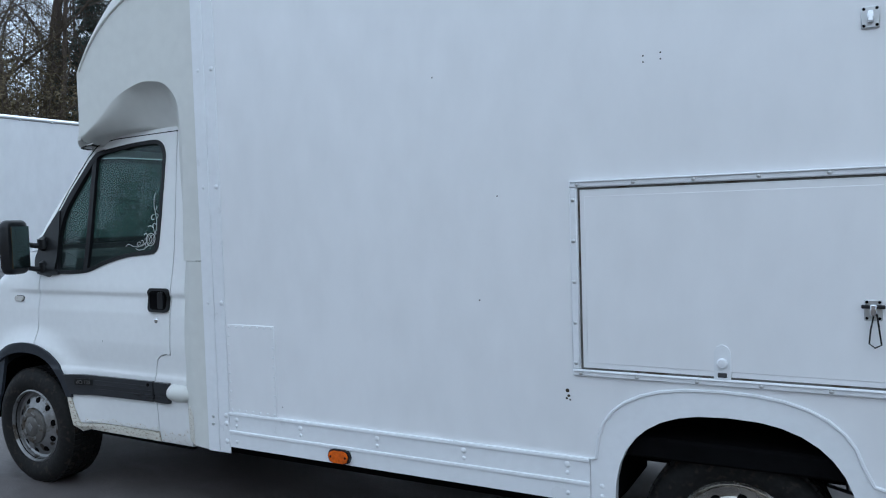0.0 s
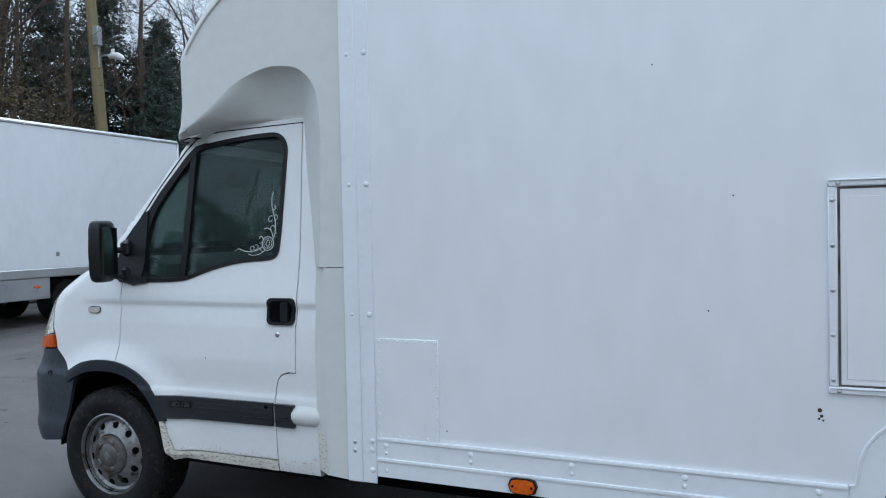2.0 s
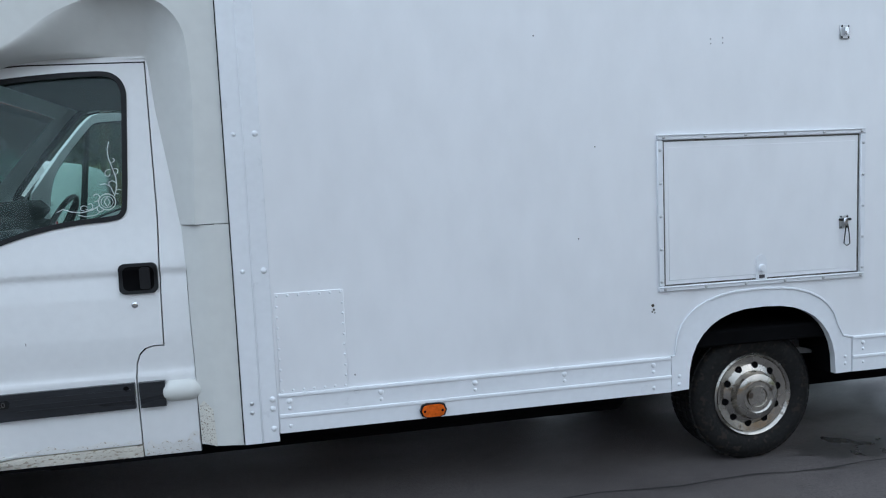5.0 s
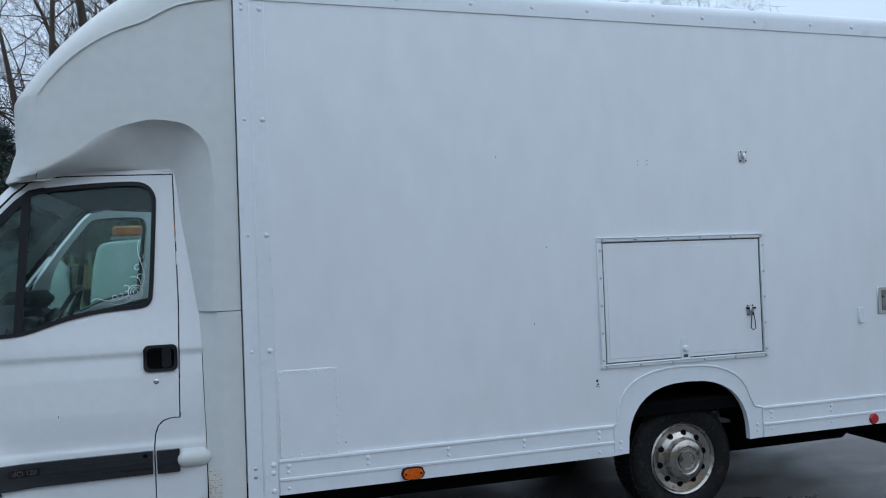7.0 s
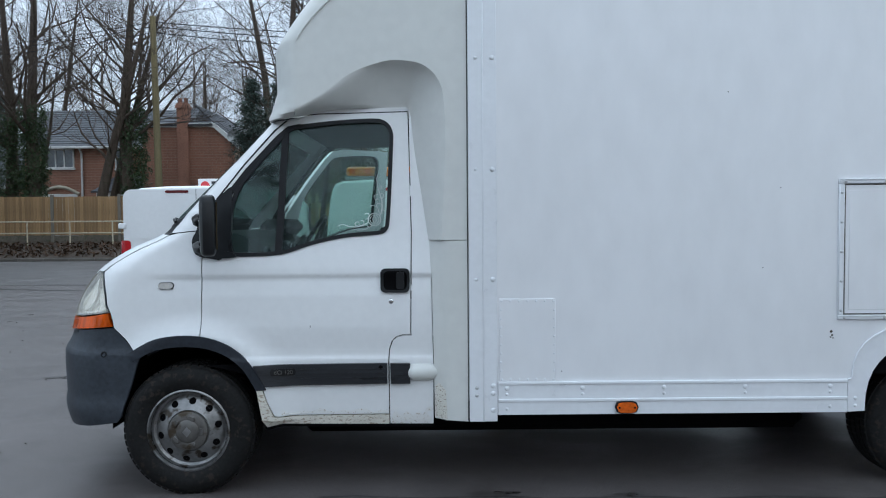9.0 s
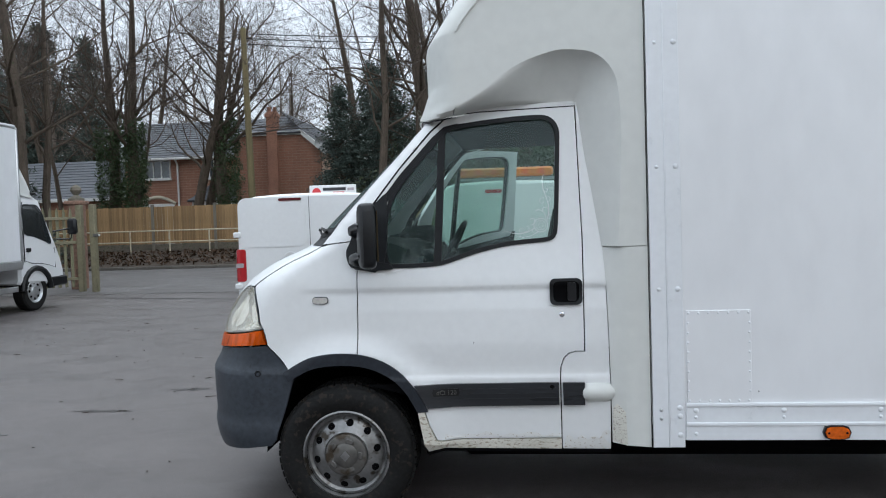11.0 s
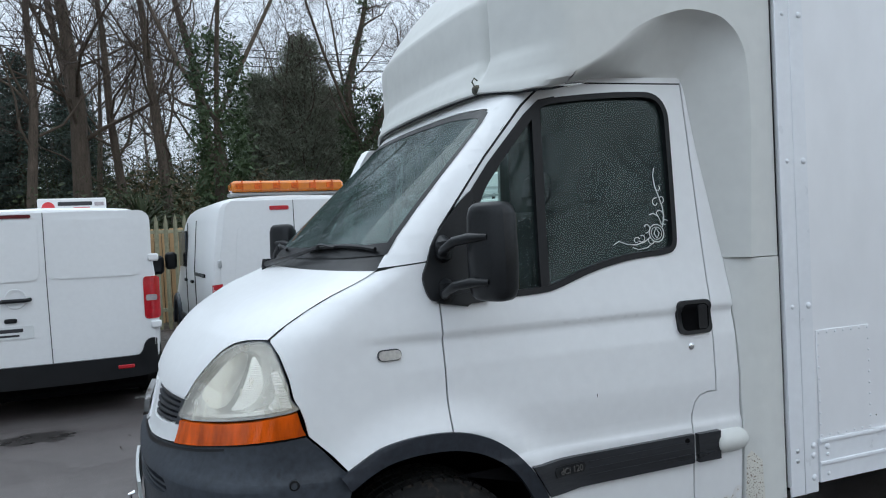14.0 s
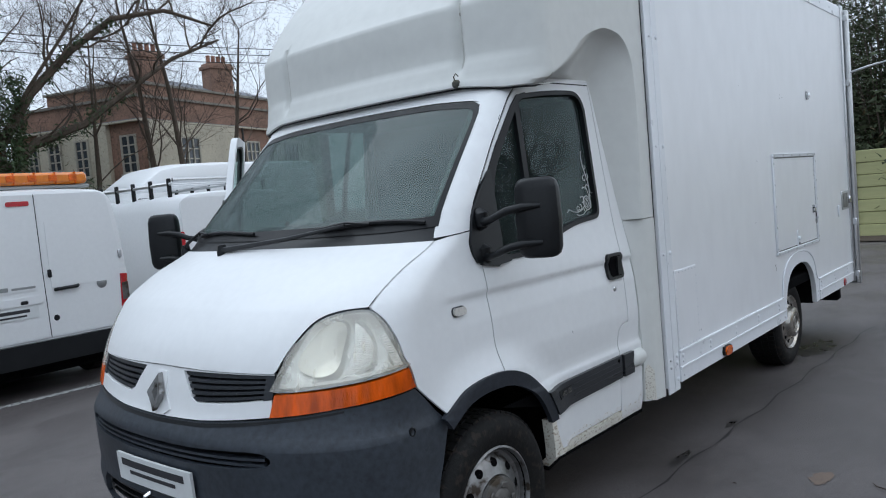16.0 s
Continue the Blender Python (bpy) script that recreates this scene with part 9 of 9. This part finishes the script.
CAB_PANE = rounder([(9.95, 1.50), (9.94, 1.75), (9.97, 2.02), (10.22, 2.04), (10.44, 2.02), (10.58, 1.80), (10.70, 1.50), (10.74, 1.30), (10.50, 1.36), (10.20, 1.45)], 3, True)
part("window_seal", sheet(shrink(CAB_PANE, -0.02), lambda u, v, t: cab_side(u, v, t + 0.004), 0.08, 0.06, 0.03), M_RUBBER, cabt, "black window surround")
part("side_window", sheet(CAB_PANE, cab_side, 0.08, 0.06, 0.02), M_DARKGLASS, cabt, "dark cab side window")
part("door_line", Geo().tube([cab_side(y, z, 0.010) for y, z in ((9.90, 2.10), (9.88, 1.5), (9.88, 0.98), (10.10, 0.92), (10.40, 0.90), (10.62, 0.86), (10.84, 0.80), (10.86, 1.2))], 0.006, 5), M_RUBBER, cabt)
part("door_seam", Geo().tube([(SX + 0.002, 9.88, 2.1), (SX + 0.006, 9.88, 0.95)], 0.008, 6), M_RUBBER, cabt)
part("door_handle", Geo().box(SX - 0.01, 9.94, 1.14, SX + 0.02, 10.08, 1.22, 0.012), M_BLACK, cabt)
part("mirror", Geo().box(SX + 0.10, 11.10, 1.45, SX + 0.30, 11.22, 1.78, 0.04), M_BLACK, cabt, "black truck mirror")
part("mirror_arm", Geo().tube([(SX, 10.90, 1.36), (SX + 0.18, 11.12, 1.36), (SX + 0.20, 11.15, 1.5)], 0.018, 6), M_BLACK, cabt)
part("mirror_arm", Geo().tube([(SX, 10.80, 1.52), (SX + 0.18, 11.12, 1.58)], 0.016, 6), M_BLACK, cabt)
part("front_bumper", Geo().box(TX - 2.1, 10.6, 0.42, TX - 0.12, 11.22, 0.62, 0.03), M_BLACK, cabt)
part("arch_lip", Geo().tube([(SX + 0.004, 10.22 + 0.42 * math.cos(math.pi * k / 10), 0.40 + 0.42 * math.sin(math.pi * k / 10)) for k in range(11)], 0.055, 8), M_BLACK, cabt)
part("roof_marker", Geo().box(SX - 0.20, 10.30, 2.25, SX - 0.06, 10.42, 2.30, 0.015), M_BLACK, cabt)
defl = Geo()
rows = []
for y, z in ((9.75, 3.14), (9.95, 3.05), (10.15, 2.82), (10.32, 2.52), (10.42, 2.28)):
    hw = 0.80 + 0.10 * (3.14 - z) / 0.86
    rows.append([(TX - 1.12 - hw, y - 0.12, z - 0.10), (TX - 1.12 - hw * 0.9, y, z), (TX - 1.12, y + 0.05, z + 0.02), (TX - 1.12 + hw * 0.9, y, z), (TX - 1.12 + hw, y - 0.12, z - 0.10)])
defl.grid(rows)
sidep = [(r[-1]) for r in rows]
defl.add(sidep + [(TX - 1.12 + 0.9, 9.72, 2.28)], [(0, 1, 2, 3, 4, 5)])
defl.add([r[0] for r in rows] + [(TX - 1.12 - 0.9, 9.72, 2.28)], [(5, 4, 3, 2, 1, 0)])
part("air_deflector", defl, M_GRP, truck, "white cab roof air deflector")
for y, ww in ((10.18, 0.22), (6.95, 0.42)):
    simple_wheel(truck, SX - 0.02, y, 0.38, ww, -1, M_BARE)
    simple_wheel(truck, TX - 2.12, y, 0.38, ww, 1, M_BARE)
for x in (TX - 1.5, TX - 0.75):
    part("chassis_rail", Geo().box(x - 0.04, TB + 0.2, 0.55, x + 0.04, 10.5, 0.82, 0.01), M_DARK, truck)
part("fuel_tank", Geo().box(TX - 0.6, 7.6, 0.42, TX - 0.12, 8.6, 0.78, 0.06), M_DARK, truck)
